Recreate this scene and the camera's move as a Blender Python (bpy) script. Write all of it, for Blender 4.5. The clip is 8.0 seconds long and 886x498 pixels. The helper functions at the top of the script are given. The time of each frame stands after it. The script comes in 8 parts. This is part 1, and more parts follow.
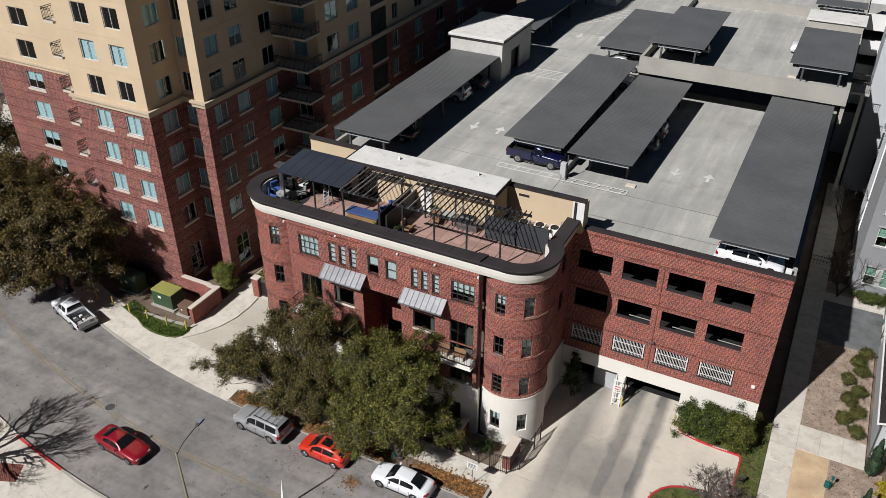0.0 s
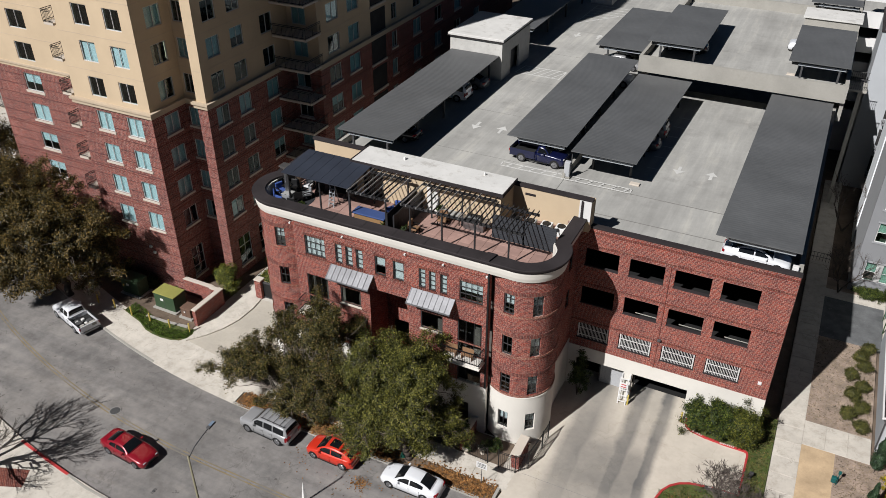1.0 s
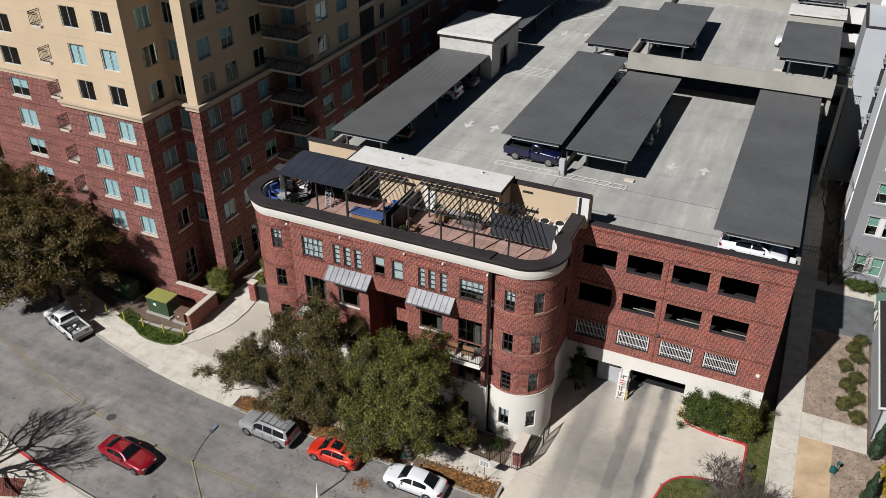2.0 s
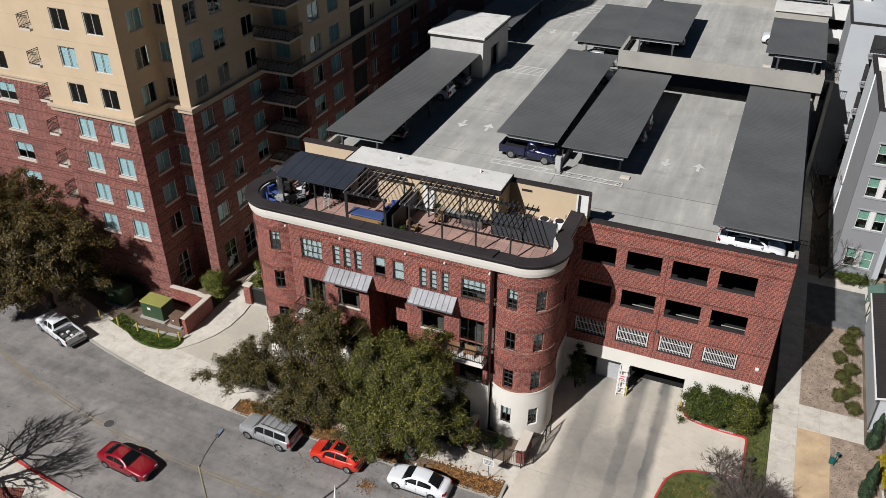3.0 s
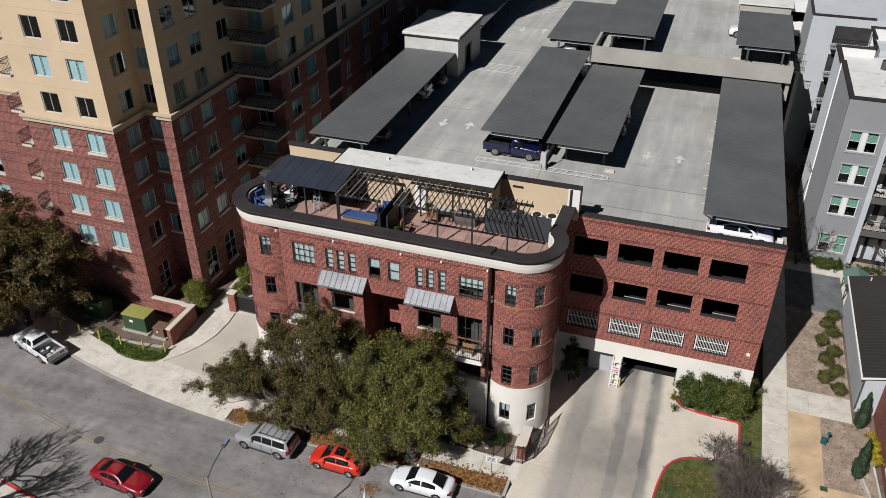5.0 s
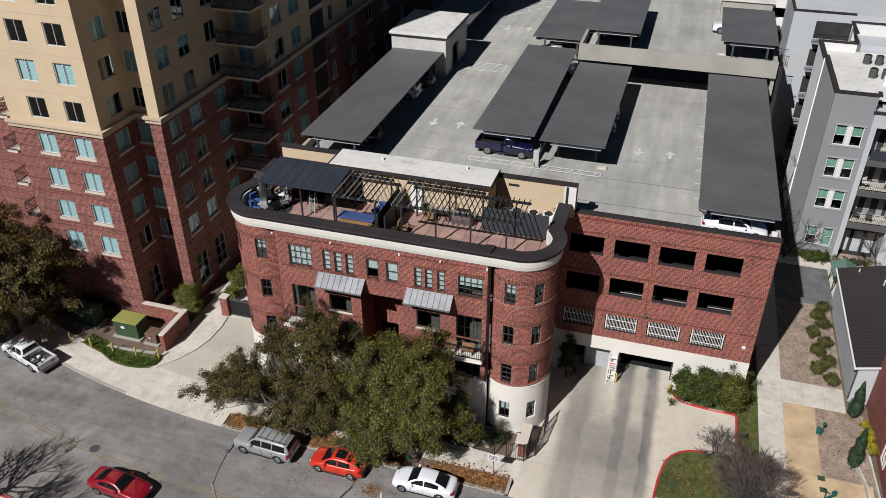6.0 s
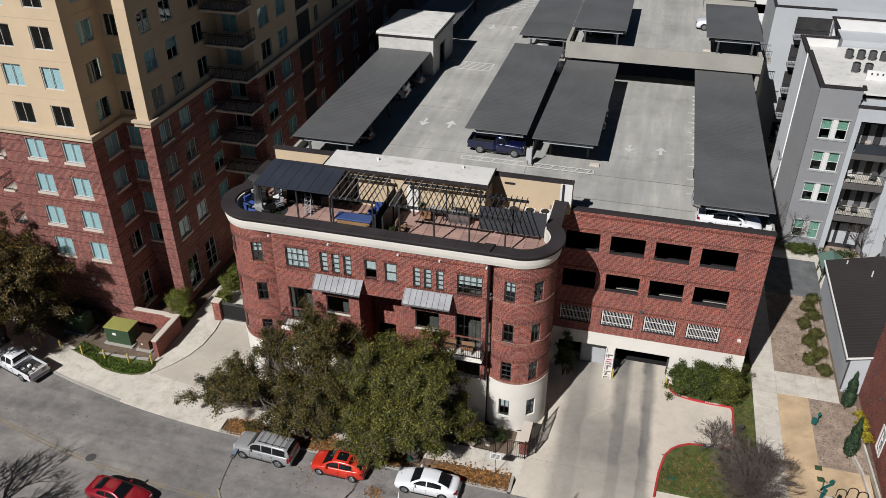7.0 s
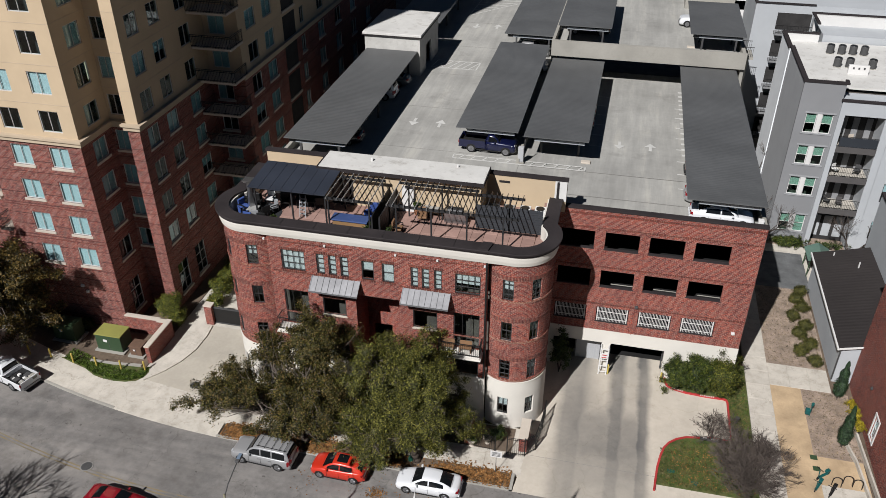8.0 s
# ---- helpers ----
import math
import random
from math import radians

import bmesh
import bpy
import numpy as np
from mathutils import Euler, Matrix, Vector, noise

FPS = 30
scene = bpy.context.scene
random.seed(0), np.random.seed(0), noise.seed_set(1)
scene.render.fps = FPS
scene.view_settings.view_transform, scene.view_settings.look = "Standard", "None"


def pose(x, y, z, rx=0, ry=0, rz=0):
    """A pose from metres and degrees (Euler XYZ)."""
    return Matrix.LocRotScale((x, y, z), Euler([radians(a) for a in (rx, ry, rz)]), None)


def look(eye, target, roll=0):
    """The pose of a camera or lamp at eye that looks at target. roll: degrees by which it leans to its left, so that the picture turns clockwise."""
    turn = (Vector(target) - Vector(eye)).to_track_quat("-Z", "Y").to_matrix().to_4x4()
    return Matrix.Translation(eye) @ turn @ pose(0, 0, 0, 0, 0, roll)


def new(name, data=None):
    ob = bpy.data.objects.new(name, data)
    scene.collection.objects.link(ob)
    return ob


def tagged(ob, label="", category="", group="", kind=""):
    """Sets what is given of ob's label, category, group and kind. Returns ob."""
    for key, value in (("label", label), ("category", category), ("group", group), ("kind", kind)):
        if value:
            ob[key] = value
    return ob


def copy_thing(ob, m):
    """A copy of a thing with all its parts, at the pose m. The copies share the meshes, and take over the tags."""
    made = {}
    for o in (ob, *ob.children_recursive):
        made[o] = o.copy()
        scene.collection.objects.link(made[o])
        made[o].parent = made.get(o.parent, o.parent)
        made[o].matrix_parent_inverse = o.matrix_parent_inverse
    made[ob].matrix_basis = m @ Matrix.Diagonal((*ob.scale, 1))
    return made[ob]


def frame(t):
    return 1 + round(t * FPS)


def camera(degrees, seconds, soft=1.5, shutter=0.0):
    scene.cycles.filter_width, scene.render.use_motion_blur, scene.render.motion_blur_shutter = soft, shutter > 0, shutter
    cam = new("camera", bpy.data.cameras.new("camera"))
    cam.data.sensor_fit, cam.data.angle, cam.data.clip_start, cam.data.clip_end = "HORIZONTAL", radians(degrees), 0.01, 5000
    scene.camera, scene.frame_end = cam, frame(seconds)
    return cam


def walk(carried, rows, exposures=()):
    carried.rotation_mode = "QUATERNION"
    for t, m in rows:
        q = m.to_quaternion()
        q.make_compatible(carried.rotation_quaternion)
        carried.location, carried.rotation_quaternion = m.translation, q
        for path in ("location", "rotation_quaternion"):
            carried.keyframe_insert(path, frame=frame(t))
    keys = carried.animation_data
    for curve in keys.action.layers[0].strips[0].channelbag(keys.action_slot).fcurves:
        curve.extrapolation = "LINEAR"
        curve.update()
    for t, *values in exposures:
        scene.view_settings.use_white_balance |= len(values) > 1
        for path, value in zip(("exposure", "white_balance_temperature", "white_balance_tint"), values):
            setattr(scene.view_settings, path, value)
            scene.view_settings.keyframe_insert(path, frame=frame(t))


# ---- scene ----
cam = camera(57.82, 8.0, 0.7)
PATH = [
    (0, (1.244, -49.106, 45.623), (-17.872, -11.718, 18.481), 0.07),
    (0.5, (0.699, -49.380, 45.611), (-18.231, -11.887, 18.484), 0.05),
    (1, (0.080, -49.671, 45.646), (-18.433, -11.997, 18.480), 0.05),
    (1.5, (-0.462, -49.965, 45.539), (-18.459, -12.010, 18.419), 0.00),
    (3, (-2.427, -50.834, 45.407), (-18.742, -12.115, 18.303), 0.02),
    (3.5, (-3.120, -51.103, 45.358), (-18.802, -12.118, 18.262), 0.03),
    (4, (-3.771, -51.364, 45.314), (-18.796, -12.111, 18.230), 0.00),
    (4.5, (-4.381, -51.595, 45.246), (-18.785, -12.086, 18.198), -0.04),
    (6, (-6.459, -52.240, 45.148), (-18.859, -12.055, 18.102), -0.09),
    (6.5, (-7.192, -52.411, 45.144), (-18.909, -12.033, 18.082), -0.11),
    (7, (-7.930, -52.623, 45.093), (-18.936, -12.041, 18.038), -0.09),
    (7.5, (-8.618, -52.829, 45.119), (-18.911, -12.075, 18.041), -0.10),
    (8, (-9.315, -52.994, 45.083), (-18.914, -12.068, 18.010), -0.10),
]
walk(cam, [(t, look(eye, target, roll)) for t, eye, target, roll in PATH], [(0.0, 0.44), (8.0, 0.32)])

# ---- light ----
SUN_AZ, SUN_EL = 200.8, 43.5
world = bpy.data.worlds.new("world")
scene.world = world
world.use_nodes = True
wn = world.node_tree.nodes
sky = wn.new("ShaderNodeTexSky")
sky.sky_type = 'NISHITA'
sky.sun_disc = False
sky.sun_elevation = radians(SUN_EL)
sky.sun_rotation = radians(SUN_AZ)
sky.air_density, sky.dust_density, sky.ozone_density = 1.0, 0.0, 9.0
world.node_tree.links.new(sky.outputs[0], wn["Background"].inputs[0])
wn["Background"].inputs[1].default_value = 0.012
sun = new("sun", bpy.data.lights.new("sun", 'SUN'))
sun.data.energy, sun.data.angle, sun.data.color = 5.0, radians(0.53), (1.0, 0.985, 0.995)
to_sun = Vector((math.sin(radians(SUN_AZ)) * math.cos(radians(SUN_EL)), math.cos(radians(SUN_AZ)) * math.cos(radians(SUN_EL)), math.sin(radians(SUN_EL))))
sun.matrix_world = look(to_sun * 120, (0, 0, 0))


# ---- materials ----
def nodes_of(name):
    m = bpy.data.materials.new(name)
    m.use_nodes = True
    nt = m.node_tree
    return m, nt, nt.nodes, nt.links, nt.nodes["Principled BSDF"]


def scaled(col, k):
    return (min(col[0] * k, 1), min(col[1] * k, 1), min(col[2] * k, 1), 1)


def mixed(nt, kind, fac, a, b):
    n = nt.nodes.new("ShaderNodeMix")
    n.data_type, n.blend_type = 'RGBA', kind
    for sock, v in ((n.inputs[0], fac), (n.inputs[6], a), (n.inputs[7], b)):
        if isinstance(v, (int, float)) or isinstance(v, tuple):
            sock.default_value = v
        else:
            nt.links.new(v, sock)
    return n.outputs[2]


def noise_of(nt, scale, detail=4, rough=0.6, vec=None):
    n = nt.nodes.new("ShaderNodeTexNoise")
    n.inputs["Scale"].default_value, n.inputs["Detail"].default_value, n.inputs["Roughness"].default_value = scale, detail, rough
    if vec is None:
        vec = nt.nodes.new("ShaderNodeNewGeometry").outputs["Position"]
    nt.links.new(vec, n.inputs["Vector"])
    return n.outputs["Fac"]


def ramp_of(nt, fac, stops):
    n = nt.nodes.new("ShaderNodeValToRGB")
    while len(n.color_ramp.elements) < len(stops):
        n.color_ramp.elements.new(0.5)
    for e, (p, c) in zip(n.color_ramp.elements, stops):
        e.position, e.color = p, c
    nt.links.new(fac, n.inputs[0])
    return n.outputs[0]


def grey_ramp(nt, fac, stops):
    """A grey ramp of many (position, value) stops."""
    n = nt.nodes.new("ShaderNodeValToRGB")
    e = n.color_ramp.elements
    e[0].position, e[0].color = 0.0, (stops[0][1],) * 3 + (1,)
    e[1].position, e[1].color = 1.0, (stops[-1][1],) * 3 + (1,)
    for p, v in stops:
        e.new(p).color = (v, v, v, 1)
    nt.links.new(fac, n.inputs[0])
    return n.outputs[0]


def bumped(nt, bsdf, height, strength, dist):
    n = nt.nodes.new("ShaderNodeBump")
    n.inputs["Strength"].default_value, n.inputs["Distance"].default_value = strength, dist
    nt.links.new(height, n.inputs["Height"])
    nt.links.new(n.outputs[0], bsdf.inputs["Normal"])


def mat(name, col, rough=0.8, metal=0.0, var=0.15, big=0.35, fine=6.0, bump=0.3, dist=0.01, spec=0.3, rand=0.0, stain=None, stain_at=(0.55, 0.75), coat=0.0):
    m, nt, N, L, b = nodes_of(name)
    f1, f2 = noise_of(nt, big), noise_of(nt, fine, 5, 0.65)
    c1 = ramp_of(nt, f1, [(0.3, scaled(col, 1 - var)), (0.7, scaled(col, 1 + var))])
    c = mixed(nt, 'MULTIPLY', 1.0, c1, ramp_of(nt, f2, [(0.25, (1 - var * 0.8,) * 3 + (1,)), (0.75, (1, 1, 1, 1))]))
    if stain:
        f3 = noise_of(nt, big * 2.3, 6, 0.7)
        c = mixed(nt, 'MIX', ramp_of(nt, f3, [(stain_at[0], (0, 0, 0, 1)), (stain_at[1], (0.8, 0.8, 0.8, 1))]), c, (*stain, 1))
    if rand:
        info = N.new("ShaderNodeObjectInfo")
        c = mixed(nt, 'MULTIPLY', 1.0, c, ramp_of(nt, info.outputs["Random"], [(0, (1 - rand,) * 3 + (1,)), (1, (1, 1, 1, 1))]))
    L.new(c, b.inputs["Base Color"])
    b.inputs["Roughness"].default_value, b.inputs["Metallic"].default_value = rough, metal
    b.inputs["Specular IOR Level"].default_value = spec
    b.inputs["Coat Weight"].default_value = coat
    if bump:
        bumped(nt, b, f2, bump, dist)
    return m


def brick_mat(name, c1, c2, mortar, uv=False, w=0.27, h=0.105, course=0.0):
    m, nt, N, L, b = nodes_of(name)
    com = N.new("ShaderNodeCombineXYZ")
    if uv:
        src = N.new("ShaderNodeUVMap").outputs[0]
        sep = N.new("ShaderNodeSeparateXYZ")
        L.new(src, sep.inputs[0])
        L.new(sep.outputs[0], com.inputs[0])
        L.new(sep.outputs[1], com.inputs[1])
    else:
        sep = N.new("ShaderNodeSeparateXYZ")
        L.new(N.new("ShaderNodeNewGeometry").outputs["Position"], sep.inputs[0])
        add = N.new("ShaderNodeMath")
        L.new(sep.outputs[0], add.inputs[0])
        L.new(sep.outputs[1], add.inputs[1])
        L.new(add.outputs[0], com.inputs[0])
        L.new(sep.outputs[2], com.inputs[1])
    t = N.new("ShaderNodeTexBrick")
    t.offset = 0.5
    for k, v in (("Scale", 1.0), ("Mortar Size", 0.011), ("Mortar Smooth", 0.1), ("Bias", 0.0), ("Brick Width", w), ("Row Height", h)):
        t.inputs[k].default_value = v
    t.inputs["Color1"].default_value, t.inputs["Color2"].default_value, t.inputs["Mortar"].default_value = (*c1, 1), (*c2, 1), (*mortar, 1)
    # courses are laid slightly out of true
    sway = N.new("ShaderNodeTexNoise")
    sway.inputs["Scale"].default_value, sway.inputs["Detail"].default_value = 0.9, 3
    L.new(N.new("ShaderNodeNewGeometry").outputs["Position"], sway.inputs["Vector"])
    L.new(mixed(nt, 'ADD', 1.0, com.outputs[0], mixed(nt, 'MULTIPLY', 1.0, sway.outputs["Color"], (0.2, 0.1, 0.0, 1))), t.inputs["Vector"])
    f1 = noise_of(nt, 0.5, 5, 0.65)
    c = mixed(nt, 'MULTIPLY', 1.0, t.outputs["Color"], ramp_of(nt, f1, [(0.3, (0.72, 0.72, 0.74, 1)), (0.7, (1.1, 1.05, 1.0, 1))]))
    n2 = noise_of(nt, 7.0, 3, 0.75)
    c = mixed(nt, 'MULTIPLY', 1.0, c, ramp_of(nt, n2, [(0.36, (0.6, 0.58, 0.6, 1)), (0.64, (1.3, 1.28, 1.26, 1))]))
    if course:
        up = N.new("ShaderNodeMath")
        up.operation = 'PINGPONG'
        up.inputs[1].default_value = course / 2
        L.new(N.new("ShaderNodeSeparateXYZ").outputs[2], up.inputs[0])
        L.new(N.new("ShaderNodeNewGeometry").outputs["Position"], up.inputs[0].links[0].from_node.inputs[0])
        c = mixed(nt, 'MULTIPLY', 1.0, c, ramp_of(nt, up.outputs[0], [(0.035, (0.5, 0.48, 0.48, 1)), (0.055, (1, 1, 1, 1))]))
    L.new(c, b.inputs["Base Color"])
    b.inputs["Roughness"].default_value = 0.85
    b.inputs["Specular IOR Level"].default_value = 0.2
    bumped(nt, b, t.outputs["Fac"], -0.5, 0.01)
    return m


def metal_seam(name, col, pitch, axis, rough=0.45, metal=0.0, depth=0.02):
    """Ribbed sheet: a rounded ridge every pitch metres along axis."""
    m, nt, N, L, b = nodes_of(name)
    sep = N.new("ShaderNodeSeparateXYZ")
    L.new(N.new("ShaderNodeNewGeometry").outputs["Position"], sep.inputs[0])
    k = N.new("ShaderNodeMath")
    k.operation = 'MULTIPLY'
    k.inputs[1].default_value = 2 * math.pi / pitch
    L.new(sep.outputs[axis], k.inputs[0])
    s = N.new("ShaderNodeMath")
    s.operation = 'SINE'
    L.new(k.outputs[0], s.inputs[0])
    f1, f2 = noise_of(nt, 0.25), noise_of(nt, 3.0, 5)
    c = ramp_of(nt, f1, [(0.3, scaled(col, 0.86)), (0.7, scaled(col, 1.12))])
    c = mixed(nt, 'MULTIPLY', 1.0, c, ramp_of(nt, f2, [(0.3, (0.88, 0.88, 0.88, 1)), (0.7, (1, 1, 1, 1))]))
    L.new(c, b.inputs["Base Color"])
    b.inputs["Roughness"].default_value, b.inputs["Metallic"].default_value = rough, metal
    b.inputs["Specular IOR Level"].default_value = 0.35
    bumped(nt, b, s.outputs[0], 0.22, depth)
    return m


def glass_mat(name, tint):
    """Thin tinted glass: clear straight on, glossier at a glancing angle."""
    m, nt, N, L, b = nodes_of(name)
    N.remove(b)
    tr, gl, mx, lw = N.new("ShaderNodeBsdfTransparent"), N.new("ShaderNodeBsdfGlossy"), N.new("ShaderNodeMixShader"), N.new("ShaderNodeLayerWeight")
    tr.inputs[0].default_value = (*tint, 1)
    gl.inputs["Roughness"].default_value = 0.03
    p, q = N.new("ShaderNodeMath"), N.new("ShaderNodeMath")
    p.operation, p.inputs[1].default_value = 'POWER', 4.0
    q.operation, q.inputs[1].default_value, q.inputs[2].default_value = 'MULTIPLY_ADD', 0.7, 0.06
    lw.inputs[0].default_value = 0.5
    L.new(lw.outputs["Facing"], p.inputs[0])
    L.new(p.outputs[0], q.inputs[0])
    L.new(q.outputs[0], mx.inputs[0])
    L.new(tr.outputs[0], mx.inputs[1])
    L.new(gl.outputs[0], mx.inputs[2])
    L.new(mx.outputs[0], N["Material Output"].inputs[0])
    return m


def slat_mat(name, col, pitch=0.09):
    """Horizontal blind: a sawtooth relief along z, with slightly darker gaps."""
    m, nt, N, L, b = nodes_of(name)
    sep = N.new("ShaderNodeSeparateXYZ")
    L.new(N.new("ShaderNodeNewGeometry").outputs["Position"], sep.inputs[0])
    k = N.new("ShaderNodeMath")
    k.operation = 'MODULO'
    k.inputs[1].default_value = pitch
    L.new(sep.outputs[2], k.inputs[0])
    k2 = N.new("ShaderNodeMath")
    k2.operation = 'DIVIDE'
    k2.inputs[1].default_value = pitch
    L.new(k.outputs[0], k2.inputs[0])
    c = ramp_of(nt, k2.outputs[0], [(0.0, scaled(col, 0.6)), (0.25, scaled(col, 1.0))])
    L.new(c, b.inputs["Base Color"])
    b.inputs["Roughness"].default_value = 0.7
    bumped(nt, b, k2.outputs[0], 0.4, 0.02)
    return m


def leaf_mat(name, cols, rough=0.55):
    m, nt, N, L, b = nodes_of(name)
    g = N.new("ShaderNodeNewGeometry")
    stops = [(i / (len(cols) - 1), (*c, 1)) for i, c in enumerate(cols)]
    c = ramp_of(nt, g.outputs["Random Per Island"], stops)
    # noise patches darken the leaf colour like shaded gaps between sprays
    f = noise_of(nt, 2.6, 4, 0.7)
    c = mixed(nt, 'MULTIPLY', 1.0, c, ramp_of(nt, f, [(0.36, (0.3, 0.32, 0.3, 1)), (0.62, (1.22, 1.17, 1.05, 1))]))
    L.new(c, b.inputs["Base Color"])
    b.inputs["Roughness"].default_value = rough
    b.inputs["Specular IOR Level"].default_value = 0.3
    tl, add = N.new("ShaderNodeBsdfTranslucent"), N.new("ShaderNodeMixShader")
    L.new(c, tl.inputs[0])
    add.inputs[0].default_value = 0.2
    L.new(b.outputs[0], add.inputs[1])
    L.new(tl.outputs[0], add.inputs[2])
    L.new(add.outputs[0], N["Material Output"].inputs[0])
    return m


M_BRICK = brick_mat("red_brick", (0.262, 0.057, 0.037), (0.118, 0.034, 0.031), (0.32, 0.22, 0.185))
M_BRICK_UV = brick_mat("red_brick_curved", (0.262, 0.057, 0.037), (0.118, 0.034, 0.031), (0.32, 0.22, 0.185), uv=True)
M_BRICK_T = brick_mat("tower_brick", (0.225, 0.062, 0.046), (0.122, 0.037, 0.034), (0.31, 0.23, 0.2), course=1.02)
M_BRICK_DK = brick_mat("soldier_brick", (0.155, 0.047, 0.032), (0.09, 0.03, 0.026), (0.24, 0.16, 0.125), w=0.17, h=0.6)
M_SOLDIER_UV = brick_mat("soldier_course_curved", (0.175, 0.05, 0.035), (0.1, 0.033, 0.03), (0.24, 0.16, 0.13), uv=True, w=0.1, h=0.6)
M_ROWLOCK_UV = brick_mat("rowlock_sill_curved", (0.24, 0.085, 0.055), (0.15, 0.055, 0.04), (0.34, 0.25, 0.2), uv=True, w=0.1, h=0.6)
M_YELLOW = mat("yellow_stucco", (0.45, 0.352, 0.236), 0.9, var=0.06, fine=25, bump=0.2)
M_TANBAND = mat("beige_band", (0.409, 0.33, 0.238), 0.85, var=0.08)
M_CREAM = mat("cream_stucco", (0.56, 0.535, 0.48), 0.85, var=0.06, fine=20, stain=(0.409, 0.37, 0.304), stain_at=(0.66, 0.9))
M_WHITE = mat("white_paint", (0.562, 0.554, 0.533), 0.6, var=0.05)
M_DECK = mat("deck_concrete", (0.312, 0.306, 0.282), 0.85, var=0.14, big=0.16, fine=2.2, bump=0.2, stain=(0.165, 0.158, 0.145), stain_at=(0.56, 0.85))
M_CONC = mat("concrete", (0.29, 0.277, 0.244), 0.85, var=0.12, big=0.3, fine=5, stain=(0.198, 0.185, 0.158), stain_at=(0.6, 0.9))
M_DRIVE = mat("driveway_concrete", (0.46, 0.415, 0.345), 0.85, var=0.12, big=0.3, fine=3, stain=(0.3, 0.265, 0.215), stain_at=(0.55, 0.85))
# tyre-blackened tracks run from the two garage doors towards the street, worst where cars stop and turn
nt = M_DRIVE.node_tree
sep = nt.nodes.new("ShaderNodeSeparateXYZ")
nt.links.new(nt.nodes.new("ShaderNodeNewGeometry").outputs["Position"], sep.inputs[0])


def maths(tree, op, a, b=0.0):
    n = tree.nodes.new("ShaderNodeMath")
    n.operation = op
    for k, v in enumerate((a, b)):
        if isinstance(v, (int, float)):
            n.inputs[k].default_value = v
        else:
            tree.links.new(v, n.inputs[k])
    return n.outputs[0]


wobble = maths(nt, 'MULTIPLY', maths(nt, 'SUBTRACT', noise_of(nt, 0.35, 5, 0.65), 0.5), 0.9)
across = maths(nt, 'DIVIDE', maths(nt, 'ADD', maths(nt, 'ADD', sep.outputs[0], wobble), 13.0), 12.0)
along = maths(nt, 'DIVIDE', maths(nt, 'ADD', maths(nt, 'ADD', sep.outputs[1], wobble), 13.0), 16.0)
tracks = grey_ramp(nt, across, [(0.13, 0), (0.2, 0.7), (0.3, 0.85), (0.36, 0.4), (0.45, 0.15), (0.505, 0.9), (0.56, 0.95), (0.6, 0.3), (0.65, 0.3), (0.68, 1.0), (0.72, 0.9), (0.76, 0)])
reach = grey_ramp(nt, along, [(0.05, 0.7), (0.3, 1), (0.6, 0.9), (0.76, 0.72), (0.86, 0.9), (0.95, 1)])
middle = mixed(nt, 'MULTIPLY', 1.0, grey_ramp(nt, across, [(0.12, 0), (0.24, 0.74), (0.68, 0.74), (0.77, 0)]), grey_ramp(nt, along, [(0.0, 0.6), (0.25, 1), (0.45, 0.9), (0.58, 0)]))
grime = mixed(nt, 'LIGHTEN', 1.0, mixed(nt, 'MULTIPLY', 1.0, tracks, reach), middle)
patchy = ramp_of(nt, noise_of(nt, 0.7, 7, 0.72), [(0.34, (0.86, 0.86, 0.86, 1)), (0.6, (1.0, 1.0, 1.0, 1))])
grime = mixed(nt, 'MULTIPLY', 1.0, grime, patchy)
vor = nt.nodes.new("ShaderNodeTexVoronoi")
vor.feature = 'DISTANCE_TO_EDGE'
vor.inputs["Scale"].default_value = 0.22
warp = nt.nodes.new("ShaderNodeTexNoise")
warp.inputs["Scale"].default_value, warp.inputs["Detail"].default_value = 0.6, 6
pos = nt.nodes.new("ShaderNodeNewGeometry").outputs["Position"]
nt.links.new(pos, warp.inputs["Vector"])
nt.links.new(mixed(nt, 'ADD', 1.0, pos, mixed(nt, 'MULTIPLY', 1.0, warp.outputs["Color"], (3.0, 3.0, 0.0, 1))), vor.inputs["Vector"])
crack = ramp_of(nt, vor.outputs["Distance"], [(0.0, (0.86, 0.85, 0.83, 1)), (0.004, (0.97, 0.97, 0.96, 1)), (0.03, (1, 1, 1, 1))])
old = nt.nodes["Principled BSDF"].inputs["Base Color"].links[0].from_socket
nt.links.new(mixed(nt, 'MULTIPLY', 1.0, mixed(nt, 'MIX', grime, old, (0.1, 0.098, 0.093, 1)), crack), nt.nodes["Principled BSDF"].inputs["Base Color"])
M_PAVE = mat("pavement_concrete", (0.47, 0.435, 0.375), 0.85, var=0.1, big=0.4, fine=6, stain=(0.264, 0.244, 0.211), stain_at=(0.62, 0.9), rand=0.07)
nt = M_PAVE.node_tree
vor = nt.nodes.new("ShaderNodeTexVoronoi")
vor.feature = 'DISTANCE_TO_EDGE'
vor.inputs["Scale"].default_value = 0.3
warp = nt.nodes.new("ShaderNodeTexNoise")
warp.inputs["Scale"].default_value, warp.inputs["Detail"].default_value = 0.8, 6
pos = nt.nodes.new("ShaderNodeNewGeometry").outputs["Position"]
nt.links.new(pos, warp.inputs["Vector"])
nt.links.new(mixed(nt, 'ADD', 1.0, pos, mixed(nt, 'MULTIPLY', 1.0, warp.outputs["Color"], (3.0, 3.0, 0.0, 1))), vor.inputs["Vector"])
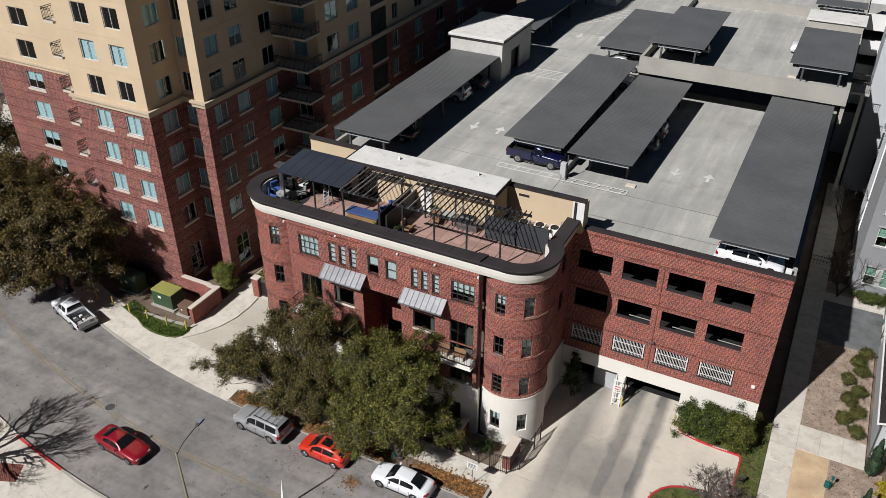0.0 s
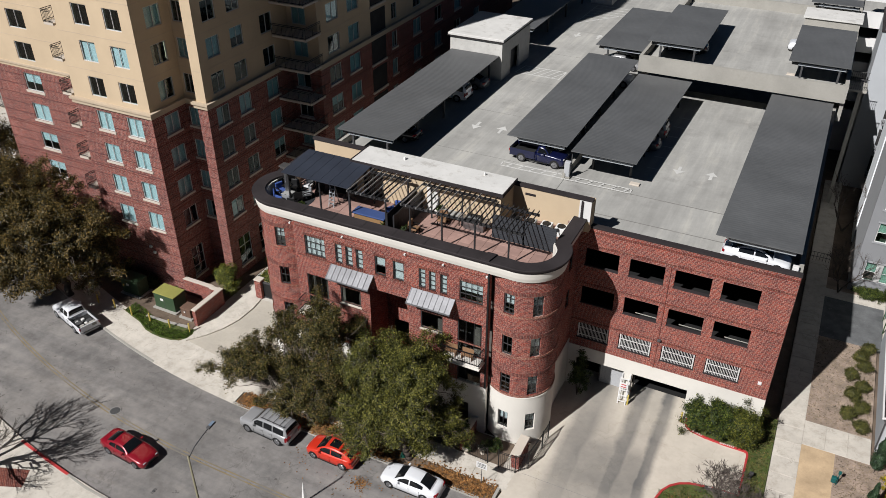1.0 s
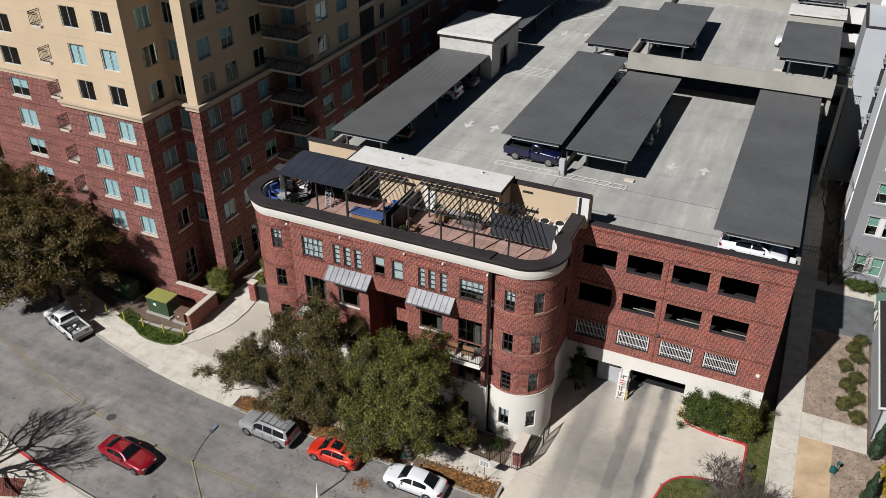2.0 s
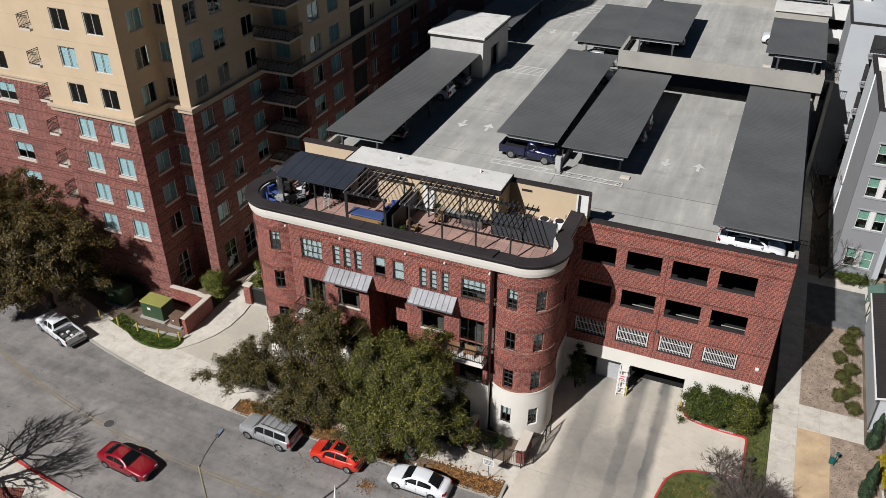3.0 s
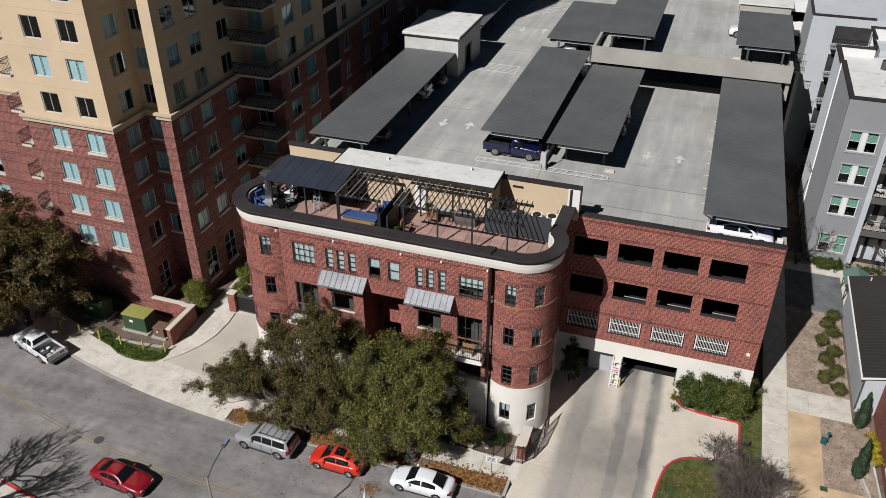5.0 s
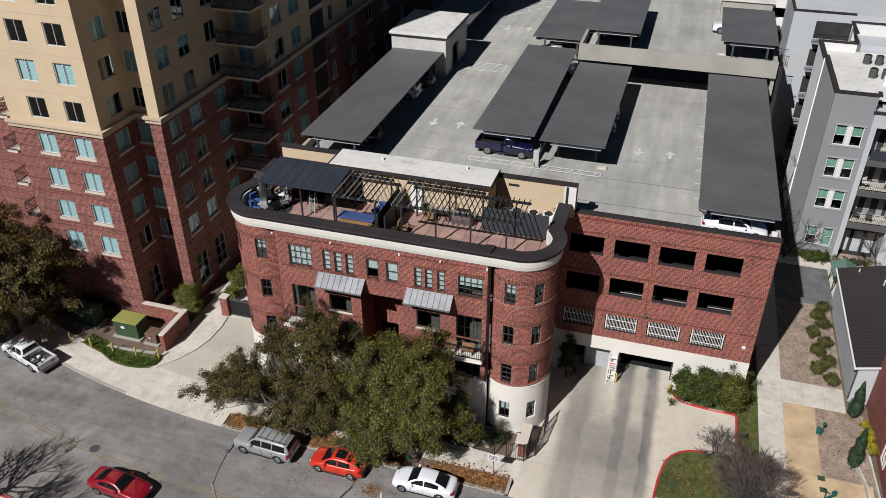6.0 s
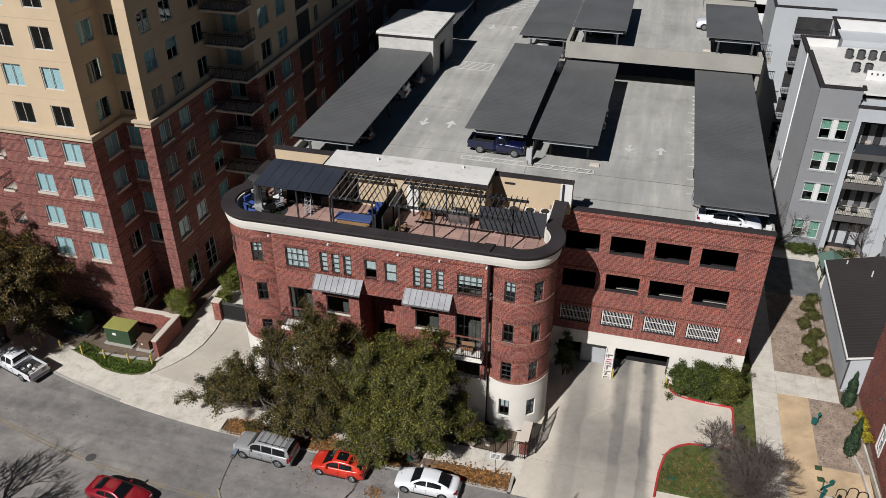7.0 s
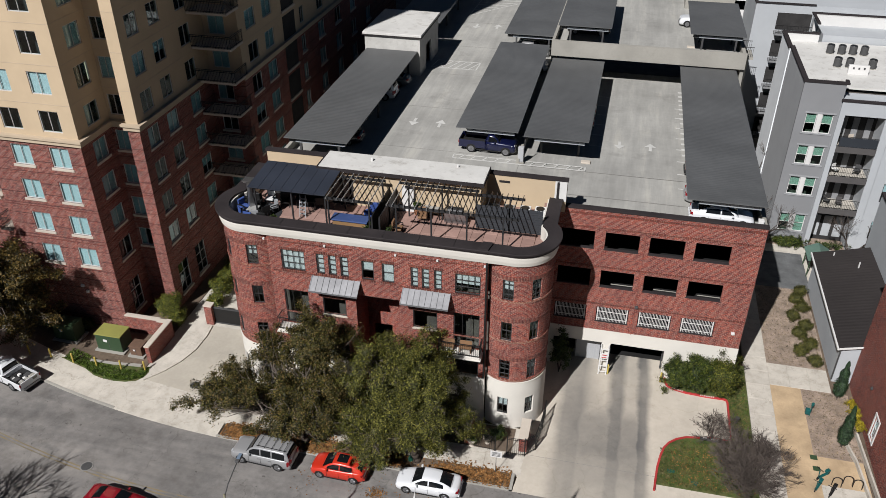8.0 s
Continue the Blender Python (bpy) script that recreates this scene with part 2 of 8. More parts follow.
crack = ramp_of(nt, vor.outputs["Distance"], [(0.0, (0.7, 0.69, 0.67, 1)), (0.006, (1, 1, 1, 1))])
grime = ramp_of(nt, noise_of(nt, 1.1, 7, 0.75), [(0.34, (0.8, 0.79, 0.77, 1)), (0.52, (1, 1, 1, 1)), (0.7, (1.08, 1.08, 1.07, 1))])
old = nt.nodes["Principled BSDF"].inputs["Base Color"].links[0].from_socket
nt.links.new(mixed(nt, 'MULTIPLY', 1.0, mixed(nt, 'MULTIPLY', 1.0, old, crack), grime), nt.nodes["Principled BSDF"].inputs["Base Color"])
M_ASPH = mat("worn_asphalt", (0.17, 0.16, 0.15), 0.9, var=0.17, big=0.13, fine=3.0, bump=0.3, stain=(0.0792, 0.0779, 0.0759), stain_at=(0.5, 0.8))
# cracks and patched seams in the asphalt
nt = M_ASPH.node_tree
vor = nt.nodes.new("ShaderNodeTexVoronoi")
vor.feature = 'DISTANCE_TO_EDGE'
vor.inputs["Scale"].default_value = 0.16
warp = nt.nodes.new("ShaderNodeTexNoise")
warp.inputs["Scale"].default_value, warp.inputs["Detail"].default_value = 0.5, 6
pos = nt.nodes.new("ShaderNodeNewGeometry").outputs["Position"]
nt.links.new(pos, warp.inputs["Vector"])
nt.links.new(mixed(nt, 'ADD', 1.0, pos, mixed(nt, 'MULTIPLY', 1.0, warp.outputs["Color"], (5.0, 5.0, 0.0, 1))), vor.inputs["Vector"])
crack = ramp_of(nt, vor.outputs["Distance"], [(0.0, (0.76, 0.75, 0.74, 1)), (0.006, (1, 1, 1, 1))])
blot = ramp_of(nt, noise_of(nt, 0.55, 7, 0.72), [(0.36, (0.8, 0.79, 0.78, 1)), (0.5, (1, 1, 1, 1)), (0.66, (1.18, 1.17, 1.15, 1))])
old = nt.nodes["Principled BSDF"].inputs["Base Color"].links[0].from_socket
spots = ramp_of(nt, noise_of(nt, 1.9, 3, 0.5), [(0.69, (1, 1, 1, 1)), (0.73, (0.55, 0.54, 0.53, 1))])
lane = nt.nodes.new("ShaderNodeMapping")
lane.inputs["Scale"].default_value = (0.05, 0.75, 1.0)
nt.links.new(pos, lane.inputs["Vector"])
worn = ramp_of(nt, noise_of(nt, 1.0, 4, 0.6, lane.outputs[0]), [(0.38, (0.88, 0.88, 0.88, 1)), (0.5, (1, 1, 1, 1)), (0.64, (1.16, 1.15, 1.13, 1))])
tone = mixed(nt, 'MULTIPLY', 1.0, mixed(nt, 'MULTIPLY', 1.0, mixed(nt, 'MULTIPLY', 1.0, mixed(nt, 'MULTIPLY', 1.0, old, crack), blot), spots), worn)
nt.links.new(tone, nt.nodes["Principled BSDF"].inputs["Base Color"])
# faint wheel streaks along the deck lanes
nt = M_DECK.node_tree
mp = nt.nodes.new("ShaderNodeMapping")
mp.inputs["Scale"].default_value = (1.1, 0.09, 1.0)
nt.links.new(nt.nodes.new("ShaderNodeNewGeometry").outputs["Position"], mp.inputs["Vector"])
streak = ramp_of(nt, noise_of(nt, 1.0, 5, 0.65, mp.outputs[0]), [(0.35, (0.86, 0.86, 0.86, 1)), (0.55, (1, 1, 1, 1)), (0.72, (1.22, 1.2, 1.16, 1))])
old = nt.nodes["Principled BSDF"].inputs["Base Color"].links[0].from_socket
nt.links.new(mixed(nt, 'MULTIPLY', 1.0, old, streak), nt.nodes["Principled BSDF"].inputs["Base Color"])
M_CARPORT = metal_seam("carport_sheet", (0.088, 0.09, 0.09), 0.3, 1, 0.5)
M_STEEL = mat("painted_steel", (0.0594, 0.0594, 0.0594), 0.5, var=0.15)
M_FASCIA = mat("carport_fascia", (0.277, 0.297, 0.31), 0.5, var=0.1)
M_CAP = mat("dark_roof_cap", (0.029, 0.0245, 0.025), 0.75, var=0.22, big=0.6, fine=8, spec=0.15)
M_DARKFRAME = mat("bronze_frame", (0.035, 0.034, 0.034), 0.5, var=0.1)
M_LIGHTFRAME = mat("aluminium_frame", (0.46, 0.45, 0.435), 0.5, var=0.08)
M_SILL = mat("cast_stone_sill", (0.462, 0.409, 0.343), 0.8, var=0.06)
M_GLASS = glass_mat("tinted_glass", (0.72, 0.87, 0.89))
M_GLASS_C = glass_mat("clear_glass", (0.78, 0.84, 0.84))
M_GLASS_G = glass_mat("green_glass", (0.5, 0.68, 0.6))
M_BLIND = slat_mat("white_blind", (0.55, 0.58, 0.575))
M_DRAPE = mat("curtain", (0.462, 0.475, 0.462), 0.9, var=0.1, fine=10)
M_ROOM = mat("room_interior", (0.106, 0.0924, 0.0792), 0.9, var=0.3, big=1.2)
M_CARGLASS_DARK = mat("smoked_glass_panel", (0.03, 0.034, 0.04), 0.15, var=0.05, bump=0)
# near-black colour puts the garage's inner shade into floors and walls
M_GARAGEFLOOR = mat("shade_dark_concrete", (0.01, 0.0098, 0.0095), 0.9, var=0.2, big=0.5)
# darkness of unlit rooms and shaded recesses, put into the colour
M_DARKROOM = mat("unlit_dark_interior", (0.0297, 0.0284, 0.0277), 0.9, var=0.3, big=0.8)
M_PAVER = mat("pink_pavers", (0.304, 0.191, 0.158), 0.85, var=0.12, big=0.8, fine=4, rand=0.2)
# dark sheet whose blue is the sky's reflection put into the colour
M_CANOPY = mat("sky_tinted_canopy_sheet", (0.027, 0.032, 0.044), 0.42, var=0.18, big=0.5)
M_PERGOLA = mat("dark_pergola_steel", (0.0231, 0.0231, 0.0244), 0.5, var=0.15)
M_HUT = mat("weathered_white_wall", (0.43, 0.42, 0.39), 0.8, var=0.1, big=0.8, fine=6, stain=(0.27, 0.255, 0.23), stain_at=(0.52, 0.8))
M_TPO = mat("white_roof_membrane", (0.52, 0.51, 0.48), 0.7, var=0.08, big=0.5, stain=(0.26, 0.24, 0.21), stain_at=(0.54, 0.74))
M_APRON = mat("tan_apron_concrete", (0.385, 0.352, 0.292), 0.85, var=0.12, big=0.3, fine=4, stain=(0.26, 0.24, 0.205), stain_at=(0.55, 0.85))
# siding brightened as if sunlit; the grey also serves the cabinet and shutter
M_GREYPALE = mat("pale_grey_and_lit_siding", (0.34, 0.345, 0.35), 0.8, var=0.05, fine=18)
M_LITWHITE = mat("lit_white_siding", (0.7, 0.72, 0.73), 0.8, var=0.05, fine=18)
M_TRIMGREY = mat("grey_window_trim", (0.27, 0.275, 0.28), 0.7, var=0.05)
M_GREYWALL = mat("grey_siding", (0.198, 0.201, 0.205), 0.8, var=0.05, fine=18)
M_OFFWHITE = mat("offwhite_siding", (0.36, 0.375, 0.385), 0.8, var=0.05, fine=18)
M_SLABEDGE = mat("dark_slab_edge", (0.075, 0.07, 0.068), 0.8, var=0.12)
M_SHEDROOF = metal_seam("brown_metal_roof", (0.024, 0.02, 0.019), 0.42, 1, 0.7, depth=0.03)
M_GRASS = mat("lawn", (0.055, 0.08, 0.018), 0.95, var=0.35, big=0.8, fine=14, bump=0.8, dist=0.04, stain=(0.12, 0.1, 0.042), stain_at=(0.44, 0.66))
M_SOIL = mat("mulch_soil", (0.125, 0.0924, 0.066), 0.95, var=0.3, big=0.7, fine=14, bump=0.8, dist=0.04, stain=(0.185, 0.145, 0.106))
M_TAN = mat("decomposed_granite", (0.42, 0.31, 0.19), 0.95, var=0.22, big=0.5, fine=6, stain=(0.26, 0.185, 0.11), stain_at=(0.54, 0.8))
M_BED = mat("bark_mulch", (0.29, 0.225, 0.175), 0.95, var=0.36, big=0.9, fine=7, bump=0.8, dist=0.04, stain=(0.2, 0.155, 0.12), stain_at=(0.5, 0.8))
M_GRAVEL = mat("grey_gravel", (0.112, 0.115, 0.115), 0.95, var=0.3, big=0.8, fine=22, bump=0.8, dist=0.03, stain=(0.198, 0.198, 0.191), stain_at=(0.6, 0.7))
M_REDKERB = mat("red_kerb_paint", (0.363, 0.033, 0.033), 0.7, var=0.2, fine=10, stain=(0.33, 0.231, 0.198), stain_at=(0.6, 0.75))
M_MARK = mat("white_road_paint", (0.475, 0.469, 0.442), 0.8, var=0.1, fine=9, stain=(0.297, 0.29, 0.264), stain_at=(0.6, 0.8))
M_YLINE = mat("worn_yellow_paint", (0.2, 0.155, 0.085), 0.85, var=0.2, fine=9, stain=(0.14, 0.135, 0.125), stain_at=(0.42, 0.62))
M_YPOST = mat("yellow_post_paint", (0.449, 0.343, 0.0792), 0.6, var=0.1)
M_BLACK = mat("black_steel", (0.0119, 0.0119, 0.0119), 0.45, var=0.2)
M_AWN = mat("awning_metal", (0.165, 0.165, 0.17), 0.42, metal=0.35, var=0.2, big=1.2)
M_RUBBER = mat("rubber", (0.0132, 0.0132, 0.0132), 0.8, var=0.2)
M_RIM = mat("alloy_rim", (0.297, 0.297, 0.304), 0.35, metal=0.8, var=0.1)
M_BARK = mat("bark", (0.0594, 0.0462, 0.0363), 0.95, var=0.3, big=3, fine=20, bump=0.8, dist=0.03)


# ---- mesh helpers ----
def box(bm, x0, x1, y0, y1, z0, z1):
    v = [bm.verts.new(p) for p in ((x0, y0, z0), (x1, y0, z0), (x1, y1, z0), (x0, y1, z0), (x0, y0, z1), (x1, y0, z1), (x1, y1, z1), (x0, y1, z1))]
    for f in ((3, 2, 1, 0), (4, 5, 6, 7), (0, 1, 5, 4), (1, 2, 6, 5), (2, 3, 7, 6), (3, 0, 4, 7)):
        bm.faces.new([v[i] for i in f])
    return v


def slab(bm, corners, t):
    """A four-cornered plate through corners (counter-clockwise from above), t thick downwards."""
    top = [bm.verts.new(c) for c in corners]
    low = [bm.verts.new((c[0], c[1], c[2] - t)) for c in corners]
    n = len(corners)
    bm.faces.new(top)
    bm.faces.new(low[::-1])
    for i in range(n):
        bm.faces.new((top[i], low[i], low[(i + 1) % n], top[(i + 1) % n]))


def prism(bm, pts, z0, z1):
    slab(bm, [(x, y, z1) for x, y in pts], z1 - z0)


def bar(bm, a, b, r, n=6, r2=None):
    """A round or square bar from a to b."""
    a, b = Vector(a), Vector(b)
    d = (b - a).normalized()
    u = d.orthogonal().normalized() if abs(d.z) > 0.999 or abs(d.z) < 0.9 and n != 4 else Vector((0, 0, 1)).cross(d).normalized()
    w = d.cross(u)
    r2 = r if r2 is None else r2
    ring = lambda c, q: [bm.verts.new(c + (u * math.cos(2 * math.pi * (i + 0.5) / n) + w * math.sin(2 * math.pi * (i + 0.5) / n)) * q) for i in range(n)]
    A, B = ring(a, r), ring(b, r2)
    for i in range(n):
        bm.faces.new((A[i], A[(i + 1) % n], B[(i + 1) % n], B[i]))
    bm.faces.new(A[::-1])
    bm.faces.new(B)


def mesh_of(name, bm, material, smooth=False):
    me = bpy.data.meshes.new(name)
    bmesh.ops.recalc_face_normals(bm, faces=bm.faces)
    bm.to_mesh(me)
    bm.free()
    me.materials.append(material)
    if smooth:
        for p in me.polygons:
            p.use_smooth = True
    return me


def part(name, bm, material, parent=None, label="", smooth=False, bevel=0.0):
    ob = new(name, mesh_of(name, bm, material, smooth) if isinstance(bm, bmesh.types.BMesh) else bm)
    if parent is not None:
        ob.parent = parent
    if label:
        ob["label"] = label
    if bevel:
        mod = ob.modifiers.new("bevel", 'BEVEL')
        mod.width, mod.segments, mod.limit_method = bevel, 2, 'ANGLE'
    return ob


def thing(name, label, category, group="", at=(0, 0, 0), rz=0.0):
    ob = new(name)
    ob.matrix_world = pose(*at, 0, 0, rz)
    return tagged(ob, label, category, group)


def structure(name, bm, material, label="", category="", smooth=False):
    return tagged(part(name, bm, material, smooth=smooth), label, category, kind="structure")


def pierced(bm, us, zs, solid, at, uv=None):
    """A plate of grid cells with holes: at(u, side, z) places a corner, side 0 outside and 1 inside."""
    memo = {}

    def v(i, k, j):
        if (i, k, j) not in memo:
            memo[i, k, j] = bm.verts.new(at(us[i], k, zs[j]))
        return memo[i, k, j]

    n, m = len(us) - 1, len(zs) - 1
    ok = [[solid((us[i] + us[i + 1]) / 2, (zs[j] + zs[j + 1]) / 2) for j in range(m)] for i in range(n)]
    full = lambda i, j: 0 <= i < n and 0 <= j < m and ok[i][j]
    for i in range(n):
        for j in range(m):
            if not ok[i][j]:
                continue
            bm.faces.new((v(i, 0, j), v(i + 1, 0, j), v(i + 1, 0, j + 1), v(i, 0, j + 1)))
            bm.faces.new((v(i + 1, 1, j), v(i, 1, j), v(i, 1, j + 1), v(i + 1, 1, j + 1)))
            if not full(i - 1, j):
                bm.faces.new((v(i, 1, j), v(i, 0, j), v(i, 0, j + 1), v(i, 1, j + 1)))
            if not full(i + 1, j):
                bm.faces.new((v(i + 1, 0, j), v(i + 1, 1, j), v(i + 1, 1, j + 1), v(i + 1, 0, j + 1)))
            if not full(i, j - 1):
                bm.faces.new((v(i, 1, j), v(i + 1, 1, j), v(i + 1, 0, j), v(i, 0, j)))
            if not full(i, j + 1):
                bm.faces.new((v(i, 0, j + 1), v(i + 1, 0, j + 1), v(i + 1, 1, j + 1), v(i, 1, j + 1)))


def cuts(a, b, lo, hi, holes, p, q):
    return sorted({a, b, *[h[p] for h in holes if a < h[p] < b], *[h[q] for h in holes if a < h[q] < b]})


def outside(holes):
    return lambda u, z: not any(h[0] < u < h[1] and h[2] < z < h[3] for h in holes)


def wall_x(bm, x0, x1, z0, z1, y0, y1, holes=()):
    pierced(bm, cuts(x0, x1, 0, 0, holes, 0, 1), cuts(z0, z1, 0, 0, holes, 2, 3), outside(holes), lambda u, k, z: (u, (y0, y1)[k], z))


def wall_y(bm, y0, y1, z0, z1, x0, x1, holes=()):
    pierced(bm, cuts(y0, y1, 0, 0, holes, 0, 1), cuts(z0, z1, 0, 0, holes, 2, 3), outside(holes), lambda u, k, z: ((x0, x1)[k], u, z))


def boxes(name, some, material, parent, label="", bevel=0.0):
    """One part for each box of some, each (x0, x1, y0, y1, z0, z1)."""
    for q in some:
        bm = bmesh.new()
        box(bm, *q)
        part(name, bm, material, parent, label, bevel=bevel)


WIN = {}


def window_meshes(w, h, cols, rows, sill, frame_mat, glass):
    """Meshes of a window that faces -y, its opening from (0, 0) to (w, h) at the wall's outer face y = 0."""
    key = (round(w, 2), round(h, 2), cols, rows, sill, frame_mat.name, glass.name)
    if key in WIN:
        return WIN[key]
    fr, t, d0, d1 = bmesh.new(), 0.065, 0.06, 0.14
    bw, bh = (0.02, 0.014) if cols < 3 else (0.012, 0.012)
    xs = [t] + [x for i in range(1, cols) for x in (w * i / cols - bw, w * i / cols + bw)] + [w - t]
    ys = [t] + [z for j in range(1, rows) for z in (h * j / rows - bh, h * j / rows + bh)] + [h - t]
    panes = [(xs[i], xs[i + 1], ys[j], ys[j + 1]) for i in range(0, len(xs), 2) for j in range(0, len(ys), 2)]
    pierced(fr, [0] + xs + [w], [0] + ys + [h], outside(panes), lambda u, k, z: (u, (d0, d1)[k], z))
    gl = bmesh.new()
    box(gl, t * 0.5, w - t * 0.5, 0.1, 0.112, t * 0.5, h - t * 0.5)
    bl = bmesh.new()
    box(bl, 0.03, w - 0.03, 0.2, 0.215, 0.03, h - 0.03)
    half = bmesh.new()
    box(half, 0.03, w - 0.03, 0.2, 0.215, h * 0.45, h - 0.03)
    side = bmesh.new()
    box(side, 0.03, w * 0.5, 0.2, 0.215, 0.03, h - 0.03)
    si = None
    if sill:
        si = bmesh.new()
        box(si, -0.12, w + 0.12, -0.09, 0.1, -0.2, 0)
        si = mesh_of("sill", si, M_SILL)
    WIN[key] = dict(frame=mesh_of("window_frame", fr, frame_mat), pane=mesh_of("pane", gl, glass), blind=mesh_of("blind", bl, M_BLIND),
                    half=mesh_of("half_blind", half, M_BLIND), side=mesh_of("curtain", side, M_DRAPE), sill=si)
    return WIN[key]


def add_window(parent, x, y, z, w, h, rz=0.0, cols=2, rows=1, sill=True, cover="blind", frame_mat=None, glass=None):
    k = window_meshes(w, h, cols, rows, sill, frame_mat or M_LIGHTFRAME, glass or M_GLASS)
    ob = part("window", k["frame"], None, parent)
    ob.matrix_local = pose(x, y, z, 0, 0, rz)
    p = part("pane", k["pane"], None, ob)
    p.visible_shadow = False
    if k["sill"]:
        part("sill", k["sill"], None, ob)
    if cover in ("blind", "half", "side"):
        part("blind" if cover != "side" else "curtain", k[cover], None, ob)
    return ob


# ---- ground, street ----
def centre_y(x):
    return -20.3 + (0.0064 * (x + 33) ** 2 if x < -33 else 0.0)


bm = bmesh.new()
box(bm, -1500, 1500, -1500, 1500, -0.6, -0.3)
structure("ground", bm, M_SOIL, "bare brown earth reaching the horizon", "ground")

bm = bmesh.new()
xs = [-110 + 3 * i for i in range(66)]
for a, b in zip(xs, xs[1:]):
    slab(bm, [(a, centre_y(a) - 5.8, -0.12), (b, centre_y(b) - 5.8, -0.12), (b, centre_y(b) + 5.85, -0.12), (a, centre_y(a) + 5.85, -0.12)], 0.25)
structure("road", bm, M_ASPH, "worn grey asphalt street with patches and cracks", "road")


def far_kerb(x):
    return centre_y(x) + 5.85


def strip(bm, xs, lo, hi, z0, z1):
    for a, b in zip(xs, xs[1:]):
        slab(bm, [(a, lo(a), z1), (b, lo(b), z1), (b, hi(b), z1), (a, hi(a), z1)], z1 - z0)


def steps(a, b, n):
    return [a + (b - a) * i / n for i in range(n + 1)]


# far side: kerb and pavement, broken by the two driveways
bm = bmesh.new()
for a, b in ((-110, -45.5), (-36.2, -13.4)):
    strip(bm, steps(a, b, 24), far_kerb, lambda x: far_kerb(x) + 0.18, -0.3, 0.03)
box(bm, -13.62, -13.4, -14.45, -12.9, -0.3, 0.02)
structure("kerb", bm, M_CONC, "worn concrete kerb along the street", "kerb")
bm = bmesh.new()
strip(bm, steps(-110, -45.5, 20), lambda x: far_kerb(x) + 0.18, lambda x: far_kerb(x) + 3.2, -0.3, 0.0)
box(bm, -36.2, -13.0, -12.9, -11.2, -0.3, -0.03)
pavement = structure("pavement", bm, M_PAVE, "pale concrete pavement beside the street", "pavement")
bm = bmesh.new()
box(bm, -36.0, -13.6, -14.27, -12.9, -0.3, -0.004)
structure("planting_strip", bm, M_SOIL, "leaf-strewn planting strip between kerb and pavement", "ground")
bm = bmesh.new()
box(bm, -110, -45.6, -9.2, 30, -0.35, -0.02)
structure("garden_bed", bm, M_SOIL, "brown planting bed along the apartment tower", "ground")

bm = bmesh.new()
prism(bm, [(-53.5, -8.9), (-52.0, -9.35), (-50.5, -9.75), (-49.3, -10.35), (-48.3, -10.55), (-47.3, -10.6), (-46.3, -10.5), (-45.5, -10.2), (-45.1, -9.7), (-45.0, -9.0), (-45.3, -8.4), (-46.0, -8.6), (-50.2, -8.9)], -0.2, 0.035)
structure("verge", bm, M_GRASS, "bright green grass verge round the utility boxes", "lawn")
bm = bmesh.new()
for a, b in (((-50.6, -8.75), (-48.4, -8.7)), ((-48.4, -8.7), (-46.0, -8.4))):
    prism(bm, [(a[0], a[1] - 0.12), (b[0], b[1] - 0.12), (b[0], b[1] + 0.12), (a[0], a[1] + 0.12)], -0.1, 0.12)
structure("pad_edge", bm, M_CONC, "low concrete edge in front of the utility boxes", "kerb")
# left driveway
bm = bmesh.new()
slab(bm, [(-45.5, far_kerb(-45.5), 0.0), (-43.0, far_kerb(-43.0), -0.1), (-43.0, -10.43, 0.0), (-45.5, -10.0, 0.0)], 0.3)
slab(bm, [(-43.0, far_kerb(-43.0), -0.1), (-39.6, far_kerb(-39.6), -0.1), (-36.2, far_kerb(-36.2), -0.1), (-36.2, -11.6, 0.0), (-43.0, -10.43, 0.0)], 0.3)
box(bm, -45.5, -36.2, -10.0, 30, -0.3, 0.0)
slab(bm, [(-45.5, -10.0, 0.0), (-36.2, -11.6, 0.0), (-36.2, -10.0, 0.0)], 0.3)
structure("driveway_1", bm, M_PAVE, "pale concrete driveway leading to a dark gate", "driveway")
bm = bmesh.new()
prism(bm, [(-42.6, -2.0), (-42.45, -3.5), (-42.5, -5.5), (-42.96, -7.1), (-43.7, -8.55), (-44.77, -9.86), (-39.98, -10.49), (-36.3, -10.65), (-36.3, -2.0)], -0.2, 0.008)
structure("driveway_apron", bm, M_APRON, "tan concrete apron of the gated driveway", "driveway")
# right driveway
bm = bmesh.new()
slab(bm, [(-13.4, -14.45, -0.11), (8.0, -14.45, -0.11), (8.0, -11.6, 0.0), (-13.0, -11.6, 0.0)], 0.3)
structure("driveway_ramp", bm, M_DRIVE, "pale concrete ramp from the street", "driveway")
bm = bmesh.new()
box(bm, -13.0, 3.6, -11.6, 2.2, -0.3, 0.0)
structure("driveway_2", bm, M_DRIVE, "stained concrete driveway into the parking garage", "driveway")
bm = bmesh.new()
box(bm, -36.2, -13.0, -11.2, -8.4, -0.3, -0.01)
structure("forecourt", bm, M_PAVE, "shaded concrete forecourt at the foot of the brick building", "ground")

bm = bmesh.new()
box(bm, -22.6, -14.0, -10.95, -8.55, -0.2, 0.02)
box(bm, -35.8, -26.6, -10.8, -8.55, -0.2, 0.02)
structure("shade_bed", bm, M_SOIL, "dark planting bed behind the iron fence", "ground")

